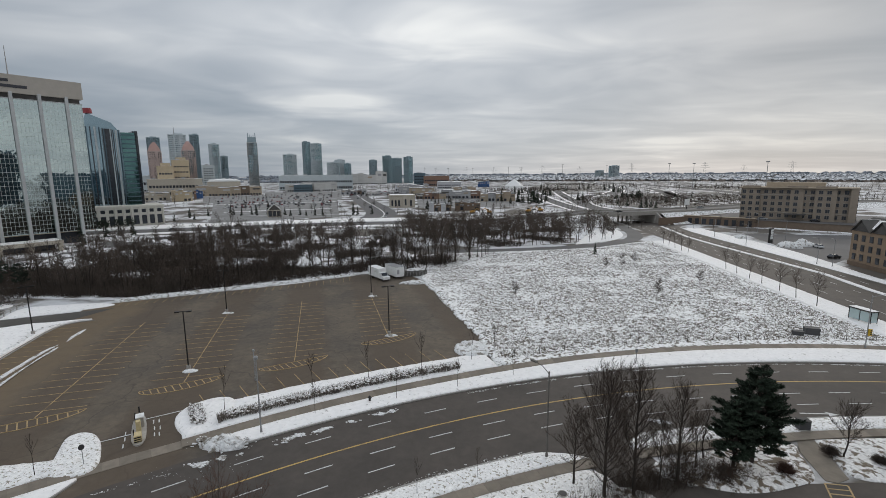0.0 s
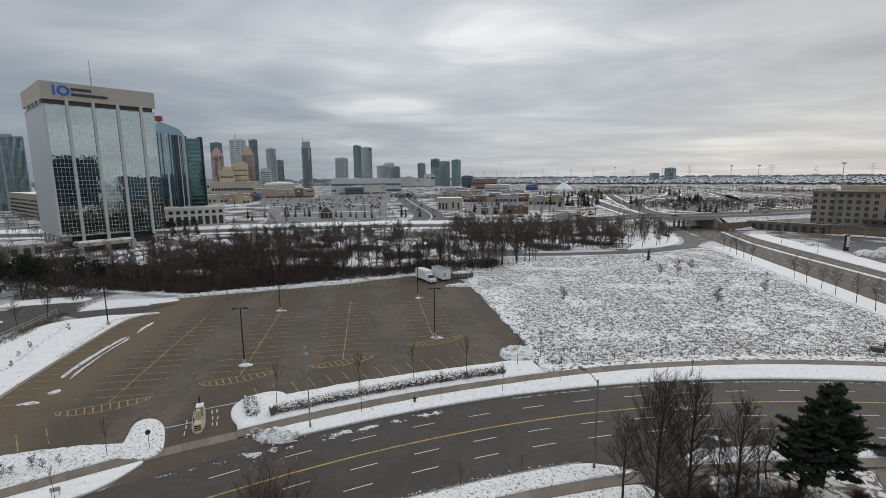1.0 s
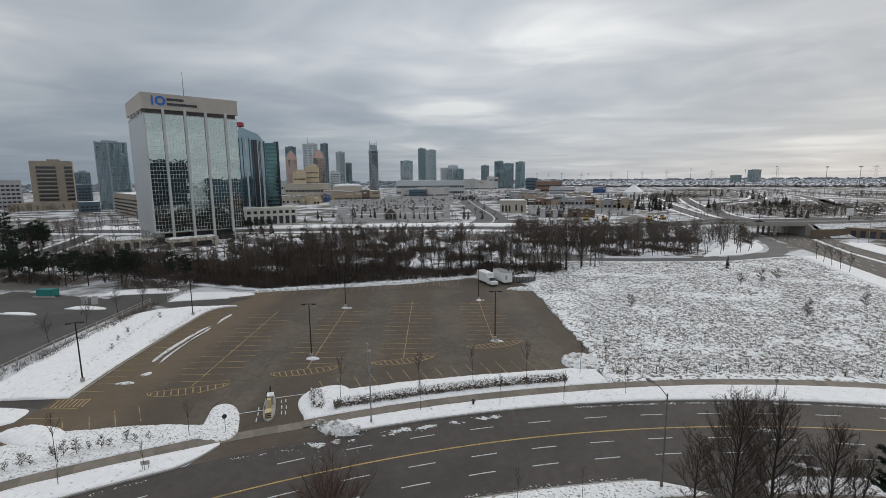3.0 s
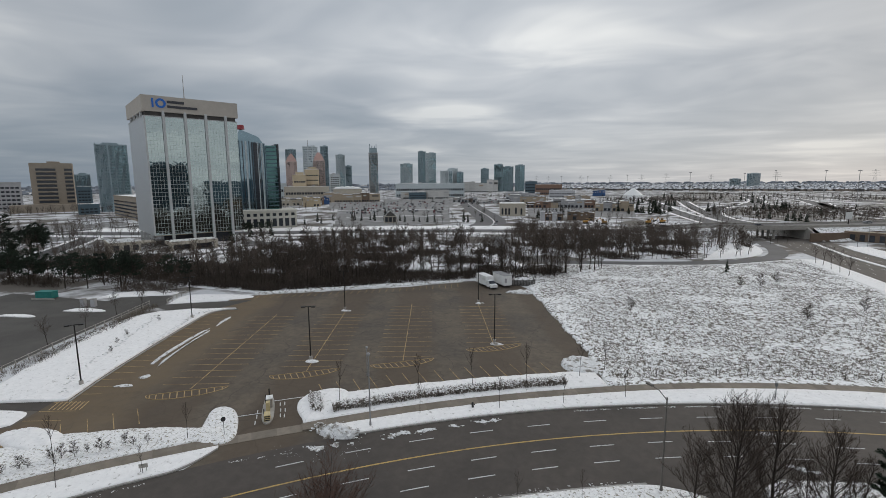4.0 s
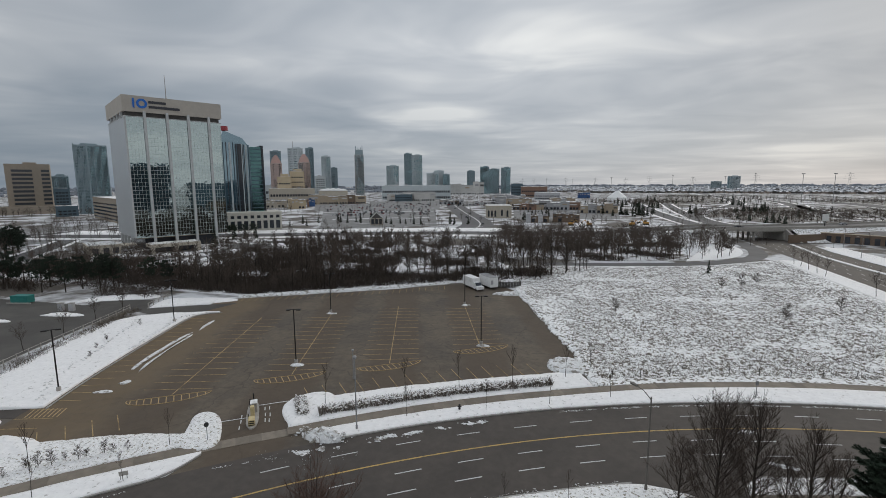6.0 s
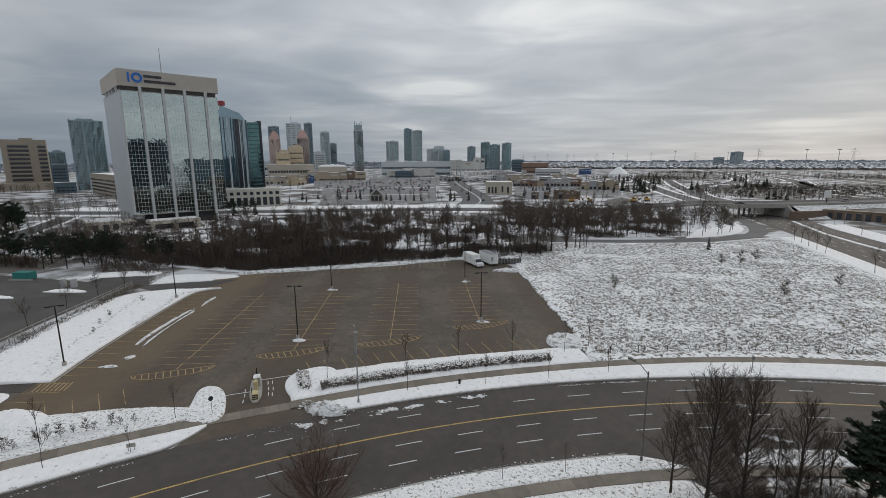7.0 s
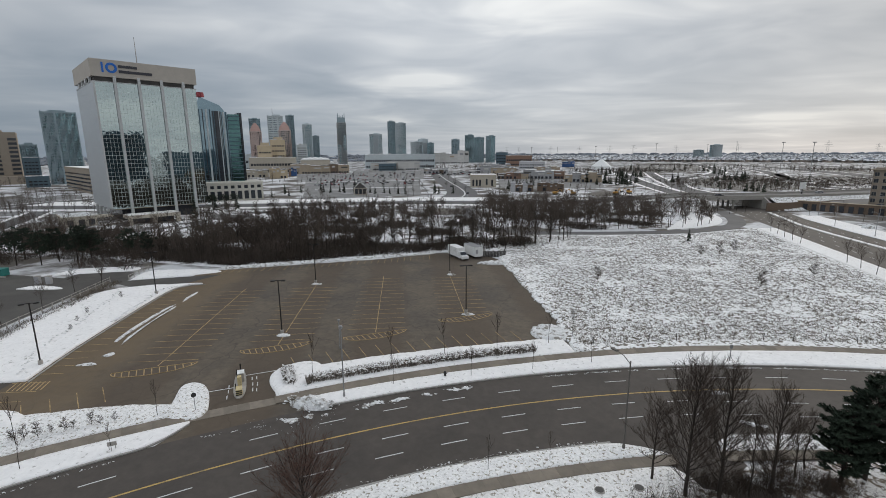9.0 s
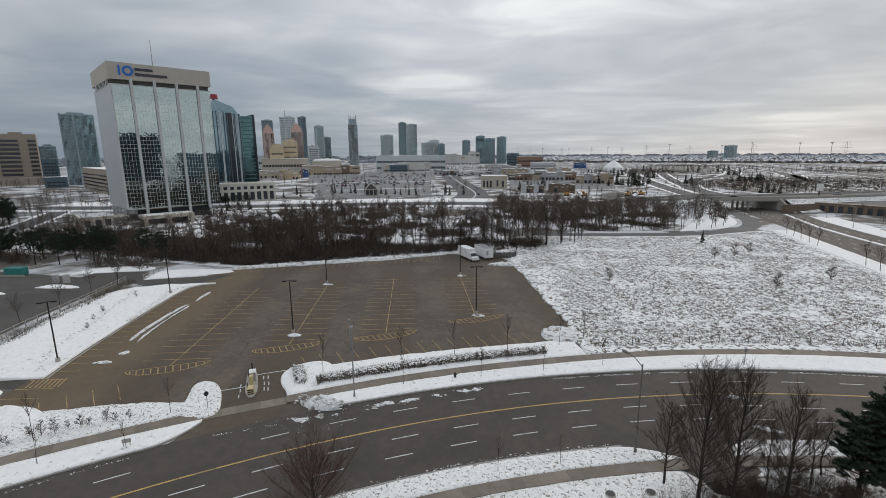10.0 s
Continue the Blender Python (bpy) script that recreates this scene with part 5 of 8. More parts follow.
def office(label, corner, rot, w, dep, h, floors, wall, name="office_block", band_h=None):
    """Block with recessed ribbon windows, one part a floor and face."""
    t = thing(name, pose(corner[0], corner[1], 0, 0, 0, rot), label, "building")
    part("shell", Builder().box(w / 2, dep / 2, 0, w, dep, h), wall, t)
    fh = (h - 4) / floors
    b1, b2, bh = Builder(), Builder(), band_h or fh * 0.42
    n1, n2 = max(2, round(w / 4.5)), max(2, round(dep / 4.5))
    for k in range(n1):
        b1.box(1.5 + (w - 3) * (k + 0.5) / n1, 0, 0, (w - 3) / n1 * 0.74, 0.5, bh)
    for k in range(n2):
        b2.box(0, 1.5 + (dep - 3) * (k + 0.5) / n2, 0, 0.5, (dep - 3) / n2 * 0.74, bh)
    m1, m2 = b1.mesh("window_band", DARK_GLASS), b2.mesh("window_band", DARK_GLASS)
    for k in range(floors):
        z = 1.8 + k * fh
        tagged(part("window_band", m1, None, t, at=pose(0, 0, z)), kind="stuff")
        tagged(part("window_band", m2, None, t, at=pose(w, 0, z)), kind="stuff")
        tagged(part("window_band", m2, None, t, at=pose(0, 0, z)), kind="stuff")
    part("roof_edge", Builder().box(w / 2, dep / 2, h, w + 0.8, dep + 0.8, 0.6), wall, t)
    part("roof_snow", Builder().box(w / 2, dep / 2, h + 0.6, w - 1, dep - 1, 0.15), SNOW, t)
    return t


TAN_OFFICE = material("tan_office_precast", (0.33, 0.28, 0.225), 0.85, var=0.08, scale=0.3, bump=0)
# left-hand offices
p0, p1 = Vector((*polar(54.6, 690), 0)), Vector((*polar(51.5, 690), 0))
ow, oh = (p1 - p0).length, 54.6
t = thing("office_block", pose(p0.x, p0.y, 0, 0, 0, math.degrees(math.atan2(p1.y - p0.y, p1.x - p0.x)) - 4), "tan precast office tower with stacked window bands", "building")
part("shell", Builder().box(ow / 2, 12, 0, ow, 24, oh), TAN_OFFICE, t)
part("podium", Builder().box(ow * 0.35, -5, 0, ow * 1.7, 16, 8.5), TAN_OFFICE, t, "low tan podium")
for k in range(9):
    z = 10 + k * 4.5
    for x0, x1 in ((0.14, 0.60), (0.80, 0.99)):
        wb = part("window_band", Builder().box(ow * (x0 + x1) / 2, 0.2, z, ow * (x1 - x0), 0.8, 2.5), DARK_GLASS, t)
        part("sill", Builder().box(ow * (x0 + x1) / 2, -0.4, z - 1.3, ow * (x1 - x0) + 0.6, 1.4, 1.2), TAN_OFFICE, wb)
part("roof_plant", Builder().box(ow * 0.55, 12, oh, ow * 0.3, 10, 2.0), TAN_OFFICE, t)
p0, p1 = Vector((*polar(48.5, 560), 0)), Vector((*polar(46.5, 455), 0))
office("low brown-grey office with window ribbons", (p0.x, p0.y), math.degrees(math.atan2(p1.y - p0.y, p1.x - p0.x)), (p1 - p0).length, 30, 19.5, 5, TAN_OFFICE)
p0, p1 = Vector((*polar(58.5, 760), 0)), Vector((*polar(55.3, 760), 0))
office("pale blue-grey office block with square windows", (p0.x, p0.y), 56, (p1 - p0).length, 20, 33, 6, GREY_WALL)
p0, p1 = Vector((*polar(51.4, 760), 0)), Vector((*polar(50.2, 760), 0))
office("dark glass office block behind the trees", (p0.x, p0.y), 50, (p1 - p0).length, 18, 27, 6, DARK_CONC)
p0, p1 = Vector((*polar(51.4, 600), 0)), Vector((*polar(49.7, 600), 0))
office("dark low-rise office block", (p0.x, p0.y), 50, (p1 - p0).length, 12, 10, 2, DARK_CONC)
p0, p1 = Vector((*polar(48.2, 800), 0)), Vector((*polar(46.9, 800), 0))
office("pale low apartment block behind trees", (p0.x, p0.y), 46, (p1 - p0).length, 12, 27, 7, PALE_CONC)

# shopping centre and low commercial blocks
WHITE_WALL = material("white_cladding", (0.56, 0.55, 0.53), 0.8, var=0.08, scale=0.2, bump=0, rand=0.1)
RED_BRICK = material("red_brown_wall", (0.25, 0.16, 0.12), 0.9, var=0.12, scale=0.3, bump=0)
BLUE_CLAD = material("blue_cladding", (0.05, 0.11, 0.26), 0.6, var=0.1, scale=0.3, bump=0)
LOW = [  # label, bearing left, bearing right, distance, depth, height, wall, floors
    ("cream stone shopping centre wing", 32.67, 30.03, 662, 40, 10.5, CREAM_WALL, 1),
    ("yellow-beige stone mall block", 29.96, 27.97, 620, 40, 13.2, BEIGE_CONC, 1),
    ("yellow-beige stepped civic building", 29.59, 28.01, 820, 40, 52, BEIGE_CONC, 6),
    ("lower beige civic wing", 30.98, 29.5, 800, 30, 43, BEIGE_CONC, 4),
    ("low beige civic annexe", 32.0, 26.9, 790, 30, 24, CREAM_WALL, 2),
    ("pale green glass hall", 32.72, 31.17, 900, 30, 29, PALE_CONC, 2),
    ("grey low tower beside the mall", 26.8, 25.6, 860, 25, 45, PALE_CONC, 11),
    ("long tan shopping mall front", 27.65, 20.84, 740, 60, 15.5, TAN_WALL, 1),
    ("white cinema block with dark glazed entrance", 18.36, 12.4, 845, 50, 16.7, WHITE_WALL, 1),
    ("dark glazed mall entrance hall", 17.4, 15.3, 838, 30, 12, DARK_CONC, 2),
    ("wide grey office podium", 19.0, 10.6, 950, 40, 27, PALE_CONC, 2),
    ("long white store with grey sign", 10.87, 6.48, 1350, 60, 36, WHITE_WALL, 1),
    ("tan row of shops behind the bank", 5.1, 0.7, 633, 35, 12.5, TAN_WALL, 1),
    ("red-brown strip of shops", 3.0, -0.75, 549, 25, 7.3, RED_BRICK, 1),
    ("long dark-roofed brown bungalow shop", 1.3, -1.4, 371, 16, 6.6, BROWN_BRICK, 1),
    ("brown brick roadside shop building", -1.8, -4.9, 378, 16, 7.4, BROWN_BRICK, 1),
    ("grey warehouse with snowy roof", -0.1, -4.9, 556, 45, 10.6, GREY_WALL, 1),
    ("tan flat-roofed store block", -4.95, -9.2, 500, 36, 10, TAN_WALL, 1),
    ("grey strip mall with shops", 5.5, 1.4, 815, 50, 11, GREY_WALL, 1),
    ("brown and grey store row", 2.0, -1.1, 1073, 40, 23, RED_BRICK, 2),
    ("grey office behind the stores", 0.4, -2.6, 900, 40, 13, GREY_WALL, 2),
    ("blue clad box of the mall", 27.81, 26.97, 680, 20, 12, BLUE_CLAD, 1),
    ("blue clad flat-roofed store", -4.6, -6.0, 1000, 40, 12, BLUE_CLAD, 1),
    ("tan low store by the loop road", -1.5, -4.4, 720, 40, 9, TAN_WALL, 1),
    ("grey low flat-roofed store", 12.0, 9.0, 700, 40, 7, GREY_WALL, 1),
    ("dark office with bright windows", 3.2, 1.8, 1100, 30, 30, DARK_CONC, 4),
]


def store(label, corner, rot, w, dep, h, wall, rng):
    """Flat-roofed shop: stepped sections with parapets, shopfronts, sign boards, roof plant."""
    t = thing("store", pose(corner[0], corner[1], 0, 0, 0, rot), label, "building")
    x = 0.0
    glass = Builder().box(0, 0, 0.5, 2.6, 0.3, 2.6).mesh("shop_window", DARK_GLASS)
    while x < w - 2:
        sw = min(w - x, rng.uniform(0.14, 0.34) * w)
        if w - x - sw < 4:
            sw = w - x
        hh, yo = h * rng.uniform(0.72, 1.0), rng.uniform(0, min(6, dep * 0.25))
        m = wall if rng.random() < (0.95 if wall is WHITE_WALL else 0.82) else rng.choice((TAN_WALL, BROWN_BRICK, GREY_WALL, RED_BRICK))
        sec = part("section", Builder().box(x + sw / 2, (dep + yo) / 2, 0, sw, dep - yo, hh), m, t)
        pm = ROOF_DARK if rng.random() < 0.5 else m
        for py_ in (yo - 0.1, dep):
            part("parapet", Builder().box(x + sw / 2, py_, hh, sw + 0.1, 0.5, 0.5), pm, sec)
        part("roof_snow", Builder().box(x + sw / 2, (dep + yo) / 2, hh, sw - 0.6, dep - yo - 1, 0.14), SNOW_DIRTY, sec)
        part("sign_board", Builder().box(x + sw * rng.uniform(0.35, 0.65), yo - 0.3, hh * 0.66, sw * rng.uniform(0.3, 0.7), 0.3, hh * 0.16), rng.choice((ROOF_DARK, WHITE_WALL, GREY_WALL, TAN_WALL)), sec)
        n = int((sw - 1.2) / 3.4)
        for k in range(n):
            if rng.random() < 0.85:
                part("shop_window", glass, None, sec, at=pose(x + 1.9 + k * (sw - 1.2) / max(1, n), yo - 0.06, 0))
        for _ in range(rng.choice((1, 1, 2))):
            part("roof_unit", Builder().box(x + sw * rng.uniform(0.2, 0.8), yo + (dep - yo) * rng.uniform(0.25, 0.8), hh, rng.uniform(1.6, 4), rng.uniform(1.6, 3), rng.uniform(1.0, 2.2)), GREY_WALL, sec)
        x += sw
    return t


for label, a0, a1, d, dep, h, wall, fl in LOW:
    p, q = Vector((*polar(a0, d), 0)), Vector((*polar(a1, d), 0))
    L = (q - p).length
    rng = random.Random(label)
    rot = math.degrees(math.atan2(q.y - p.y, q.x - p.x)) + rng.uniform(-4, 4)
    if fl == 1:
        store(label, (p.x, p.y), rot, L, dep, h, wall, rng)
        continue
    t = office(label, (p.x, p.y), rot, L, dep, h, fl, wall, "commercial_block", (h - 4) / fl * (0.24 if wall is BEIGE_CONC else 0.36))
    if wall is BEIGE_CONC:
        part("upper_storey", Builder().box(L * 0.55, dep / 2, h + 0.4, L * 0.6, dep * 0.6, 4.5), wall, t)
    for _ in range(4):
        part("roof_unit", Builder().box(rng.uniform(4, L - 4), rng.uniform(4, dep - 4), h + 0.5, rng.uniform(2, 5), rng.uniform(2, 4), rng.uniform(1.2, 2.6)), GREY_WALL, t)
# white membrane roofs
for az, d, w in ((24.76, 790, 46),):
    x, y = polar(az, d)
    t = thing("tent_roof", pose(x, y, 20, 0, 0, az), "white ridged membrane roof", "roof")
    b = Builder().grid(lambda u, v: (w * (u - 0.5), 16 * (v - 0.5), 0.6 + 3.2 * math.sin(math.pi * u) ** 0.6 * math.sin(math.pi * (0.15 + 0.7 * v)) + 0.9 * abs(math.sin(5 * math.pi * u))), 30, 6, 0.0)
    part("membrane", b, WHITE_PAINT, t)
    part("shell", Builder().box(0, 0, -20, w, 14, 20), CREAM_WALL, t)
# cream bank with arched windows
p, q = Vector((*polar(6.2, 419), 0)), Vector((*polar(3.1, 419), 0))
bl = (q - p).length
t = thing("bank", pose(p.x, p.y, 0, 0, 0, math.degrees(math.atan2(q.y - p.y, q.x - p.x)) + 3), "cream stone bank with tall arched windows", "building")
part("shell", Builder().box(bl / 2, 10, 0, bl, 20, 10.4), CREAM_WALL, t)
part("cornice", Builder().box(bl / 2, 10, 10.4, bl + 0.9, 20.9, 0.9), CREAM_WALL, t)
part("portal", Builder().box(bl * 0.62, -0.5, 0, 5.2, 1.2, 11.0), CREAM_WALL, t)
part("roof_snow", Builder().box(bl / 2, 10, 11.3, bl - 1, 19, 0.15), SNOW, t)
arch = Builder().box(0, 0, 0, 1.6, 0.3, 4.8).tube((0, -0.15, 4.8), (0, 0.15, 4.8), 0.8, 0.8, 14).mesh("window", DARK_GLASS)
for x in (2.2, 5.2, 8.2, 19.0):
    part("window", arch, None, t, at=pose(x, -0.05, 1.4))
part("window", arch, None, t, at=pose(bl * 0.62, -1.05, 2.2))
for k in range(4):
    part("window", arch, None, t, at=pose(bl + 0.05, 3.5 + 4.4 * k, 1.4, 0, 0, 90))
# gabled glass pavilion in front of the far car park
x, y = polar(19.7, 356)
t = thing("pavilion", pose(x, y, 0, 0, 0, 22), "dark glazed gabled pavilion with white roof edges", "building")
part("shell", Builder().box(0, 4, 0, 9.2, 8, 5.2), CREAM_WALL, t)
gable = Builder()
gable.v += [(-4.6, 0, 5.2), (4.6, 0, 5.2), (0, 0, 9.4), (-4.6, 8, 5.2), (4.6, 8, 5.2), (0, 8, 9.4)]
gable.f += [(0, 1, 2), (5, 4, 3), (0, 3, 4, 1), (1, 4, 5, 2), (2, 5, 3, 0)]
part("gable_roof", gable, ROOF_DARK, t)
for sx in (-1, 1):
    part("roof_edge", Builder().tube((sx * 4.9, -0.2, 5.0), (0, -0.2, 9.6), 0.22, 0.22, 4), WHITE_PAINT, t)
for k in range(3):
    part("window", Builder().box(-2.9 + 2.9 * k, -0.05, 0.6, 2.4, 0.3, 4.0), DARK_GLASS, t)
# white salt dome
x, y = polar(-9.0, 900)
t = thing("storage_dome", pose(x, y, 0), "white conical storage dome", "dome")
part("shell", Builder().tube((0, 0, 0), (0, 0, 5), 17, 17, 24).tube((0, 0, 5), (0, 0, 17), 17, 2.5, 24), WHITE_PAINT, t)

# hotel on its terrace
HA, HB = Vector((174, 268, 0)), Vector((209.5, 236, 0))
hrot = math.degrees(math.atan2(HB.y - HA.y, HB.x - HA.x))
TZ = 4.0
hd = (HB - HA).normalized()
hn = Vector((hd.y, -hd.x, 0))             # towards the viewpoint
hn = hn if hn.dot(HA) < 0 else -hn
tA, tB = HA - hd * 16 + hn * 11, HB + hd * 34 + hn * 15
terr = [(tA.x, tA.y), (tB.x, tB.y), ((tB - hn * 70).x, (tB - hn * 70).y), ((tA - hn * 60).x, (tA - hn * 60).y)]
RET = material("brown_retaining_wall", (0.20, 0.155, 0.12), 0.9, var=0.12, scale=0.6, bump=0.1)
terrace = setting("terrace", Builder().prism(terr, 0, TZ - 0.1), RET, "brown retaining wall and terrace", "retaining wall")
part("terrace_paving", Builder().prism([(x * 0.999, y * 0.999) for x, y in terr], TZ - 0.1, TZ + 0.03), FAR_ROAD, terrace)
hotel = thing("hotel", pose(HA.x, HA.y, TZ, 0, 0, hrot), "tan five-storey hotel with rows of small windows", "building")
HW, HHt = (HB - HA).length, 17.2
HOTEL_WALL = material("hotel_tan_render", (0.31, 0.26, 0.21), 0.9, var=0.10, scale=0.5, bump=0.08)
part("shell", Builder().box(HW / 2, 8, 0, HW, 16, HHt).box(5, -0.6, 0, 8, 1.2, HHt).box(26, -0.6, 0, 6, 1.2, HHt + 0.8).box(38, -0.6, 0, 9, 1.2, HHt), HOTEL_WALL, hotel)
part("wing", Builder().box(HW + 1.5, 8, 0, 3.0, 20, HHt), HOTEL_WALL, hotel)
part("cornice", Builder().box(HW / 2 + 1.2, 7.5, HHt, HW + 4, 19.5, 0.5), material("cornice_tan", (0.36, 0.30, 0.23), 0.85, var=0.08, scale=0.5, bump=0), hotel)
part("penthouse", Builder().box(24, 9, HHt + 0.5, 26, 8, 2.6), TAN_WALL, hotel, "pale tan roof plant screen")
FRAME = material("pale_window_frame", (0.40, 0.36, 0.31), 0.7, var=0.05, scale=1, bump=0)
win = Builder().box(-0.46, 0, 0, 0.84, 0.35, 1.85).box(0.46, 0, 0, 0.84, 0.35, 1.85).mesh("window", DARK_GLASS)
winf = Builder().box(0, 0, -0.12, 2.0, 0.25, 2.1).mesh("window_frame", FRAME)
for z in (3.75, 13.4):
    part("string_course", Builder().box(HW / 2, -0.1, z, HW + 0.2, 0.5, 0.35), FRAME, hotel)
for x in (5, 26, 38):
    part("bay_cap", Builder().box(x, -0.7, HHt + 0.2, 8.6, 2.2, 1.1), HOTEL_WALL, hotel)
for f in range(5):
    for k in range(14):
        xx = 1.6 + k * (HW - 3.2) / 13
        out = -1.2 if (1 < xx < 9 or 23 < xx < 29 or 33.5 < xx < 42.5) else 0
        w_ob = part("window", win, None, hotel, at=pose(xx, out - 0.02, 1.3 + f * 3.25))
        part("window_frame", winf, None, w_ob, at=pose(0, 0.1, 0))
    for k in range(6):
        part("window", win, None, hotel, at=pose(HW + 3.02, 1.0 + k * 3.0, 1.3 + f * 3.25, 0, 0, 90))
part("entrance_canopy", Builder().box(26, -3.5, 3.2, 9, 6, 0.5), ROOF_DARK, hotel)
# brown arcade below the terrace
p0, p1 = tA + hn * 2.6 - hd * 10, tA + hd * 26 + hn * 2.6
t = thing("arcade", pose(p0.x, p0.y, 0, 0, 0, math.degrees(math.atan2(p1.y - p0.y, p1.x - p0.x))), "low brown brick arcade shops below the terrace", "building")
aw = (p1 - p0).length
part("shell", Builder().box(aw / 2, 1.3, 0, aw, 2.6, 4.6), BROWN_BRICK, t)
part("roof_edge", Builder().box(aw / 2, 1.3, 4.6, aw + 0.6, 3.0, 0.25), TAN_WALL, t)
for k in range(9):
    part("opening", Builder().box(3.5 + k * (aw - 6) / 8, -0.02, 0.2, 2.0, 0.4, 3.2), DARK_GLASS, t)

# brick townhouses by the avenue
t = thing("townhouse_row", pose(135.2, 150, 0, 0, 0, -97), "tan brick townhouse row with snowy gabled roofs", "building")
TOWN = material("tan_brick", (0.27, 0.20, 0.14), 0.9, var=0.12, scale=1.0, bump=0.1)
part("shell", Builder().box(20, 6, 0, 40, 12, 11.5), TOWN, t)
part("brick_base", Builder().box(20, 6, 0, 40.4, 12.4, 1.4), BROWN_BRICK, t)
rf = Builder()
for k in range(5):
    x0 = k * 8
    rf.quad((x0, -0.6, 11.3), (x0 + 4, -0.6, 15.2), (x0 + 4, 6, 15.2), (x0, 6, 11.3))
    rf.quad((x0 + 4, -0.6, 15.2), (x0 + 8, -0.6, 11.3), (x0 + 8, 6, 11.3), (x0 + 4, 6, 15.2))
    rf.quad((x0 + 0.6, 0, 11.4), (x0 + 7.4, 0, 11.4), (x0 + 4, 0, 14.8))
rf.quad((-0.5, -0.3, 11.5), (40, -0.3, 11.5), (40, 6, 15.6), (-0.5, 6, 15.6))
rf.quad((-0.5, 12.4, 11.5), (40, 12.4, 11.5), (40, 6, 15.6), (-0.5, 6, 15.6))
part("roof", rf, ROOF_DARK, t, "dark shingle roof with snow")
sn = Builder()
for k in range(5):
    x0 = k * 8
    sn.quad((x0 + 0.1, -0.6, 11.5), (x0 + 4, -0.6, 15.3), (x0 + 4, 5, 15.35), (x0 + 0.1, 5, 11.5))
sn.quad((-0.4, 0.8, 12.5), (18, 0.8, 12.5), (18, 4.6, 15.05), (-0.4, 4.6, 15.05))
part("roof_snow", sn, SNOW, t)
part("gable_end", Builder().quad((0, 0, 11.4), (0, 12, 11.4), (0, 6, 15.4)), TOWN, t)
tw = Builder().box(0, 0, 0, 1.2, 0.3, 1.8).mesh("window", DARK_GLASS)
tf = Builder().box(0, 0, -0.12, 1.5, 0.2, 2.05).mesh("window_frame", ROOF_DARK)
for f in range(3):
    for k in range(12):
        wo_ = part("window", tw, None, t, at=pose(2 + k * 3.2, -0.02, 2.2 + f * 3.1))
        part("window_frame", tf, None, wo_, at=pose(0, 0.06, 0))
    for k in range(3):
        wo_ = part("window", tw, None, t, at=pose(-0.02, 2.4 + k * 3.6, 2.2 + f * 3.1, 0, 0, 90))
        part("window_frame", tf, None, wo_, at=pose(0, -0.06, 0))

# blocks across the avenue, seen in the mirror glass
t = tower("dark gridded office block mirrored in the glass", math.degrees(math.atan2(-206, 14)), math.hypot(206, 14), 44, 30, 54, DARK_CONC, DARK_GLASS, rot=54.8, storey=3.6, cols=14)
for x, y, w, h in ((246, 78, 62, 33), (212, 150, 30, 14), (178, -48, 50, 36)):
    office("dark low block mirrored in the glass", (x - w / 2 * 0.577, y - w / 2 * 0.817), 54.8, w, 30, h, 8, DARK_CONC)

# suburb of snowy roofs
rng = random.Random(5)
walls_b, roofs_b, snow_b = Builder(), Builder(), Builder()
for i in range(5200):
    az = rng.uniform(-50, 2)
    d = 1560 + 2800 * rng.random() ** 1.4
    if az > -6 and d < 1700:
        continue
    x, y = polar(az, d)
    rot = rng.choice((15, 105)) + rng.uniform(-8, 8)
    w, l, h = rng.uniform(6, 9.5), rng.uniform(7, 11), rng.uniform(4, 6)
    c, s = math.cos(radians(rot)), math.sin(radians(rot))
    (walls_b if rng.random() < 0.6 else roofs_b).box(x, y, 0, w, l, h, rot)
    P = lambda a, b, z: (x + a * c - b * s, y + a * s + b * c, z)
    hw, hl, rz = w / 2 + 0.4, l / 2 + 0.4, h + w * 0.32
    snow_b.quad(P(-hw, -hl, h), P(-hw, hl, h), P(0, hl, rz), P(0, -hl, rz))
    snow_b.quad(P(hw, -hl, h), P(hw, hl, h), P(0, hl, rz), P(0, -hl, rz))
stuff("suburb_walls", walls_b, material("house_brick", (0.26, 0.22, 0.19), 0.9, var=0.2, scale=0.02, bump=0, island=0.4), "distant brick suburban houses", "houses")
stuff("suburb_dark_walls", roofs_b, ROOF_DARK, "distant dark suburban houses", "houses")
stuff("suburb_roofs", snow_b, material("snowy_shingle", (0.58, 0.585, 0.60), 0.85, var=0.2, scale=0.05, bump=0, island=0.5), "distant snow-dusted house roofs", "roofs")

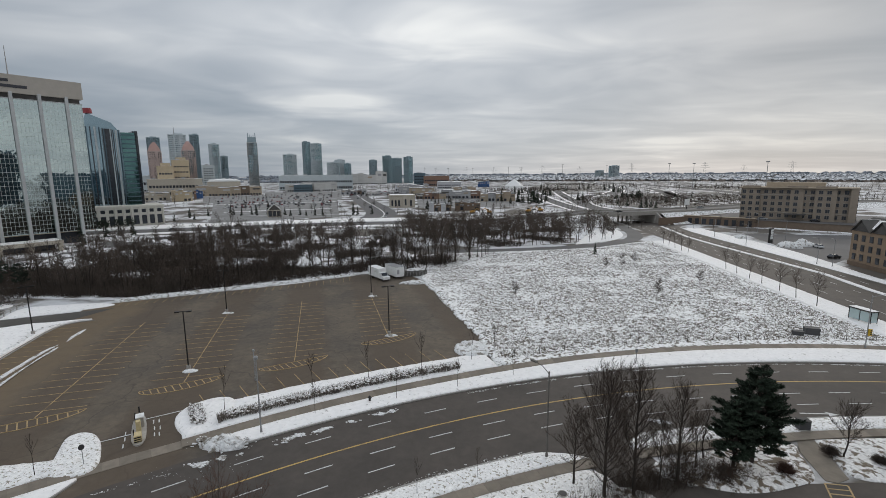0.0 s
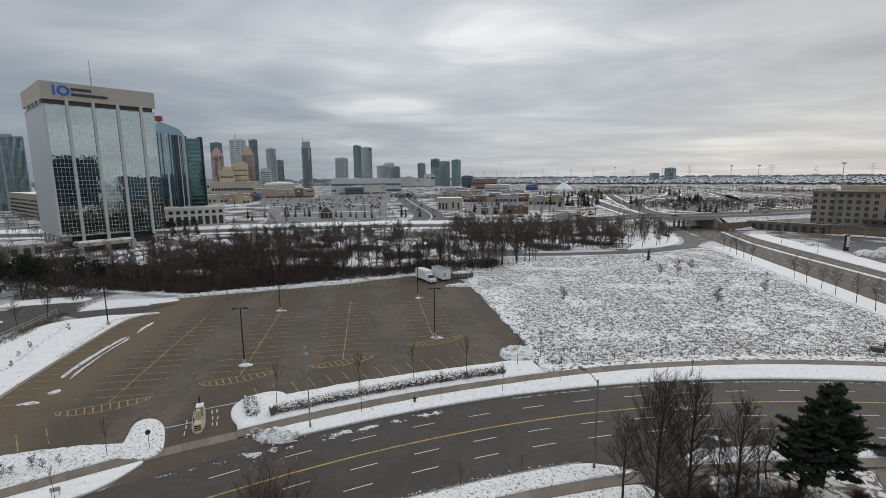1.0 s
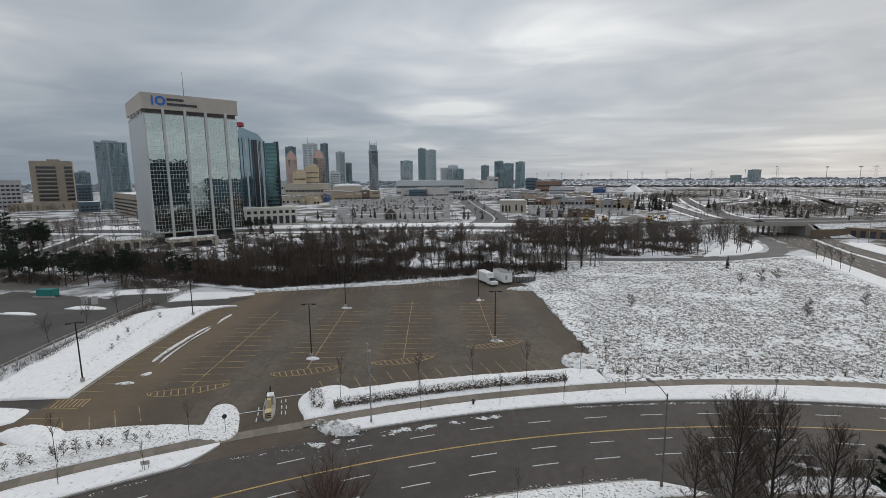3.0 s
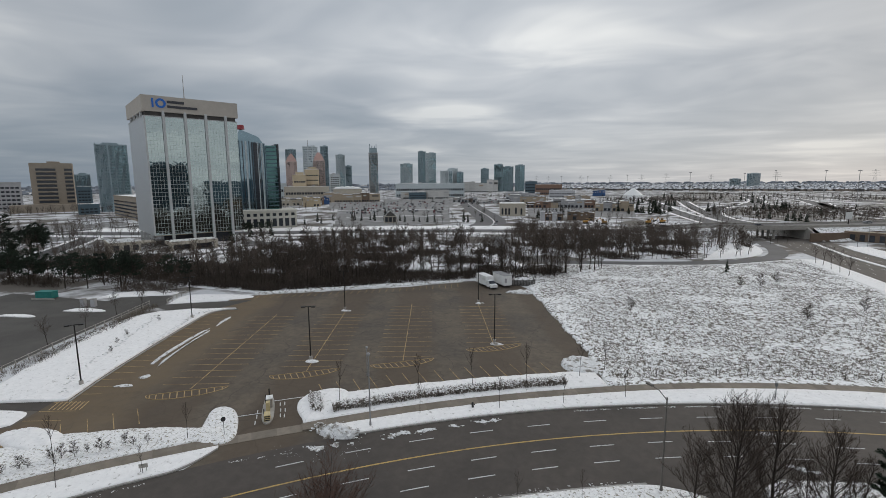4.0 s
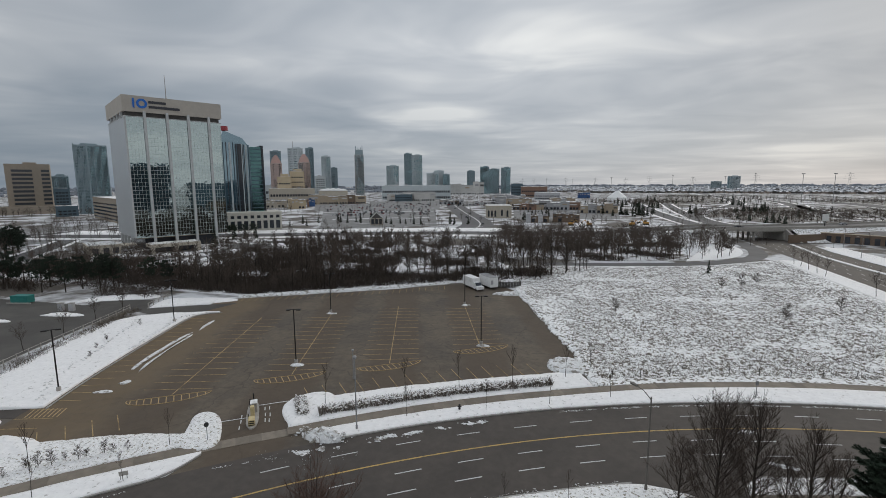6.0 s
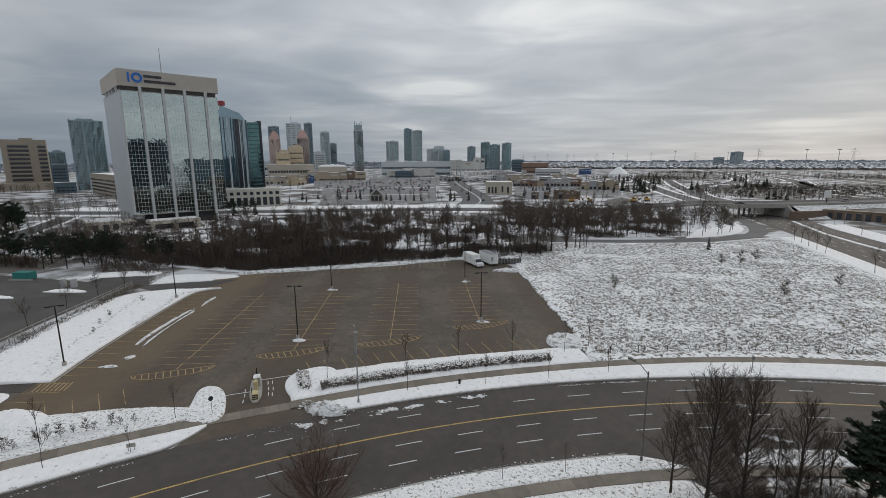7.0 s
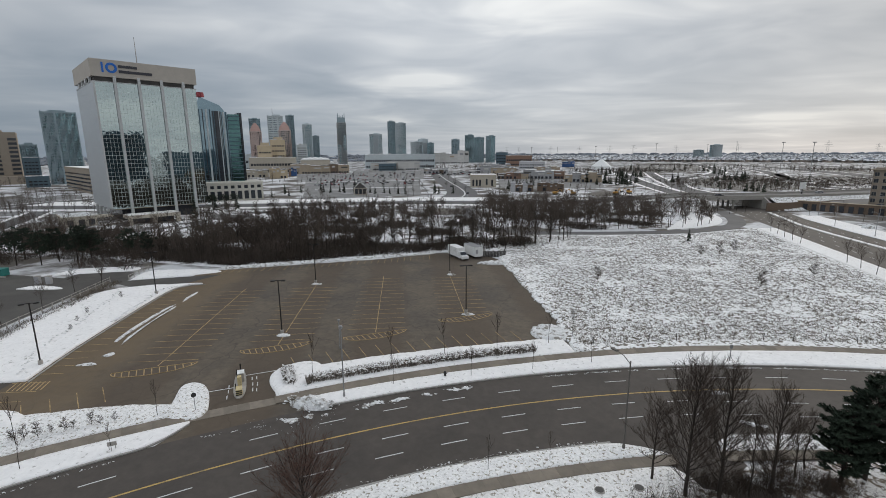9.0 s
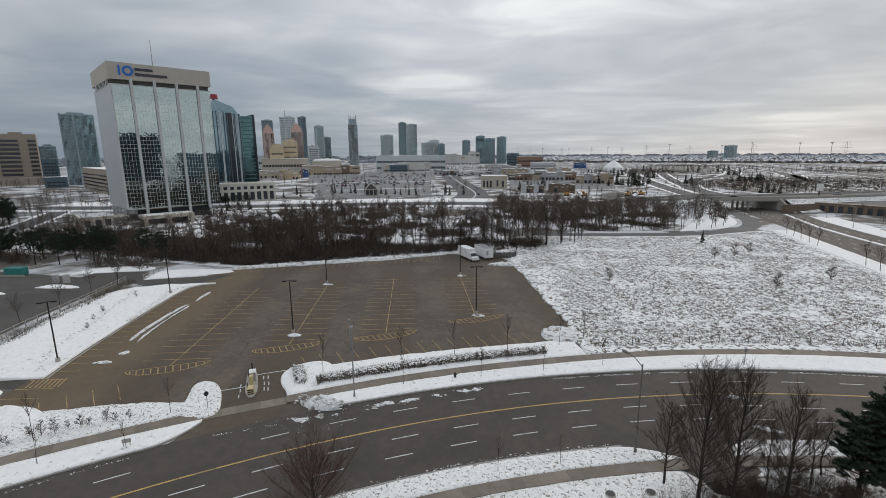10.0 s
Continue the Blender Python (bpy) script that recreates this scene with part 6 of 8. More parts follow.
# ---- trees ----
def branch_mesh(seed, height, spread, levels, kids, trunk_r, twig_r, lift=0.35, sides=3, first=0.25, reach=0.5, straight=1.0, rise=0.0, flat=9):
    """A bare tree: returns Builders of the trunk with main limbs, and of the finer twigs."""
    rng = random.Random(seed)
    trunk, twigs = Builder(), Builder()

    def grow(p, d, length, r, level):
        steps = 4 if level < (2 if flat > 3 else 1) else 2
        q, dd = p, d.copy()
        pts = [p]
        for s in range(steps):
            dd = (dd + Vector((rng.uniform(-1, 1), rng.uniform(-1, 1), rng.uniform(-0.3, 0.6))) * (0.05 + 0.09 * level) * straight + Vector((0, 0, rise if level else 0))).normalized()
            q2 = q + dd * (length / steps)
            r0, r1 = r * (1 - 0.8 * s / steps), r * (1 - 0.8 * (s + 1) / steps)
            if level >= flat:
                twigs.blade(q, q2, max(r0, twig_r) * 1.35, max(r1, twig_r * 0.7) * 1.35, rng)
            else:
                (trunk if level < 2 else twigs).tube(q, q2, max(r0, twig_r), max(r1, twig_r * 0.7), 6 if level == 0 else (4 if level == 1 else sides), False)
            q = q2
            pts.append(q)
        if level >= levels:
            return
        n = kids[level]
        for k in range(n):
            f = first + (1 - first) * (k + rng.random()) / n if level == 0 else 0.2 + 0.8 * (k + rng.random()) / n
            i = min(steps - 1, int(f * steps))
            b = pts[i].lerp(pts[i + 1], f * steps - i)
            w = rng.uniform(0, 2 * math.pi)
            side = Vector((math.cos(w), math.sin(w), 0))
            side = (side - dd * side.dot(dd)).normalized()
            nd = (dd * (lift + rng.uniform(0, 0.3)) * 1.5 + side * spread + Vector((0, 0, 0.35))).normalized()
            fall = (1.05 - 0.55 * f) if level == 0 else (1.0 - 0.4 * f)
            grow(b, nd, length * rng.uniform(0.85, 1.15) * (reach if level == 0 else 0.5) * fall, max(twig_r, r * (0.42 - 0.22 * f)), level + 1)
    grow(Vector((0, 0, -0.05)), Vector((rng.uniform(-.05, .05), rng.uniform(-.05, .05), 1)).normalized(), height, trunk_r, 0)
    return trunk, twigs


def tree_prototype(name, label, group, **k):
    tr, tw = branch_mesh(**k)
    t = thing(name, pose(0, 0, -500), label, "tree", group)
    part("trunk", tr, BARK, t)
    part("crown", tw, TWIG, t)
    return t


def plant(proto, x, y, z=0.0, scale=1.0, rot=0.0):
    c = copy_thing(proto, pose(x, y, z, 0, 0, rot))
    c.scale = (scale,) * 3
    return c


def retire(*protos):
    for p in protos:
        for o in list(p.children_recursive) + [p]:
            bpy.data.objects.remove(o)


# near bare trees by the driveway
NEAR_TWIG = material("dark_twig", (0.066, 0.050, 0.040), 0.95, var=0.3, scale=3, bump=0)


def oval_tree(seed, height, width, limbs, trunk_r, first=0.14, lean=0.0, twig_r=0.009, elev=(0.7, 1.15), steep=0.5):
    """A bare tree with a straight leader, rising limbs and fine twigs in an oval outline."""
    rng = random.Random(seed)
    trunk, twigs = Builder(), Builder()
    pts, p = [Vector((0, 0, -0.05))], Vector((0, 0, -0.05))
    n = 12
    for k in range(n):
        p = p + Vector((rng.gauss(lean, 0.05), rng.gauss(0, 0.05), height / n))
        r0, r1 = [trunk_r * (1 - (k + e) / n) ** 0.8 + 0.012 for e in (0, 1)]
        trunk.tube(pts[-1], p, r0, r1, 7, False)
        pts.append(p)

    def stem(o, d, length, r, segs, up, into, sides, wob):
        line, q, e = [o], o, d.copy()
        for k in range(segs):
            e = (e + Vector((rng.gauss(0, wob), rng.gauss(0, wob), up + rng.gauss(0, wob * 0.6)))).normalized()
            q2 = q + e * length / segs
            into.tube(q, q2, max(twig_r, r * (1 - 0.8 * k / segs)), max(twig_r * 0.75, r * (1 - 0.8 * (k + 1) / segs)), sides, False)
            q = q2
            line.append(q)
        return line, e

    def at(line, f):
        i = min(len(line) - 2, int(f * (len(line) - 1)))
        return line[i].lerp(line[i + 1], f * (len(line) - 1) - i)

    w = rng.uniform(0, 6.28)
    for k in range(limbs):
        f = first + (0.985 - first) * ((k + rng.random()) / limbs)
        w += 2.4 + rng.gauss(0, 0.25)
        g = (f - first) / (1 - first)
        reach = width / 2 * (min(1.0, 0.72 + 1.1 * g) * (1 - g) ** 0.75 + 0.05) * rng.uniform(0.75, 1.15)
        el = elev[0] + (elev[1] - elev[0]) * g + rng.gauss(0, 0.08)
        d = Vector((math.cos(w) * math.cos(el), math.sin(w) * math.cos(el), math.sin(el)))
        length = reach / max(0.35, math.cos(el + 0.25 * steep))
        limb, e = stem(at(pts, f), d, length, (0.046 - 0.026 * g) * trunk_r / 0.17 + 0.007, 6, 0.14 * steep, trunk, 4, 0.11)
        m = max(4, int(length / 0.21))
        for c in range(m):
            h = 0.18 + 0.82 * (c + rng.random()) / m
            turn = rng.choice((-1, 1)) * rng.uniform(0.5, 0.95)
            side = d.cross(Vector((0, 0, 1))).normalized() * turn + Vector((rng.gauss(0, 0.2), rng.gauss(0, 0.2), rng.uniform(-0.15, 0.75)))
            sub_l = (0.42 * length * (1 - h) + 0.45) * rng.uniform(0.6, 1.15)
            sub, e2 = stem(at(limb, h), (d * 0.8 + side).normalized(), sub_l, 0.011, 3, 0.08, twigs, 3, 0.14)
            for c2 in range(max(2, int(sub_l / 0.2))):
                o = at(sub, 0.15 + 0.85 * rng.random())
                stem(o, (e2 + Vector((rng.gauss(0, 0.6), rng.gauss(0, 0.6), rng.uniform(-0.1, 0.6)))).normalized(), rng.uniform(0.22, 0.6), twig_r, 1, 0.0, twigs, 3, 0.08)
    return trunk, twigs


def bare_tree(x, y, label, mat, group, **k):
    tr, tw = oval_tree(**k)
    t = thing("bare_tree", pose(x, y, 0.15), label, "tree", group)
    part("trunk", tr, BARK, t)
    part("crown", tw, mat, t)


BIG, DRIVE = "tall bare deciduous tree beside the driveway", "bare trees by the driveway"
for x, y, h, w, n, sd in ((15.5, 39.8, 12.6, 7.2, 60, 11), (18.4, 40.0, 12.2, 6.2, 54, 12), (23.4, 41.6, 10.0, 5.6, 42, 13)):
    bare_tree(x, y, BIG, NEAR_TWIG, DRIVE, seed=sd, height=h, width=w, limbs=n, trunk_r=0.17, first=0.12)
bare_tree(13.1, 41.8, "small round-crowned bare tree on the lawn", NEAR_TWIG, DRIVE, seed=21, height=7.4, width=5.0, limbs=34, trunk_r=0.11, first=0.22, elev=(0.7, 1.2), steep=0.3)
for x, y, h, w, sd in ((26.5, 43.9, 6.4, 2.2, 31), (28.2, 45.6, 6.0, 2.0, 32), (21.3, 40.9, 7.6, 3.2, 33), (43.6, 45.6, 5.6, 3.6, 34), (47.6, 41.6, 7.0, 5.4, 35)):
    bare_tree(x, y, "slim young bare tree in the snowy bed", NEAR_TWIG, DRIVE, seed=sd, height=h, width=w, limbs=24, trunk_r=0.08, first=0.3, elev=(0.75, 1.2))
# reddish bare tree just below the viewpoint
RED_TWIG = material("reddish_twig", (0.095, 0.055, 0.042), 0.95, var=0.3, scale=3, bump=0)
bare_tree(-16.6, 30.2, "reddish-brown bare tree crown below the viewpoint", RED_TWIG, "", seed=41, height=6.2, width=8.6, limbs=40, trunk_r=0.16, first=0.22, elev=(0.6, 1.05), steep=0.5)


def pine(seed, height, width, label, x, y, whorls=15, dens=1.5):
    """Loose pine: whorls of upswept limbs, each ending in bottle-brush shoots, with gaps between."""
    rng = random.Random(seed)
    t = thing("pine_tree", pose(x, y, 0.15), label, "tree", "conifers")
    tk, lf = Builder(), Builder()
    tk.tube((0, 0, -0.1), (0.12, 0, height * 0.5), 0.2, 0.12, 8, False).tube((0.12, 0, height * 0.5), (0, 0, height * 0.97), 0.12, 0.02, 8, False)

    def brush(p, q):
        """Needles set all round one shoot."""
        ax = (q - p).normalized()
        for _ in range(int(dens * (8 + 30 * (q - p).length))):
            b = p.lerp(q, rng.random() ** 0.8)
            out = ax.cross(Vector((rng.gauss(0, 1), rng.gauss(0, 1), rng.gauss(0, 1)))).normalized()
            nd = (ax * rng.uniform(0.5, 1.0) + out * 0.85).normalized() * rng.uniform(0.16, 0.28)
            sd = nd.cross(ax).normalized() * 0.038
            n = len(lf.v)
            lf.v += [tuple(b - sd), tuple(b + sd), tuple(b + nd)]
            lf.f.append((n, n + 1, n + 2))

    for k in range(whorls):
        f = 0.16 + 0.8 * k / whorls
        arms = rng.choice((4, 5, 5, 6))
        w0 = rng.uniform(0, 6.28)
        for a in range(arms):
            w = w0 + 6.283 * a / arms + rng.gauss(0, 0.22)
            prof = min(1.0, 0.62 + 1.4 * (f - 0.16)) * min(1.0, (1.06 - f) * 1.45)
            reach = width / 2 * prof * rng.uniform(0.62, 1.18)
            p = Vector((0, 0, height * f + rng.gauss(0, 0.12)))
            d = Vector((math.cos(w), math.sin(w), 0.12 + 0.5 * f + rng.gauss(0, 0.1))).normalized()
            tip = p + d * reach + Vector((0, 0, 0.12 * reach))
            tk.tube(p, tip, 0.05 * (1.1 - f) + 0.012, 0.012, 4, False)
            side = d.cross(Vector((0, 0, 1))).normalized()
            m = max(2, int(reach / 0.26))
            for c in range(m):
                g = 0.3 + 0.7 * (c + rng.random()) / m
                b = p.lerp(tip, g)
                for sg_ in (-1, 1):
                    l = (0.34 * reach * (1.12 - g) + 0.26) * rng.uniform(0.6, 1.1)
                    e = b + (d * 0.75 + side * sg_ * rng.uniform(0.4, 0.9) + Vector((0, 0, rng.uniform(0.05, 0.5)))).normalized() * l
                    tk.tube(b, e, 0.014, 0.008, 3, False)
                    brush(b.lerp(e, 0.15), e + (e - b).normalized() * 0.12)
                    if l > 0.5:
                        e2 = b.lerp(e, 0.55) + (d * 0.6 - side * sg_ * 0.25 + Vector((0, 0, 0.5))).normalized() * 0.4
                        brush(b.lerp(e, 0.55), e2)
            brush(p.lerp(tip, 0.8), tip + d * 0.2 + Vector((0, 0, 0.12)))
    brush(Vector((0, 0, height * 0.9)), Vector((0, 0, height)))
    part("trunk", tk, BARK, t)
    part("crown", lf, NEEDLE, t)
    return t


pine(51, 10.9, 7.8, "dark green bushy pine in a snowy bed", 32.9, 44.7, 22)
pine(53, 8.0, 5.6, "lower dark green pine beside the taller one", 30.4, 43.9, 16)
pine(52, 9.0, 6.5, "dark green pine beside the path", 55.5, 46.0, 14)


def conifer_mesh(seed, h, w, tiers=11):
    rng = random.Random(seed)
    tk, lf = Builder(), Builder()
    tk.tube((0, 0, 0), (0, 0, h * 0.9), h * 0.018, 0.02, 5, False)
    for k in range(tiers * 9):
        f = 0.06 + 0.94 * (k / (tiers * 9))
        z = h * f
        r = w / 2 * (1 - f) ** 0.85 * rng.uniform(0.6, 1.15) + 0.08
        a = rng.uniform(0, 2 * math.pi)
        d = Vector((math.cos(a), math.sin(a), -0.18))
        sd = Vector((-math.sin(a), math.cos(a), 0)) * (0.16 * r + 0.12)
        p = Vector((0, 0, z + 0.1))
        n = len(lf.v)
        lf.v += [tuple(p), tuple(p + d * r * 0.6 + sd), tuple(p + d * r), tuple(p + d * r * 0.6 - sd), tuple(p + d * r * 0.55 + Vector((0, 0, -0.2 * r - 0.1)))]
        lf.f += [(n, n + 1, n + 2), (n, n + 2, n + 3), (n, n + 4, n + 1), (n, n + 3, n + 4), (n + 1, n + 4, n + 2), (n + 2, n + 4, n + 3)]
    return tk, lf


firs = []
for i in range(3):
    tk, lf = conifer_mesh(60 + i, 1.0 * (6, 8, 7)[i], (3.0, 3.4, 4.6)[i])
    p = thing("fir_tree", pose(0, 0, -500), "dark green conifer in snow", "tree", "conifers")
    part("trunk", tk, BARK, p)
    part("crown", lf, NEEDLE, p)
    firs.append(p)
rng = random.Random(8)
plant(firs[0], 58.0, 171.0, 0.2, 0.75)
for x, y, s in ((-185, 309, 1.1), (-180, 333, 1.2), (-173, 345, 0.9), (-178, 310, 0.7), (-164, 363, 1.1), (-150, 350, 1.0), (-139, 350, 1.3), (-130, 351, 1.3), (-126, 345, 0.9), (-111, 343, 1.0), (-100, 345, 0.8), (-93.6, 346, 1.1),
                (-88, 346, 1.0), (-65.6, 350, 1.5), (-62, 347, 1.2), (-52, 352, 1.0), (-157, 352, 1.0), (-145, 356, 0.9), (-118, 352, 1.0), (-106, 350, 0.8), (-170, 320, 0.9), (-192, 318, 1.0)):
    plant(rng.choice(firs[:2]), x, y, 0, s * rng.uniform(0.9, 1.1), rng.uniform(0, 360))


def broad_pine(seed, h, w):
    """Umbrella-like pine: bare lower trunk, limbs, tufted rounded crown."""
    rng = random.Random(seed)
    tk, lf = Builder(), Builder()
    tk.tube((0, 0, 0), (0.2, 0.1, h * 0.92), 0.16, 0.05, 6, False)
    for k in range(34):
        f = 0.36 + 0.62 * (k + rng.random()) / 34
        reach = w / 2 * max(0.05, 1 - ((f - 0.56) / 0.5) ** 2) ** 0.6 * rng.uniform(0.45, 1.15) if f < 1.05 else 0.3
        a = rng.uniform(0, 2 * math.pi)
        p = Vector((0, 0, h * f * 0.93))
        d = Vector((math.cos(a), math.sin(a), rng.uniform(0.1, 0.45)))
        tk.tube(p, p + d * reach, 0.05, 0.02, 3, False)
        for c in range(int(7 + 7 * reach)):
            b = p + d * reach * (0.35 + 0.75 * rng.random() ** 0.6) + Vector((rng.gauss(0, 0.22), rng.gauss(0, 0.22), rng.gauss(0.05, 0.16)))
            for _ in range(4):
                nd = Vector((rng.gauss(0, 0.7), rng.gauss(0, 0.7), rng.uniform(0.0, 1.0))).normalized() * rng.uniform(0.25, 0.5)
                sd = nd.cross(Vector((rng.gauss(0, 1), rng.gauss(0, 1), rng.gauss(0, 1)))).normalized() * 0.09
                n = len(lf.v)
                lf.v += [tuple(b - sd), tuple(b + sd), tuple(b + nd)]
                lf.f.append((n, n + 1, n + 2))
    p = thing("pine_tree", pose(0, 0, -500), "dark green pine with a bare lower trunk", "tree", "pines by the office road")
    part("trunk", tk, BARK, p)
    part("crown", lf, NEEDLE, p)
    return p


broads = [broad_pine(70, 8.5, 5.6), broad_pine(71, 9.5, 5.0), broad_pine(72, 7.2, 6.0)]
for x, y, s in ((-167.8, 109.6, 1.0), (-162.4, 112.4, 1.1), (-141.6, 106.3, 1.0), (-134.8, 107.7, 0.9), (-134.0, 112.3, 1.05), (-124.8, 109.8, 1.0), (-123.1, 112.7, 1.1), (-117.3, 119.9, 0.95), (-110.0, 118.9, 0.85), (-250.3, 161.8, 1.5), (-218.2, 151.3, 1.6),
                (-241.6, 172.9, 1.3), (-153.5, 110.5, 1.1), (-147, 113, 1.2), (-158, 108, 1.1), (-172, 112, 1.2), (-212, 150, 1.4), (-234, 168, 1.3), (-205, 135, 1.4), (-196, 128, 1.3), (-180, 117, 1.2), (-130, 116, 1.0), (-139, 116, 1.0), (-227, 158, 1.4)):
    plant(rng.choice(broads), x, y, 0, s * rng.uniform(1.0, 1.3), rng.uniform(0, 360))
for x, y in ((-185.7, 254.4), (-182.5, 262), (-179.5, 268), (-188, 258)):
    plant(broads[2], x, y, -0.8, 1.0, rng.uniform(0, 360))
plant(firs[1], -155.5, 199.2, 0, 1.5)
plant(firs[0], -176.0, 150, 0, 1.0)
for x, y in ((-168, 232), (-164, 236), (-160, 240)):
    plant(firs[2], x, y, 0, 1.0, rng.uniform(0, 360))
for i in range(26):
    az, d = rng.uniform(-13.5, -7), rng.uniform(480, 700)
    plant(rng.choice(firs[:2]), *polar(az, d), 0, rng.uniform(0.9, 1.5), rng.uniform(0, 360))
for i in range(18):
    az, d = rng.uniform(-30, -12), rng.uniform(560, 1000)
    plant(rng.choice(firs[1:]), *polar(az, d), 0, rng.uniform(0.8, 1.5), rng.uniform(0, 360))
for az, d in ((1.6, 402), (0.6, 402), (-0.6, 404), (-23.5, 430), (-24.5, 440), (-25, 425), (-24, 436), (-22, 445), (-26, 520), (-21, 470)):
    plant(firs[2], *polar(az, d), 0, rng.uniform(0.9, 1.3), rng.uniform(0, 360))

# thicket of bare trees
protos = []
for i in range(7):
    protos.append(tree_prototype("bare_tree", "grey-brown bare tree of the thicket", "thicket", seed=100 + i, height=(8.6, 10.2, 7.4, 9.6, 9, 6.4, 8)[i], spread=(1.0, 0.75, 1.1, 0.8, 0.9, 1.1, 1.0)[i], levels=3, kids=(15, 7, 6), trunk_r=0.15, twig_r=0.018, lift=0.4, first=0.24, reach=0.5, straight=1.3, flat=3))
rng = random.Random(77)


def in_thicket(x, y):
    """Between the car park's back and the slip road."""
    back = np.interp(x, [-200, -110, -80, -28, -8, 8, 22, 30], [128, 118, 115, 142, 147, 154, 163, 178])
    top = np.interp(x, [-200, -110, -30, -12, 5, 40, 80], [235, 235, 222, 186, 177, 176, 178])
    return back < y < top


def beyond_ramp(x, y):
    return 190 < y < 268 and y > np.interp(x, [-20, 5, 31, 62, 85, 95], [215, 192, 192, 199, 214, 262]) and not (x > 62 and y < 235)


spots = []
while len(spots) < 960:
    if rng.random() < 0.58:
        x, y = rng.uniform(-190, 24), 112 + 118 * rng.random() ** 1.35
        ok = in_thicket(x, y) and not (-215 < x < -135 and y > 160) and (x > -106 or rng.random() < 0.4) and (x < -70 or y < 165 or rng.random() < 0.5)
    else:
        x, y = rng.uniform(-20, 92), rng.uniform(190, 268)
        ok = beyond_ramp(x, y)
    if ok:
        spots.append((x, y))
spots.sort(key=lambda p: math.hypot(*p))
for x, y in spots[:285]:
    plant(rng.choice(protos), x, y, 0, rng.uniform(0.55, 1.15), rng.uniform(0, 360))


def join_trees(name, places, label, seed, kids=(11, 5, 3), h=8.0, sc=(0.7, 1.1), mat=None):
    """Trees too far back to tell apart, in one mesh."""
    shapes = []
    for k in range(5):
        tr, tw = branch_mesh(seed + k, h, (1.0, 0.75, 1.1, 0.9, 0.8)[k], 3 if len(kids) > 2 else 2, kids, 0.15, 0.026, 0.4, first=0.22, reach=0.5, straight=1.3, flat=2)
        shapes.append((np.array(tr.v + tw.v), np.array(tr.f + [tuple(i + len(tr.v) for i in q) for q in tw.f])))
    rng = random.Random(seed)
    vs_, fs_, n = [], [], 0
    for x, y in places:
        v, f = rng.choice(shapes)
        a, s = rng.uniform(0, 6.28), rng.uniform(*sc)
        c, d = math.cos(a) * s, math.sin(a) * s
        vs_.append(np.c_[v[:, 0] * c - v[:, 1] * d + x, v[:, 0] * d + v[:, 1] * c + y, v[:, 2] * s])
        fs_.append(f + n)
        n += len(v)
    v, f = np.vstack(vs_), np.vstack(fs_)
    me = bpy.data.meshes.new(name)
    me.vertices.add(len(v))
    me.vertices.foreach_set("co", v.ravel().astype(np.float32))
    me.loops.add(f.size)
    me.loops.foreach_set("vertex_index", f.ravel().astype(np.int32))
    me.polygons.add(len(f))
    me.polygons.foreach_set("loop_start", np.arange(0, f.size, 4, dtype=np.int32))
    me.polygons.foreach_set("loop_total", np.full(len(f), 4, dtype=np.int32))
    me.update(calc_edges=True)
    me.materials.append(mat or TWIG)
    return stuff(name, me, None, label, "trees")


join_trees("far_thicket", spots[285:], "bare trees deep in the thicket", 300, (12, 5, 3), 8.6, (0.5, 1.1))
far = []
while len(far) < 520:                    # scattered bare trees across the middle distance
    az, d = rng.uniform(-34, 58), 270 + 700 * rng.random() ** 1.4
    x, y = polar(az, d)
    if (-12 < az < 26.5 and d < 330) or (-36 < az < -24 and d < 420) or (12 < az < 26 and 330 < d < 560) or (az > 31 and d < 300) or (7 < az < 11.5 and d < 900) or (26 < az < 38.5 and d < 380):
        continue
    if noise.noise((x * 0.012, y * 0.012, 3)) < -0.1:
        continue
    far.append((x, y))
join_trees("distant_trees", far, "scattered bare trees in the middle distance", 320, (9, 5), 7.5, (0.5, 1.1))
belt = []
for az0, az1, d0, n in ((-46, -11, 870, 200), (-46, -16, 1010, 180), (-48, -3, 1500, 260), (-48, -3, 1720, 260), (-30, -17, 470, 120), (-14, -6, 720, 90), (-46, -33, 620, 80), (2, 12, 900, 100), (46, 62, 650, 120)):
    for i in range(n):
        belt.append(polar(rng.uniform(az0, az1), d0 + rng.gauss(0, 18)))
join_trees("tree_belt", belt, "dark rows of bare trees along distant roads", 360, (12, 5), 7, (0.6, 1.2))
left = []
while len(left) < 190:
    x, y = polar(rng.uniform(40, 62), 150 + 270 * rng.random() ** 1.4)
    if not (x > -200 and y < 130) and not (-240 < x < -150 and 165 < y < 270):
        left.append((x, y))
join_trees("bare_grove", left, "bare trees round the office grounds", 340, (12, 6), 8, (0.7, 1.1))
for x, y, sc_ in ((0, 153.5, 1.5), (-4, 160, 1.35), (5, 158, 1.4), (-9, 151, 1.25), (10, 162, 1.25), (-16, 150, 1.3), (-23, 147, 1.2), (15, 166, 1.2), (-1, 166, 1.4), (-40, 140, 1.25), (-58, 130, 1.2), (-30, 155, 1.4)):
    plant(rng.choice((protos[1], protos[3], protos[4])), x, y, 0, sc_, rng.uniform(0, 360))
for x, y in ((73, 207), (76, 211), (80, 214), (84, 222), (66, 203), (70, 212)):
    plant(protos[2], x, y, 0, 0.9, rng.uniform(0, 360))
grove = []
while len(grove) < 150:
    x, y = rng.uniform(-150, -40), rng.uniform(185, 262)
    if y < 0.30 * x + 275 and not (x < -120 and y > 196 + 0.9 * (x + 150)):
        grove.append((x, y))
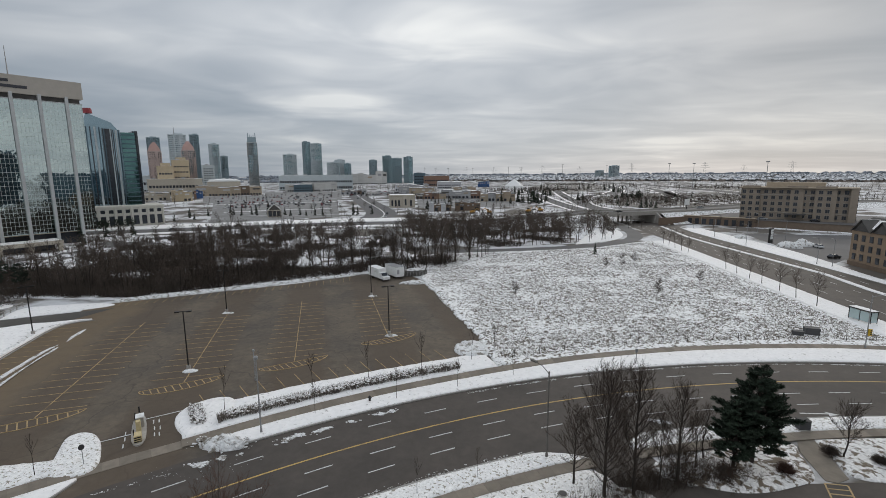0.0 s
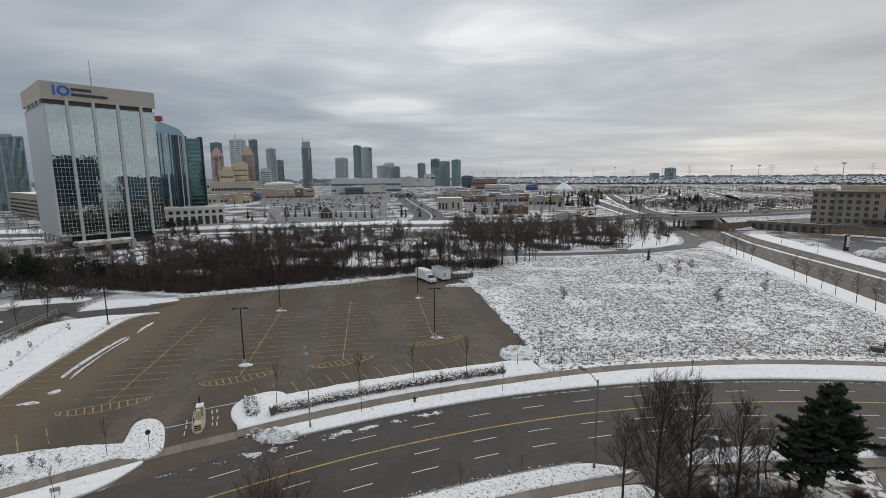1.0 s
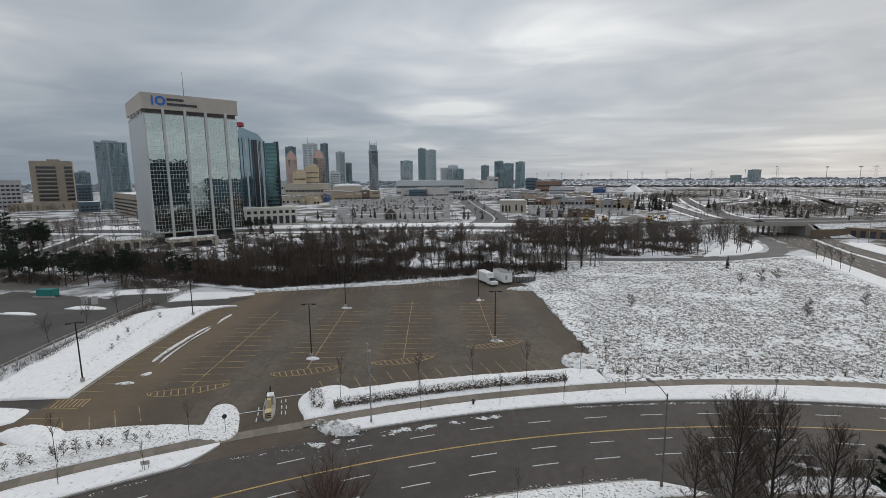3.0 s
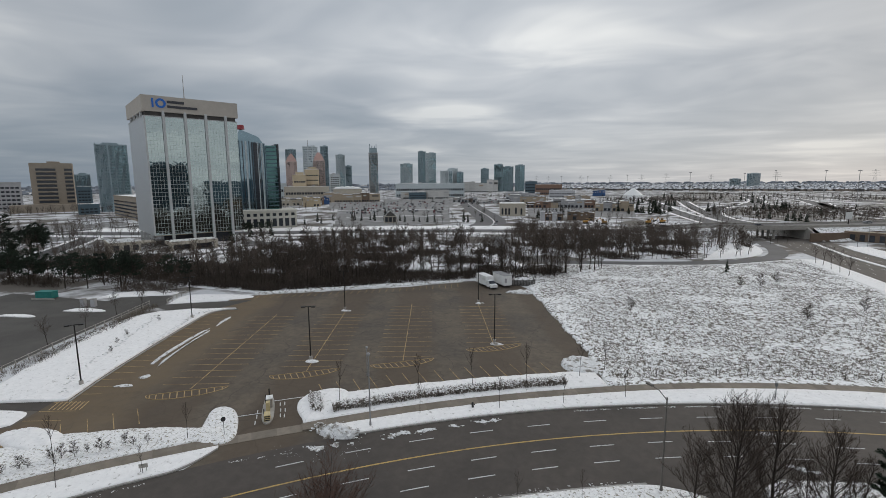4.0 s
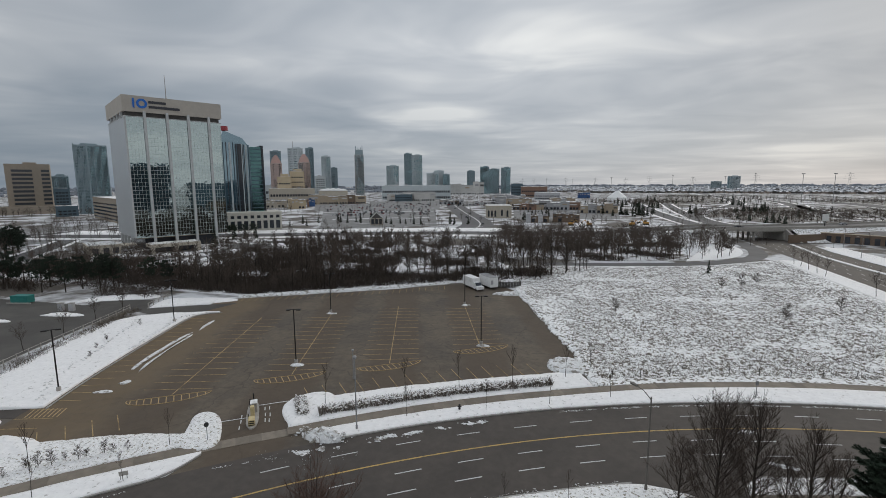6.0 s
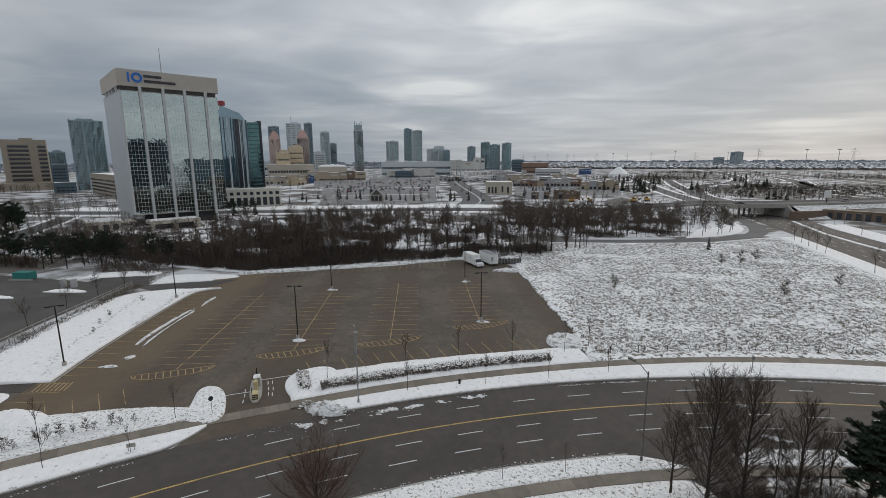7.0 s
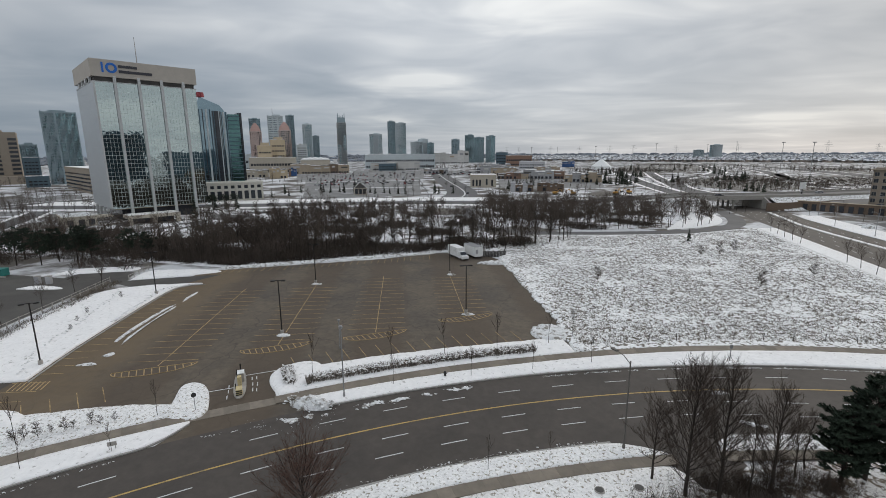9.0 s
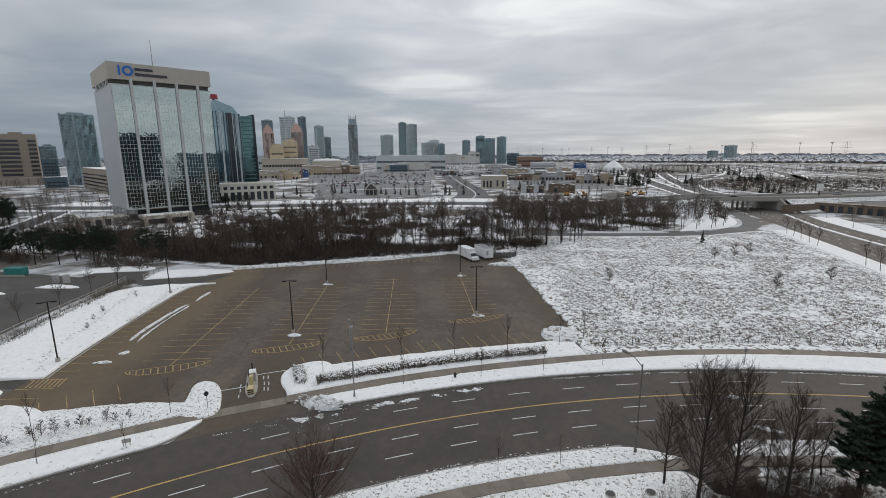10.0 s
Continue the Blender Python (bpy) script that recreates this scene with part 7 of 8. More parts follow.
join_trees("bare_grove", grove, "dark bare trees and shrubs between the thicket and the boulevard", 380, (14, 7, 3), 5.0, (0.5, 1.25))
# brush under the trees
br = Builder()
n = 0
while n < 9400:
    x, y = rng.uniform(-190, 92), 104 + 148 * rng.random() ** 1.9
    ok = (x < 22 and in_thicket(x, y) and not (-215 < x < -135 and y > 160) and (x > -106 or rng.random() < 0.5)) or (x > -18 and y > np.interp(x, [-20, 5, 31, 62, 85, 95], [215, 192, 192, 199, 218, 268]) and y < 262 and not (x > 55 and y < 236))
    ok = ok or (-180 < x < -104 and 106 < y < 120 and rng.random() < 0.12)
    if not ok or noise.noise((x * 0.06, y * 0.06, 6)) < (-0.4 if y < 148 else 0.04 if x < -70 else 0.2):
        continue
    n += 1
    h = rng.uniform(1.2, 3.8) * (1.0 if y < 175 else 0.7)
    for _ in range(8):
        w = rng.uniform(0, 6.283)
        d = Vector((math.cos(w) * 0.5, math.sin(w) * 0.5, rng.uniform(0.6, 1))) * h * rng.uniform(0.6, 1)
        o = Vector((x + rng.gauss(0, 0.5), y + rng.gauss(0, 0.5), 0))
        br.blade(o, o + d, 0.05, 0.025, rng)
        for g in (0.5, 0.75):
            br.blade(o + d * g, o + d * (g + 0.3) + Vector((rng.gauss(0, 0.3), rng.gauss(0, 0.3), rng.uniform(-0.1, 0.3))) * h * 0.5, 0.035, 0.016, rng)
stuff("brush", br, BRUSH, "tangled leafless brush under the thicket", "brush")
setting("thicket_ground", Builder().grid(coons(lambda u: along([(-190, 120), (-110, 116), (-82, 113), (-26, 140), (-8, 147)], u), lambda u: along([(-190, 236), (-110, 238), (-36, 226), (-20, 192), (-12, 178)], u),
        lambda v: (-190, 120 + 116 * v), lambda v: (-8 - 4 * v, 147 + 31 * v), lambda x, y, u, v: 0.02 + max(0, wobble(x, y, 0.1, 0.5))), 60, 50, -0.05), WOOD_FLOOR, "leaf-littered thicket floor with snow patches", "ground", True)

setting("thicket_ground", Builder().grid(coons(lambda u: along([(-16, 214), (5, 193), (31, 193), (62, 200), (84, 214)], u), lambda u: along([(-14, 262), (40, 268), (93, 264)], u),
        lambda v: (-16 + 2 * v, 214 + 48 * v), lambda v: (84 + 9 * v, 214 + 50 * v), lambda x, y, u, v: 0.02 + max(0, wobble(x, y, 0.1, 0.4))), 50, 30, -0.05), WOOD_FLOOR, "leaf-littered thicket floor with snow patches", "ground", True)
# brown brush inside the interchange loops
br = Builder()
n = 0
while n < 3000:
    x, y = rng.choice(((230, 540), (200, 470), (270, 580), (380, 560), (300, 500), (210, 840), (180, 800), (330, 1150), (520, 860)))
    x, y = x + rng.gauss(0, 38), y + rng.gauss(0, 45)
    n += 1
    h = rng.uniform(0.6, 2.0)
    for _ in range(5):
        w = rng.uniform(0, 6.283)
        o = Vector((x + rng.gauss(0, 0.9), y + rng.gauss(0, 0.9), 0))
        br.tube(o, o + Vector((math.cos(w) * 0.6, math.sin(w) * 0.6, 1)) * h, 0.14, 0.06, 3, False)
stuff("brush", br, BRUSH, "brown brush inside the interchange loops", "brush")

# street trees along the avenue and saplings on the verges
sap = tree_prototype("street_tree", "bare young street tree in the snowy verge", "street trees", seed=201, height=6.0, spread=0.8, levels=3, kids=(12, 7, 4), trunk_r=0.09, twig_r=0.014, lift=0.35, first=0.35)
thin = tree_prototype("sapling", "thin staked bare sapling beside the pavement", "saplings", seed=202, height=3.6, spread=0.45, levels=2, kids=(9, 4), trunk_r=0.035, twig_r=0.012, lift=0.6, first=0.5)
for y in (102, 109.3, 115.9, 123.8, 130, 136.8, 143.4, 172, 178, 184.4, 191, 197):
    plant(sap, 86.1 + 0.107 * (y - 102), y, 0.25, rng.uniform(0.85, 1.1), rng.uniform(0, 360))
for x, y in ((168, 244), (150, 232), (143, 240), (137, 248), (160, 236), (158, 260)):
    plant(sap, x, y, 0, rng.uniform(0.7, 0.9), rng.uniform(0, 360))
for x, y, s in ((-3.1, 67.8, 1.55), (5.0, 73.0, 1.3), (9.1, 76.2, 1.2), (11.0, 67.0, 1.0), (2.3, 63.4, 1.0), (-6.3, 60.0, 1.05), (-16.5, 56.0, 1.1), (-11.1, 66.2, 1.4), (-18.3, 61.8, 1.4), (-42.4, 43.9, 1.1), (-53.6, 36.6, 1.3), (-42.0, 37.1, 0.8),
                (-48.8, 33.2, 1.0), (-28.8, 57.2, 1.4), (26, 66.3, 0.6), (-2.5, 40.6, 0.9), (3.6, 42.8, 0.8)):
    plant(thin, x, y, 0.2, s, rng.uniform(0, 360))
for x, y in ((-97, 76), (-100, 86), (-102, 95), (-99, 92), (-94, 66)):
    plant(sap, x, y, 0.1, 0.8, rng.uniform(0, 360))
for i in range(26):
    az, d = rng.uniform(12, 27), rng.uniform(300, 460)
    plant(sap, *polar(az, d), 0, 1.0, rng.uniform(0, 360))
for i in range(40):
    az, d = rng.uniform(-8, 12), rng.uniform(330, 640)
    plant(sap, *polar(az, d), 0, rng.uniform(0.9, 1.3), rng.uniform(0, 360))
shrub = tree_prototype("shrub", "leafless shrub standing in the snow", "shrubs", seed=203, height=2.2, spread=1.1, levels=2, kids=(22, 9), trunk_r=0.04, twig_r=0.016, lift=0.3, first=0.02)
for x, y, s in ((18.9, 114.2, 1.5), (55.7, 114.9, 1.5), (72.1, 125.2, 1.4), (60, 150, 1.6), (66, 155, 1.5), (54, 148, 1.3),  (48, 44.5, 1.0), (20, 46, 0.7), (24.5, 45.5, 0.8), (30, 47.5, 0.7), (28, 42, 0.8), (-84, 74, 0.6), (-82, 70, 0.5), (-79, 66, 0.5), (-86, 84, 0.6)):
    plant(shrub, x, y, 0.15, s, rng.uniform(0, 360))
for x, y in ((222, 552), (226, 545), (230, 560), (215, 548), (236, 552), (243, 566), (250, 575), (262, 700), (270, 705), (266, 715), (150, 505), (154, 520), (158, 515), (196, 520), (202, 530)):
    plant(firs[rng.choice((1, 2))], x, y, 0, rng.uniform(0.9, 1.4), rng.uniform(0, 360))
for bear, d in ((-8.6, 470), (-9.4, 480), (-10.2, 470), (-10.9, 475), (-11.5, 480), (-12.2, 472), (-9.8, 640), (-10.6, 650), (-11.4, 640), (-12.5, 640), (-13.4, 630), (-0.4, 430), (0.4, 425), (-1.2, 432), (1.0, 425), (-6.2, 600), (-5.6, 610)):
    for _ in range(2):
        plant(firs[rng.choice((0, 1, 2))], *polar(bear + rng.uniform(-0.3, 0.3), d + rng.uniform(-12, 12)), 0, rng.uniform(0.9, 1.6), rng.uniform(0, 360))
for i in range(20):                        # low shrubs of the planting strip
    a = -48.5 + i * 0.44 + rng.uniform(-0.15, 0.15)
    plant(shrub, *arc(R_WALK(a) + 3.2 + rng.uniform(-0.6, 0.6), a), 0.3, rng.uniform(0.45, 0.75), rng.uniform(0, 360))
retire(*protos, sap, thin, shrub, *firs, *broads)

def round_bush(x, y, r, label, seed):
    rng = random.Random(seed)
    b = Builder()
    for i in range(520):
        w, e = rng.uniform(0, 6.283), math.acos(rng.uniform(0.0, 1.0))
        d = Vector((math.cos(w) * math.sin(e), math.sin(w) * math.sin(e), 0.95 * math.cos(e) + 0.12)) * r * rng.uniform(0.75, 1.05)
        o = Vector((rng.gauss(0, 0.12), rng.gauss(0, 0.12), 0))
        m = o + d * 0.55 + Vector((rng.gauss(0, 0.05), rng.gauss(0, 0.05), 0.05))
        b.tube(o, m, 0.014, 0.01, 3, False)
        b.tube(m, o + d, 0.01, 0.005, 3, False)
        b.tube(m, m + (d * 0.4 + Vector((rng.gauss(0, 0.2), rng.gauss(0, 0.2), 0.1))), 0.008, 0.005, 3, False)
    t = thing("bush", pose(x, y, 0.2), label, "bush")
    part("crown", b, TWIG if seed % 2 else RED_TWIG, t)


round_bush(42.6, 46.2, 0.95, "round clipped leafless bush in the bed", 1)
round_bush(35.4, 43.2, 1.0, "reddish-brown leafless bush in the snow", 2)
round_bush(46.5, 44.4, 0.9, "leafless bush in the snowy bed", 3)
round_bush(29.0, 43.0, 0.9, "brown leafless bush under the pine", 4)

# bare undergrowth in the bed and on the lawn's edge
ug = Builder()
rng = random.Random(61)
for i in range(560):
    x, y = rng.choice(((18, 41.0), (19.5, 41.2), (21, 41.5), (22.5, 41.8), (24, 42.4), (26, 42.8), (28, 42.6), (29.5, 43), (26, 45.5), (13, 38.0), (16, 38.2), (18, 38.6)))
    x, y = x + rng.gauss(0, 1.3), y + rng.gauss(0, 0.9)
    for _ in range(6):
        w = rng.uniform(0, 6.283)
        o = Vector((x + rng.gauss(0, 0.15), y + rng.gauss(0, 0.15), 0.15))
        m = o + Vector((math.cos(w) * 0.3, math.sin(w) * 0.3, 0.8)) * rng.uniform(0.5, 1.1)
        ug.tube(o, m, 0.012, 0.009, 3, False)
        for _ in range(2):
            ug.tube(m, m + Vector((rng.gauss(0, 0.3), rng.gauss(0, 0.3), rng.uniform(0.2, 0.6))), 0.008, 0.005, 3, False)
stuff("undergrowth", ug, NEAR_TWIG, "bare tangled shrubs under the driveway trees", "shrubs")

# weeds of the field
wd = Builder()
rng = random.Random(99)
for i in range(44000):
    u, v = rng.random(), rng.random() ** 1.1
    x, y, z = field_at(0.015 + 0.97 * u, 0.02 + 0.96 * v)
    if noise.noise((x * 0.12, y * 0.12, 5)) + 0.5 * noise.noise((x * 0.5, y * 0.5, 9)) < -0.22 - 0.25 * (v < 0.1) + 0.3 * rng.random() - 0.15:
        continue
    h = rng.uniform(0.08, 0.38) * (1.6 if rng.random() < 0.1 else 1)
    for _ in range(4):
        w = rng.uniform(0, 6.283)
        o = Vector((x + rng.gauss(0, 0.16), y + rng.gauss(0, 0.16), z - 0.03))
        d = Vector((math.cos(w) * 0.9, math.sin(w) * 0.9, 0.8)) * h * rng.uniform(0.5, 1.1)
        sd = Vector((-math.sin(w), math.cos(w), 0)) * 0.032
        n = len(wd.v)
        wd.v += [tuple(o - sd), tuple(o + sd), tuple(o + d + sd * 0.6), tuple(o + d - sd * 0.6)]
        wd.f.append((n, n + 1, n + 2, n + 3))
for i in range(600):                      # along the rail fence
    f = rng.random()
    x, y = along([(-86.0, 49), (-91.0, 65.9), (-95.1, 81.5), (-99.1, 95.4)], f)
    x += rng.uniform(-0.4, 2.6)
    for _ in range(5):
        o = Vector((x + rng.gauss(0, 0.2), y + rng.gauss(0, 0.2), 0.1))
        d = Vector((rng.gauss(0, 0.3), rng.gauss(0, 0.3), 1)) * rng.uniform(0.4, 1.0)
        n = len(wd.v)
        wd.v += [tuple(o), tuple(o + Vector((0.05, 0, 0))), tuple(o + d)]
        wd.f.append((n, n + 1, n + 2))
stuff("weeds", wd, WEED, "dry grey-brown weeds poking through thin snow", "weeds")

# clipped hedges
def hedge(label, r, a0, a1, width=1.9, h=1.0, n=1800, seed=1):
    rng = random.Random(seed)
    b = Builder()
    for i in range(n):
        a = a0 + (a1 - a0) * rng.random()
        rr = (r(a) if callable(r) else r) + rng.uniform(-width, width) / 2
        o = Vector((*arc(rr, a), 0.2))
        d = Vector((rng.gauss(0, 0.22), rng.gauss(0, 0.22), 1)) * h * rng.uniform(0.6, 1.1)
        b.tube(o, o + d, 0.028, 0.012, 3, False)
    t = thing("hedge", pose(0, 0, 0), label, "hedge")
    tagged(part("foliage", b, HEDGE, t), kind="stuff")
    return t


hd_ = hedge("leafless clipped hedge along the car park in snow", lambda a: R_WALK(a) + 3.1, -32.1, -19.2, width=1.7, h=0.85, n=4600, seed=3)
# the hedge's return towards the car park, and snow caught in its top
b = Builder()
rng = random.Random(9)
for i in range(1500):
    f = rng.random()
    o = Vector((-30.4 - 2.6 * f + rng.uniform(-0.7, 0.7), 53.8 + 3.9 * f + rng.uniform(-0.5, 0.5), 0.2))
    b.tube(o, o + Vector((rng.gauss(0, 0.22), rng.gauss(0, 0.22), 1)) * 0.65 * rng.uniform(0.6, 1.1), 0.028, 0.012, 3, False)
tagged(part("foliage", b, HEDGE, hd_), kind="stuff")
b = Builder()
for i in range(380):
    f = rng.random()
    b.ball((-30.4 - 2.6 * f + rng.uniform(-0.8, 0.8), 53.8 + 3.9 * f + rng.uniform(-0.6, 0.6), 0.25 + 0.6 * rng.random() ** 0.4), rng.uniform(0.06, 0.2), rng.uniform(0.05, 0.14), rng.uniform(0.03, 0.07), 6, 4, 0.4, rng)
for i in range(1500):
    a = rng.uniform(-31.7, -19.2)
    if noise.noise((a * 2.2, 0, 4)) < -0.25:
        continue
    b.ball((*arc(R_WALK(a) + 3.1 + rng.uniform(-0.8, 0.8), a), 0.25 + 0.85 * rng.random() ** 0.4), rng.uniform(0.06, 0.2), rng.uniform(0.05, 0.14), rng.uniform(0.03, 0.07), 6, 4, 0.4, rng)
tagged(part("snow_cap", b, SNOW, hd_), kind="stuff")

# ---- poles, signs and vehicles ----
def lot_light(x, y, h=9.8, rot=0.0):
    t = thing("car_park_light", pose(x, y, 0.02, 0, 0, rot), "dark bronze car-park light pole on a concrete base", "light pole", "car-park lights")
    part("base", Builder().tube((0, 0, 0), (0, 0, 0.8), 0.32, 0.30, 12), CONCRETE, t)
    part("pole", Builder().tube((0, 0, 0.8), (0, 0, h), 0.11, 0.09, 8), DARK_METAL, t)
    part("bracket", Builder().box(0, 0, h - 0.12, 1.5, 0.09, 0.1), DARK_METAL, t)
    for s in (-1, 1):
        part("lamp_head", Builder().box(0.85 * s, 0, h - 0.2, 0.7, 0.42, 0.2), DARK_METAL, t)
    return t


for x, y in ((-40.6, 70.4), (-10.1, 85.8), (-48.6, 101.5), (-17.8, 114.9)):
    lot_light(x, y, rot=14.6)
    part("snow_heap", Builder().ball((0, 0, 0), 1.3, 0.7, 0.35, 10, 5, 0.4), SNOW_DIRTY, None, at=pose(x + 0.4, y - 0.5, 0)).name = "snow_heap"
for o in [o for o in scene.objects if o.name.startswith("snow_heap")]:
    tagged(o, "small heap of ploughed snow at a light pole", "snow", "snow heaps")
for x, y in ((-70.5, 53.5), (-80.5, 87.8)):
    lot_light(x, y, rot=40)


def street_lamp(x, y, h, arm, rot, label="grey steel street lamp with a curved arm", name="street_lamp", lean=0.0, metal=None):
    metal = metal or GALV
    t = thing(name, pose(x, y, 0.15, lean, 0, rot), label, "street lamp", "street lamps")
    part("base", Builder().tube((0, 0, 0), (0, 0, 0.5), 0.16, 0.14, 8), metal, t)
    part("pole", Builder().tube((0, 0, 0.5), (0, 0, h), 0.10, 0.07, 8), metal, t)
    if arm:
        a = part("arm", Builder().tube((0, 0, h - 0.3), (arm * 0.5, 0, h + 0.25), 0.05, 0.045, 6).tube((arm * 0.5, 0, h + 0.25), (arm, 0, h + 0.4), 0.045, 0.04, 6), metal, t)
        part("lamp_head", Builder().box(arm + 0.3, 0, h + 0.33, 0.8, 0.3, 0.16), metal, a)
    return t


street_lamp(11.4, 46.2, 10.0, 1.9, 125, "weathered grey-brown street lamp with a curved arm", metal=POLE)
street_lamp(74.3, 76.8, 9.5, 3.0, -30, "grey signal pole with a mast arm and yellow signal", "signal_pole")
st = street_lamp(-21.9, 51.8, 9.3, 0, 0, "dark slim post-top lamp beside the pavement")
part("lamp_head", Builder().ball((0, 0, 9.5), 0.28, 0.28, 0.26), GALV, st)
st = street_lamp(-28.2, 66.1, 4.6, 0, 0, "short post-top lamp in the car park")
part("lamp_head", Builder().ball((0, 0, 4.75), 0.22, 0.22, 0.22), GALV, st)
for x, y in ((124.6, 143.7), (151.2, 200.0), (160.7, 232.0), (176, 262), (168, 250), (142, 250)):
    street_lamp(x, y, 9.0, 1.4, 200, "pale concrete street lamp beyond the avenue")
for x, y in ((127.4, 190), (128.8, 215), (124.8, 150)):
    street_lamp(x, y, 8.5, 1.6, 180)
sig = thing("traffic_signal", pose(74.6, 76.6, 7.6), "yellow traffic signal head", "traffic signal")
YEL = material("signal_yellow", (0.55, 0.36, 0.04), 0.5, var=0.1, scale=2, bump=0)
part("housing", Builder().box(0, 0, -5.2, 0.45, 0.35, 1.2), YEL, sig)
for k in range(3):
    part("lens", Builder().tube((0, -0.18, -4.9 + 0.35 * k), (0, -0.24, -4.9 + 0.35 * k), 0.12, 0.12, 10), DARK_METAL, sig)


# entrance median with striped barrier
t = thing("barrier_island", pose(-36.8, 52.0, 0.02, 0, 0, 31), "narrow concrete island with yellow-black striped barrier ends", "barrier")
part("island", Builder().prism([(0.8 * math.cos(w), (5.4 if math.sin(w) > 0 else -3.2) * abs(math.sin(w)) ** 0.8 * 1 + 0) for w in [i * math.pi / 10 for i in range(20)]], 0, 0.16), CONCRETE, t)
CREAM = material("faded_yellow", (0.55, 0.45, 0.25), 0.7, var=0.15, scale=3, bump=0)
part("gate_box", Builder().box(0, 0.4, 0.16, 0.5, 0.6, 1.3), CREAM, t, "cream gate machine")
part("kiosk", Builder().box(0.15, 1.7, 0.16, 0.75, 1.0, 1.25), CONCRETE, t, "pale ticket kiosk")
part("kiosk_roof", Builder().box(0.15, 1.7, 1.41, 0.9, 1.2, 0.12), WHITE_PAINT, t)
for yy in (-0.9, 2.9, 3.6):
    part("post", Builder().tube((-0.45, yy, 0.1), (-0.45, yy, 1.1), 0.07, 0.07, 8), DARK_METAL, t)
for xx, yy in ((-1.4, 0.8), (-1.4, -0.6), (-1.5, -2.2), (1.5, 2.2), (2.1, 2.2), (1.6, 0.4), (2.2, 0.2), (1.6, -1.2), (2.1, -1.4)):
    part("lane_tick", Builder().box(xx, yy, 0.0, 0.13, 1.0, 0.012), WHITE_LINE, t)
part("post", Builder().tube((0, 4.2, 0.1), (0, 4.2, 1.6), 0.09, 0.09, 8), DARK_METAL, t)
part("post", Builder().tube((0.1, 2.4, 0.1), (0.1, 2.4, 1.1), 0.09, 0.09, 8), DARK_METAL, t)
ends = part("nose", Builder().box(0, -2.0, 0.16, 0.75, 1.2, 0.8), CREAM, t)
for k in range(3):
    part("stripe", Builder().box(0, -2.61, 0.22 + k * 0.26, 0.76, 0.03, 0.12), DARK_METAL, ends)
part("barrier_arm", Builder().box(-2.8, 0.2, 0.02, 5.0, 0.1, 0.05), WHITE_PAINT, t)
part("barrier_arm", Builder().box(2.6, 3.4, 0.02, 4.2, 0.1, 0.05), WHITE_PAINT, t)

# bulb island sign, hydrant, short posts
t = thing("sign_post", pose(-38.6, 45.6, 0.2), "round dark sign on a short post in snow", "sign")
part("post", Builder().tube((0, 0, 0), (0, 0, 2.1), 0.04, 0.04, 6), GALV, t)
part("disc", Builder().tube((0, 0, 2.1), (0.02, -0.05, 2.14), 0.29, 0.29, 14), DARK_METAL, t)
t = thing("hydrant", pose(-9.9, 59.3, 0.2), "dark fire hydrant on the snowy verge", "hydrant")
part("barrel", Builder().tube((0, 0, 0), (0, 0, 0.6), 0.16, 0.14, 10).ball((0, 0, 0.62), 0.17, 0.17, 0.12), DARK_METAL, t)
part("nozzle", Builder().tube((-0.28, 0, 0.42), (0.28, 0, 0.42), 0.07, 0.07, 8), DARK_METAL, t)
t = thing("pavement_sign", pose(-42.2, 37.4, 0.2, 0, 0, 30), "small rectangular sign beside the pavement", "sign")
part("board", Builder().box(0, 0, 0.45, 0.85, 0.08, 0.45), CONCRETE, t)
part("leg", Builder().box(-0.3, 0, 0, 0.06, 0.06, 0.5), GALV, t)
part("leg", Builder().box(0.3, 0, 0, 0.06, 0.06, 0.5), GALV, t)
t = thing("marker_post", pose(31.4, 70.6, 0.2), "grey marker post with a small sign", "sign")
part("post", Builder().tube((0, 0, 0), (0, 0, 2.3), 0.07, 0.06, 6), GALV, t)
part("plate", Builder().box(0, 0, 2.0, 0.4, 0.06, 0.6), GALV, t)

# white box truck and trailer, fenced bin pen
t = thing("box_truck", pose(-17.6, 133.4, 0.03, 0, 0, 36), "white box truck parked at the lot's edge", "truck")
part("cargo_box", Builder().box(0, 2.4, 0.7, 2.5, 6.2, 2.7), WHITE_PAINT, t)
cab = Builder()
cab.v += [(-1.1, -3.4, 0.5), (1.1, -3.4, 0.5), (1.1, -0.8, 0.5), (-1.1, -0.8, 0.5), (-1.1, -3.4, 1.3), (1.1, -3.4, 1.3), (1.05, -2.4, 1.45), (-1.05, -2.4, 1.45), (-1.0, -1.7, 2.3), (1.0, -1.7, 2.3), (1.05, -0.8, 2.35), (-1.05, -0.8, 2.35)]
cab.f += [(0, 3, 2, 1), (0, 1, 5, 4), (4, 5, 6, 7), (8, 9, 10, 11), (3, 11, 10, 2), (1, 2, 10, 9, 6, 5), (0, 4, 7, 8, 11, 3)]
cb = part("cab", cab, WHITE_PAINT, t)
part("windscreen", Builder().quad((-0.95, -2.36, 1.5), (0.95, -2.36, 1.5), (0.9, -1.74, 2.26), (-0.9, -1.74, 2.26)), DARK_GLASS, cb)
for sx in (-1.0, 1.0):
    for sy in (-2.5, 3.6):
        part("wheel", Builder().tube((sx - 0.13, sy, 0.42), (sx + 0.13, sy, 0.42), 0.42, 0.42, 14), DARK_METAL, t)
t = thing("box_trailer", pose(-13.2, 135.4, 0.03, 0, 0, 34), "white box trailer parked beside the truck", "trailer")
part("cargo_box", Builder().box(0, 1.4, 0.7, 2.6, 7.2, 2.9), WHITE_PAINT, t)
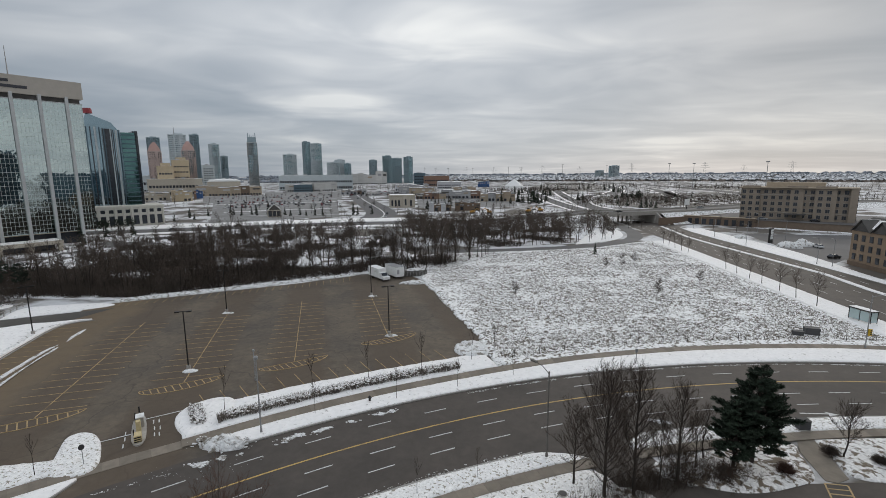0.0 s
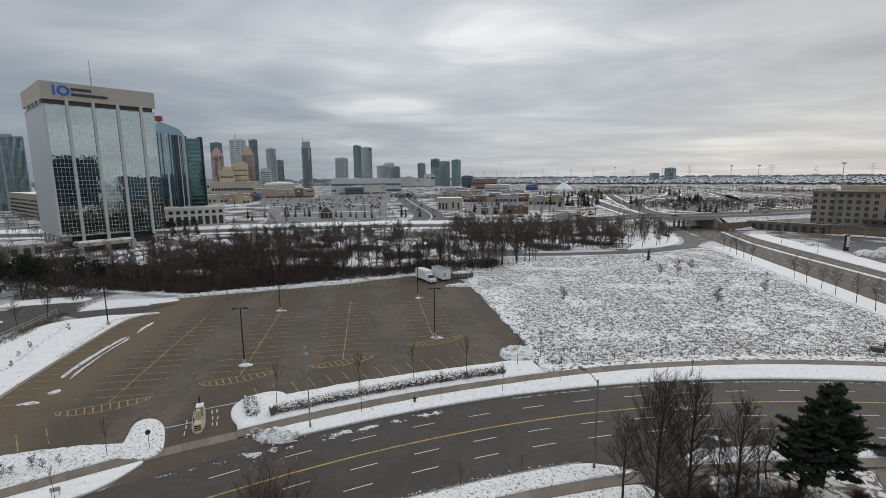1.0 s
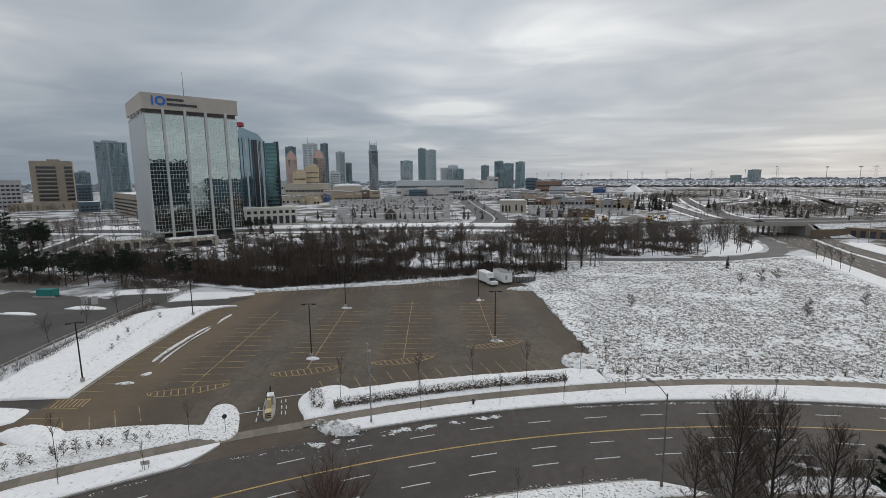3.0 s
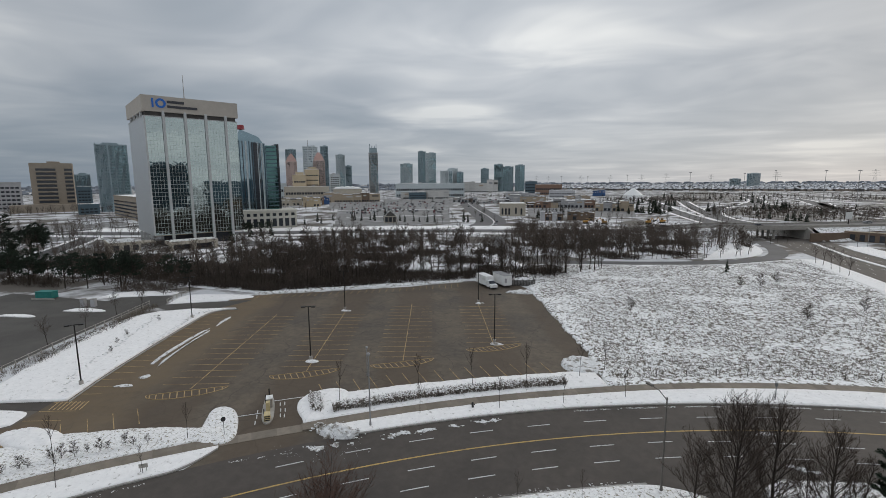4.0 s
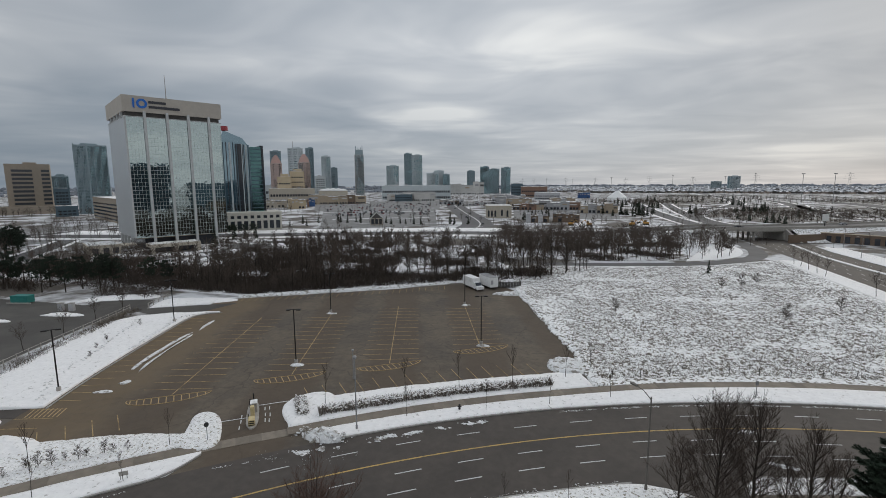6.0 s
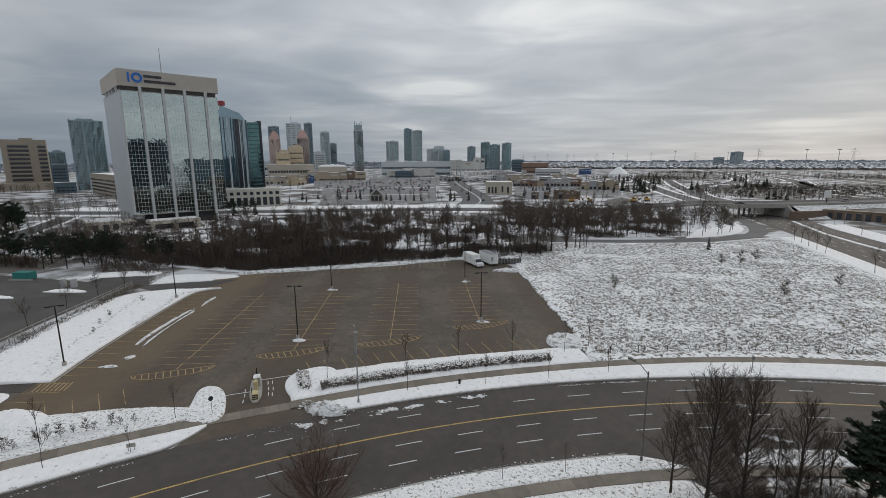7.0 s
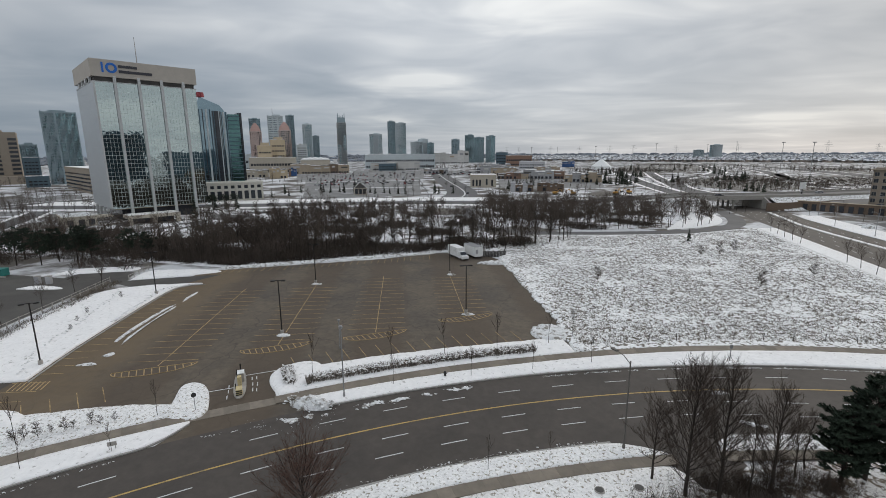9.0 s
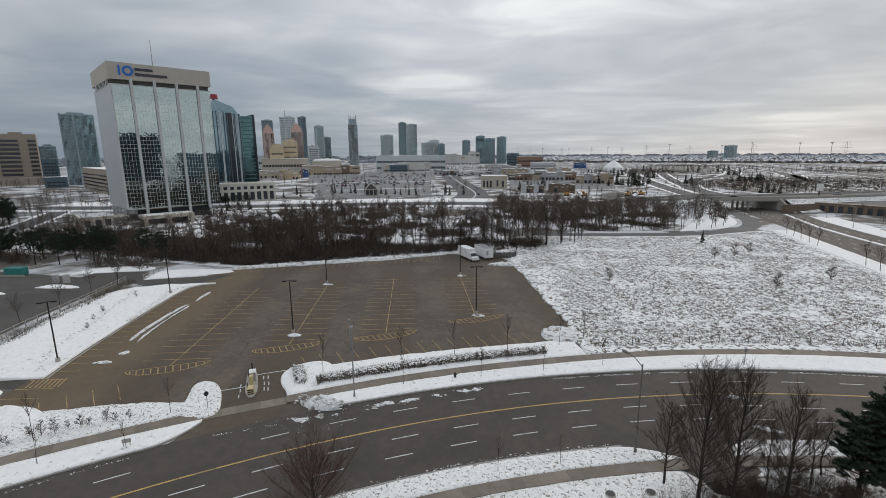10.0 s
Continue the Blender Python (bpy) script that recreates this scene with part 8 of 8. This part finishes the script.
part("roof_rim", Builder().box(0, 1.4, 3.6, 2.64, 7.24, 0.06), GALV, t)
part("door_panel", Builder().box(-0.7, -2.23, 1.6, 0.7, 0.06, 1.2), GREY_WALL, t)
part("drawbar", Builder().box(0, -2.9, 0.55, 0.12, 1.6, 0.12), DARK_METAL, t)
for sx in (-1.1, 1.1):
    for sy in (2.2, 3.1):
        part("wheel", Builder().tube((sx - 0.12, sy, 0.38), (sx + 0.12, sy, 0.38), 0.38, 0.38, 14), DARK_METAL, t)
t = thing("bin_pen", pose(-8.2, 139.5, 0.03, 0, 0, 8), "dark board-fenced pen heaped with snow", "fence")
for (x0, y0, x1, y1) in ((-3.6, -2.5, 3.6, -2.5), (3.6, -2.5, 3.6, 2.5), (-3.6, -2.5, -3.6, 2.5)):
    n = int(math.hypot(x1 - x0, y1 - y0) / 0.45)
    for k in range(n):
        f = (k + 0.5) / n
        part("board", Builder().box(x0 + (x1 - x0) * f, y0 + (y1 - y0) * f, 0, 0.4 if y0 == y1 else 0.05, 0.05 if y0 == y1 else 0.4, 1.7 + 0.06 * (k % 3)), ROOF_DARK, t)
part("snow_mound", Builder().ball((0, 0, 0.5), 3.1, 2.2, 1.6, 14, 7, 0.25), SNOW_DIRTY, t)

# boxes in the field, bus shelter
GREEN_BOX = material("dark_grey_box", (0.075, 0.075, 0.078), 0.7, var=0.15, scale=2, bump=0)
for x, y, sx, sy, h in ((70.2, 83.6, 2.3, 1.4, 1.3), (67.4, 83.3, 1.6, 1.1, 0.8)):
    t = thing("utility_box", pose(x, y, 0.15, 0, 0, -20), "dark grey utility cabinet in the snow", "utility box", "utility boxes")
    part("cabinet", Builder().box(0, 0, 0, sx, sy, h), GREEN_BOX, t)
    part("lid", Builder().box(0, 0, h, sx + 0.1, sy + 0.1, 0.1), GREEN_BOX, t)
t = thing("utility_box", pose(43.4, 51.2, 0.16, 0, 0, -5), "dark brown utility cabinet on the near verge", "utility box", "utility boxes")
part("cabinet", Builder().box(0, 0, 0.1, 1.25, 0.9, 1.1), GREEN_BOX, t)
part("plinth", Builder().box(0, 0, 0, 1.5, 1.15, 0.12), CONCRETE, t)
part("lid", Builder().box(0, 0, 1.2, 1.35, 1.0, 0.1), ROOF_DARK, t)
sh = thing("bus_shelter", pose(87.0, 91.4, 0.16, 0, 0, 98), "glass bus shelter with dark frame and snowy roof", "shelter")
CLEAR = glass_material("shelter_glass", (0.45, 0.55, 0.55), 0.1, 0.2, 0)
for x, y in ((-2.2, -0.8), (2.2, -0.8), (-2.2, 0.8), (2.2, 0.8), (0, 0.8)):
    part("post", Builder().box(x, y, 0, 0.1, 0.1, 2.4), DARK_METAL, sh)
part("roof", Builder().box(0, 0, 2.4, 4.7, 1.9, 0.15), DARK_METAL, sh)
part("roof_snow", Builder().box(0, 0, 2.55, 4.5, 1.7, 0.08), SNOW, sh)
for x in (-1.1, 1.1):
    part("pane", Builder().box(x, 0.8, 0.25, 2.0, 0.03, 2.0), CLEAR, sh)
for x in (-2.2, 2.2):
    part("pane", Builder().box(x, 0, 0.25, 0.03, 1.4, 2.0), CLEAR, sh)

# plaza sign, plain bars for writing
t = thing("pylon_sign", pose(142.5, 197, 0, 0, 0, 35), "dark pylon sign with white panels", "sign")
part("frame", Builder().box(0, 0, 0, 3.2, 0.7, 6.4), DARK_METAL, t)
for k in range(4):
    part("panel", Builder().box(0, -0.38, 1.6 + k * 1.1, 2.6, 0.06, 0.95), WHITE_PAINT, t)
t = thing("billboard", pose(160, 300, 0, 0, 0, 28), "white roadside billboard on a dark post", "sign")
part("post", Builder().tube((0, 0, 0), (0, 0, 9), 0.3, 0.3, 8), DARK_METAL, t)
part("board", Builder().box(0, 0, 9, 4.5, 0.5, 4.0), WHITE_PAINT, t)


CAR_PAINTS = [material("car_" + n, c, 0.35, 0.2, var=0.05, scale=2, bump=0) for n, c in (("black", (0.02, 0.02, 0.022)), ("silver", (0.35, 0.36, 0.37)), ("white", (0.6, 0.6, 0.6)), ("grey", (0.10, 0.10, 0.11)), ("red", (0.20, 0.03, 0.03)))]
TYRE = material("tyre", (0.02, 0.02, 0.02), 0.9, var=0.1, scale=3, bump=0)


def car_proto(k):
    t = thing("car", pose(0, 0, -500), ("black", "silver", "white", "dark grey", "dark red")[k] + " car on the salted asphalt", "car", "cars")
    prof = [(-2.2, 0.3), (2.2, 0.3), (2.25, 0.75), (1.9, 0.92), (1.05, 0.98), (-2.0, 1.0), (-2.25, 0.8)]
    b = Builder()
    for s in (-0.88, 0.88):
        b.v += [(x, s, z) for x, z in prof]
    n = len(prof)
    b.f += [tuple(range(n)), tuple(range(2 * n - 1, n - 1, -1))] + [(i, n + i, n + (i + 1) % n, (i + 1) % n) for i in range(n)]
    part("body", b, CAR_PAINTS[k], t)
    cabp = [(1.1, 0.96, 0.82), (0.45, 1.45, 0.66), (-1.25, 1.47, 0.66), (-1.9, 0.98, 0.82)]
    g = Builder()
    for s in (-1, 1):
        g.v += [(x, s * w, z) for x, z, w in cabp]
    g.f += [(0, 1, 2, 3), (7, 6, 5, 4)] + [(i, 4 + i, 4 + (i + 1) % 4, (i + 1) % 4) for i in range(4)]
    part("glazing", g, DARK_GLASS, t)
    part("roof", Builder().box(-0.4, 0, 1.46, 1.6, 1.28, 0.05), CAR_PAINTS[k], t)
    for sx in (-1.35, 1.4):
        for sy in (-0.8, 0.8):
            part("wheel", Builder().tube((sx, sy - 0.1, 0.33), (sx, sy + 0.1, 0.33), 0.33, 0.33, 12), TYRE, t)
    return t


cars = [car_proto(k) for k in range(5)]
rng = random.Random(3)
placed = [(152, 183, 80, 2), (139, 160, 15, 0), (172, 256, -40, 3), (178, 254, -40, 1), (196, 240, -42, 0)]
for x, y, r, k in placed:
    plant(cars[k], x, y, TZ + 0.03 if y > 235 and x > 165 else 0.04, 1.0, r)
for x, k, off in ((-150, 3, 4), (-120, 0, -4), (-96, 1, 4), (20, 0, 4), (62, 3, -4), (108, 0, 4), (175, 1, -4), (230, 2, 4)):
    v = min(vs, key=lambda q: abs(along(BLVD, q)[0] - x))
    e = blvd_edge(v, 1 if off > 0 else -1, 8)
    plant(cars[k], e[0], e[1], e[2] + 0.02, 1.0, 20)
for d, off, k in ((330, 5, 2), (352, 4, 3), (420, -5, 0), (470, 5, 1), (560, -5, 3), (640, 5, 0)):
    v = min([i / 200 for i in range(201)], key=lambda q: abs(along(FAR_AVE, q)[1] - d))
    x, y = along(FAR_AVE, v)
    plant(cars[k], x + off, y, 0.06, 1.0, 100)
# parked rows at the shopping centre
for i in range(180):
    az, d = rng.uniform(13, 25.5), rng.choice((470, 490, 512, 545, 580, 615, 650, 690, 725))
    plant(cars[rng.randrange(5)], *polar(az, d), 0.03, 1.0, rng.choice((20, 200)) + 90)
for i in range(90):
    az, d = rng.uniform(3, 11), rng.choice((660, 690, 720, 750, 780))
    plant(cars[rng.randrange(5)], *polar(az, d), 0.03, 1.0, rng.choice((20, 200)))
retire(*cars)
setting("far_car_park", Builder().prism([polar(26.5, 330), polar(12.3, 345), polar(12.5, 560), polar(26, 560)], -0.1, 0.02), SALTED, "salted grey shopping-centre car park", "car park")
for d, a0, a1 in ((420, 25, 20.5), (424, 18.5, 13.2), (526, 26, 12.6)):
    setting("snow_strip", Builder().grid(lambda u, v: (*polar(a0 + (a1 - a0) * v, d + 3 * math.sin(9 * v) + 5.5 * (u - 0.5) * (1 + 0.6 * noise.noise((v * 14, d, 0)))), 0.2), 2, 60, 0.0), SNOW_DIRTY, "snowy planted strip in the far car park", "snow")
setting("far_car_park", Builder().prism([polar(11, 640), polar(2.5, 640), polar(2.5, 800), polar(10.8, 800)], -0.1, 0.02), SALTED, "salted grey shopping-centre car park", "car park")
setting("far_car_park", Builder().prism([polar(27, 562), polar(12, 562), polar(11.8, 836), polar(20.5, 836), polar(20.5, 738), polar(27, 738)], -0.1, 0.02), SALTED, "salted grey shopping-centre car park", "car park")
setting("far_car_park", Builder().prism([polar(2.8, 415), polar(-9.5, 425), polar(-9, 640), polar(2.8, 640)], -0.1, 0.02), SALTED, "salted grey plaza car park", "car park")
setting("far_car_park", Builder().prism([polar(60, 330), polar(47.5, 330), polar(47.5, 450), polar(60, 470)], -0.1, 0.02), SALTED, "salted grey office car park", "car park")
setting("forecourt", Builder().prism([(-196, 170), (-150, 160), (-128, 196), (-116, 222), (-138, 236), (-160, 214)], -0.1, 0.05), FAR_ROAD, "grey asphalt forecourt of the office tower", "car park")
setting("terrace_lot", Builder().prism([(140, 190), (128, 160), (133, 152), (165, 175), (210, 215), (150, 226)], -0.1, 0.03), FAR_ROAD, "grey plaza parking below the hotel", "car park")
PLAZA = [(124, 122), (127.6, 138.4), (132.2, 155.4), (136.3, 177.1), (138.4, 202), (139.6, 226), (141.1, 250)]


def plaza_verge(u, v):
    y = 122 + 126 * v
    x0, x1 = ave(2, y)[0], float(np.interp(y, [p[1] for p in PLAZA], [p[0] for p in PLAZA]))
    x = x0 + (x1 - x0) * u
    heap = max(0.0, noise.noise((x * 0.3, y * 0.16, 1)) + 0.05) * math.sin(math.pi * u)
    return (x, y, 0.17 + wobble(x, y, 0.5, 0.06) + 0.9 * heap)


setting("verge", Builder().grid(plaza_verge, 10, 110, -0.05), SNOW, "ploughed snowy verge across the avenue", "verge", True)
setting("kerb", Builder().grid(lambda u, v: (ave(2, 118 + 130 * v)[0] - 0.25 + 0.25 * u, 118 + 130 * v, 0.15), 1, 60, -0.05), KERB, "concrete kerb along the avenue", "kerb")
base_a, base_b = tA + hn * 3.4, tB + hn * 0.4
setting("snow_bank", Builder().grid(lambda u, v: (*(base_a + hd * 26 + (base_b - base_a - hd * 26) * v + hn * (2.2 * u))[:2], 0.1 + 0.5 * math.sin(math.pi * u) * (0.7 + noise.noise((v * 9, u, 2)))), 4, 60, -0.05), SNOW_DIRTY, "snow heaped along the foot of the retaining wall", "snow", True)

# the neighbouring lot behind the rail fence
setting("neighbour_lot", Builder().prism([(-88.0, 48), (-101.8, 96), (-150, 98), (-150, 30), (-96, 20)], -0.1, 0.02), GREY_LOT, "grey neighbouring car park", "car park")
setting("back_lane", Builder().prism([(-80.5, 96.4), (-77.0, 106.0), (-88.2, 101.0), (-96.6, 96.8), (-101.6, 105.0), (-115, 102.5), (-115, 95.5), (-101, 95.4), (-92, 92.4)], -0.1, 0.026), GREY_LOT, "short asphalt link between the lots", "road")
setting("path", Builder().prism([lot(-54.6, 61.4), lot(-54.6, 64.2), lot(-75, 66.5), lot(-75, 63.5)], -0.1, 0.03), ROAD, "asphalt footpath through the snow", "path")
snow_blob("snow_bank", [lot(-55.0, 57.6), lot(-55.2, 61.0), lot(-58, 61.6), lot(-75, 63.0), lot(-78, 50), lot(-70, 44), lot(-62, 52)], 0.1, "smooth snow beside the footpath", None, 0.1, False)
fence = thing("rail_fence", pose(0, 0, 0), "white-grey timber rail fence in snow", "fence")
FP = [(-86.5, 49), (-92.0, 65.9), (-96.1, 81.5), (-100.1, 95.4)]
for i in range(18):
    x, y = along(FP, i / 17)
    part("post", Builder().box(0, 0, 0, 0.14, 0.14, 1.25), CONCRETE, fence, at=pose(x, y, 0, 0, 0, 15))
    if i < 17:
        x1, y1 = along(FP, (i + 1) / 17)
        for z in (0.55, 1.1):
            part("rail", Builder().tube((x, y, z), (x1, y1, z), 0.06, 0.06, 4), CONCRETE, fence)
ramp_fence = thing("rail_fence", pose(0, 0, 0), "short weathered timber railing beside the link road", "fence")
for k in range(5):
    x, y = -96.8 - 0.8 * k, 97.6 + 2.5 * k
    part("post", Builder().box(0, 0, 0, 0.16, 0.16, 1.3), CONCRETE, ramp_fence, at=pose(x, y, 0, 0, 0, 18))
    if k < 4:
        for z in (0.55, 1.15):
            part("rail", Builder().tube((x, y, z), (x - 0.8, y + 2.5, z), 0.07, 0.07, 4), CONCRETE, ramp_fence)
for x, y in ((-116.1, 91.1), (-113.4, 91.6)):
    t = thing("utility_box", pose(x, y, 0.02, 0, 0, 12), "pale grey utility cabinet beside the lot island", "utility box", "utility boxes")
    part("cabinet", Builder().box(0, 0, 0, 1.1, 0.9, 1.9), GREY_WALL, t)
    part("lid", Builder().box(0, 0, 1.9, 1.2, 1.0, 0.1), CONCRETE, t)
t = thing("dumpster", pose(-134, 95.5, 0.02, 0, 0, 10), "teal metal dumpster with a sloped lid", "dumpster")
TEAL = material("teal_paint", (0.03, 0.20, 0.18), 0.6, var=0.15, scale=2, bump=0)
part("bin", Builder().box(0, 0, 0.2, 4.6, 2.2, 1.8), TEAL, t)
part("lid", Builder().box(0, 0, 2.0, 4.7, 2.3, 0.12), TEAL, t)
part("base_rail", Builder().box(0, -1.3, 0, 6.5, 0.15, 0.4), CONCRETE, t)
for outline in ([(-116.5, 86.2), (-115.4, 89.2), (-111, 89.6), (-106.4, 88.9), (-105.8, 87.9), (-110.4, 86.6)], [(-128, 79.4), (-126.4, 81.4), (-120.4, 81.8), (-117.4, 81.0), (-119.4, 79.9)]):
    snow_blob("lot_island", outline, 0.08, "snow-topped kerbed island in the neighbouring lot", None, 0.06, True, "island")

# construction machines on the snowy plot by the boulevard
MACHINE = material("machine_orange", (0.50, 0.27, 0.06), 0.6, var=0.2, scale=2, bump=0)
for x, y, r in ((24.5, 352, 15), (37, 351, 160), (68, 357, 40), (79, 366, 200)):
    t = thing("excavator", pose(x, y, 0.05, 0, 0, r), "orange-yellow construction excavator standing in snow", "machine", "construction machines")
    for sy in (-1.1, 1.1):
        part("track", Builder().box(0, sy, 0, 3.6, 0.6, 0.9), DARK_METAL, t)
    body = part("body", Builder().box(-0.3, 0, 1.0, 3.2, 2.4, 1.2), MACHINE, t)
    cab_ = part("cab", Builder().box(0.7, 0.6, 2.2, 1.4, 1.1, 1.3), MACHINE, t)
    part("cab_window", Builder().box(0.72, 0.6, 2.5, 1.46, 1.14, 0.8), DARK_GLASS, cab_)
    arm_ = part("boom", Builder().tube((1.2, -0.3, 1.8), (3.2, -0.3, 4.2), 0.28, 0.22, 4).tube((3.2, -0.3, 4.2), (5.2, -0.3, 2.2), 0.22, 0.16, 4), MACHINE, t)
    part("bucket", Builder().box(5.2, -0.3, 1.4, 0.9, 1.0, 0.9), DARK_METAL, arm_)

# field fence posts
for i in range(16):
    a = -15.5 + i * 1.75
    x, y = arc(R_WALK(a) + 3.2, a)
    t = thing("fence_post", pose(x, y, 0.2, 0, 3 * (-1) ** i), "weathered fence post at the field's edge", "post", "fence posts")
    part("post", Builder().tube((0, 0, 0), (0, 0, 1.3), 0.05, 0.045, 6), ROOF_DARK, t)

# far masts and pylons
for az, d, h in ((-26.08, 900, 44), (-28.47, 860, 43), (-14.65, 1100, 47), (-22.2, 1500, 55), (-19.6, 1300, 46), (-8.3, 1200, 44), (-35, 700, 42), (-1.0, 1200, 42), (-4.0, 1500, 44)):
    x, y = polar(az, d)
    t = thing("high_mast_light", pose(x, y, 0), "tall grey high-mast highway light", "light pole", "high masts")
    part("mast", Builder().tube((0, 0, 0), (0, 0, h), 0.5, 0.3, 8), GALV, t)
    part("lamp_ring", Builder().tube((0, 0, h - 1.2), (0, 0, h), 2.2, 2.2, 12), GALV, t)


def pylon(az, d, h):
    x, y = polar(az, d)
    t = thing("power_pylon", pose(x, y, 0, 0, 0, az), "grey lattice power pylon on the horizon", "pylon", "pylons")
    b = Builder()
    w = h * 0.09
    for s, q in itertools.product((-1, 1), (-1, 1)):
        b.tube((s * w, q * w, 0), (s * w * 0.25, q * w * 0.25, h), 0.35, 0.25, 4)
    for k in range(6):
        f0, f1 = k / 6, (k + 1) / 6
        w0, w1 = w * (1 - 0.75 * f0), w * (1 - 0.75 * f1)
        b.tube((-w0, -w0, h * f0), (w1, -w1, h * f1), 0.2, 0.2, 4).tube((w0, -w0, h * f0), (-w1, -w1, h * f1), 0.2, 0.2, 4)
    part("lattice", b, GALV, t)
    for f, l in ((0.68, 0.26), (0.8, 0.20), (0.92, 0.15)):
        part("cross_arm", Builder().tube((-h * l, 0, h * f), (h * l, 0, h * f), 0.35, 0.35, 4), GALV, t)


for az, d, h in ((-29.5, 2000, 62), (-22.3, 2200, 62), (-9.8, 2600, 60), (-12.3, 2500, 64), (-16.6, 2400, 58), (-37, 1900, 60), (0.5, 2800, 60), (-3.2, 2700, 62), (-6.5, 2600, 60), (1.9, 2900, 62), (-33, 2500, 56)):
    pylon(az, d, h)

# woods along the horizon; distance haze is put into their pale blue-grey colour
hz = Builder()
rng = random.Random(12)
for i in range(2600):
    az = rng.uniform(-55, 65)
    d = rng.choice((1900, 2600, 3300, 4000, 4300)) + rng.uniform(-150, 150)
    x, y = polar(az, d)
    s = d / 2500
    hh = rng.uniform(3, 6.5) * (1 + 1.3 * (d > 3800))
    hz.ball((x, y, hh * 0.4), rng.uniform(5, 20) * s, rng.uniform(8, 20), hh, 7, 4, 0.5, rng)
stuff("horizon_woods", hz, material("hazed_far_wood", (0.19, 0.21, 0.24), 0.95, var=0.3, scale=0.01, bump=0, island=0.3), "bare woods along the horizon, coloured blue-grey for haze", "woods")
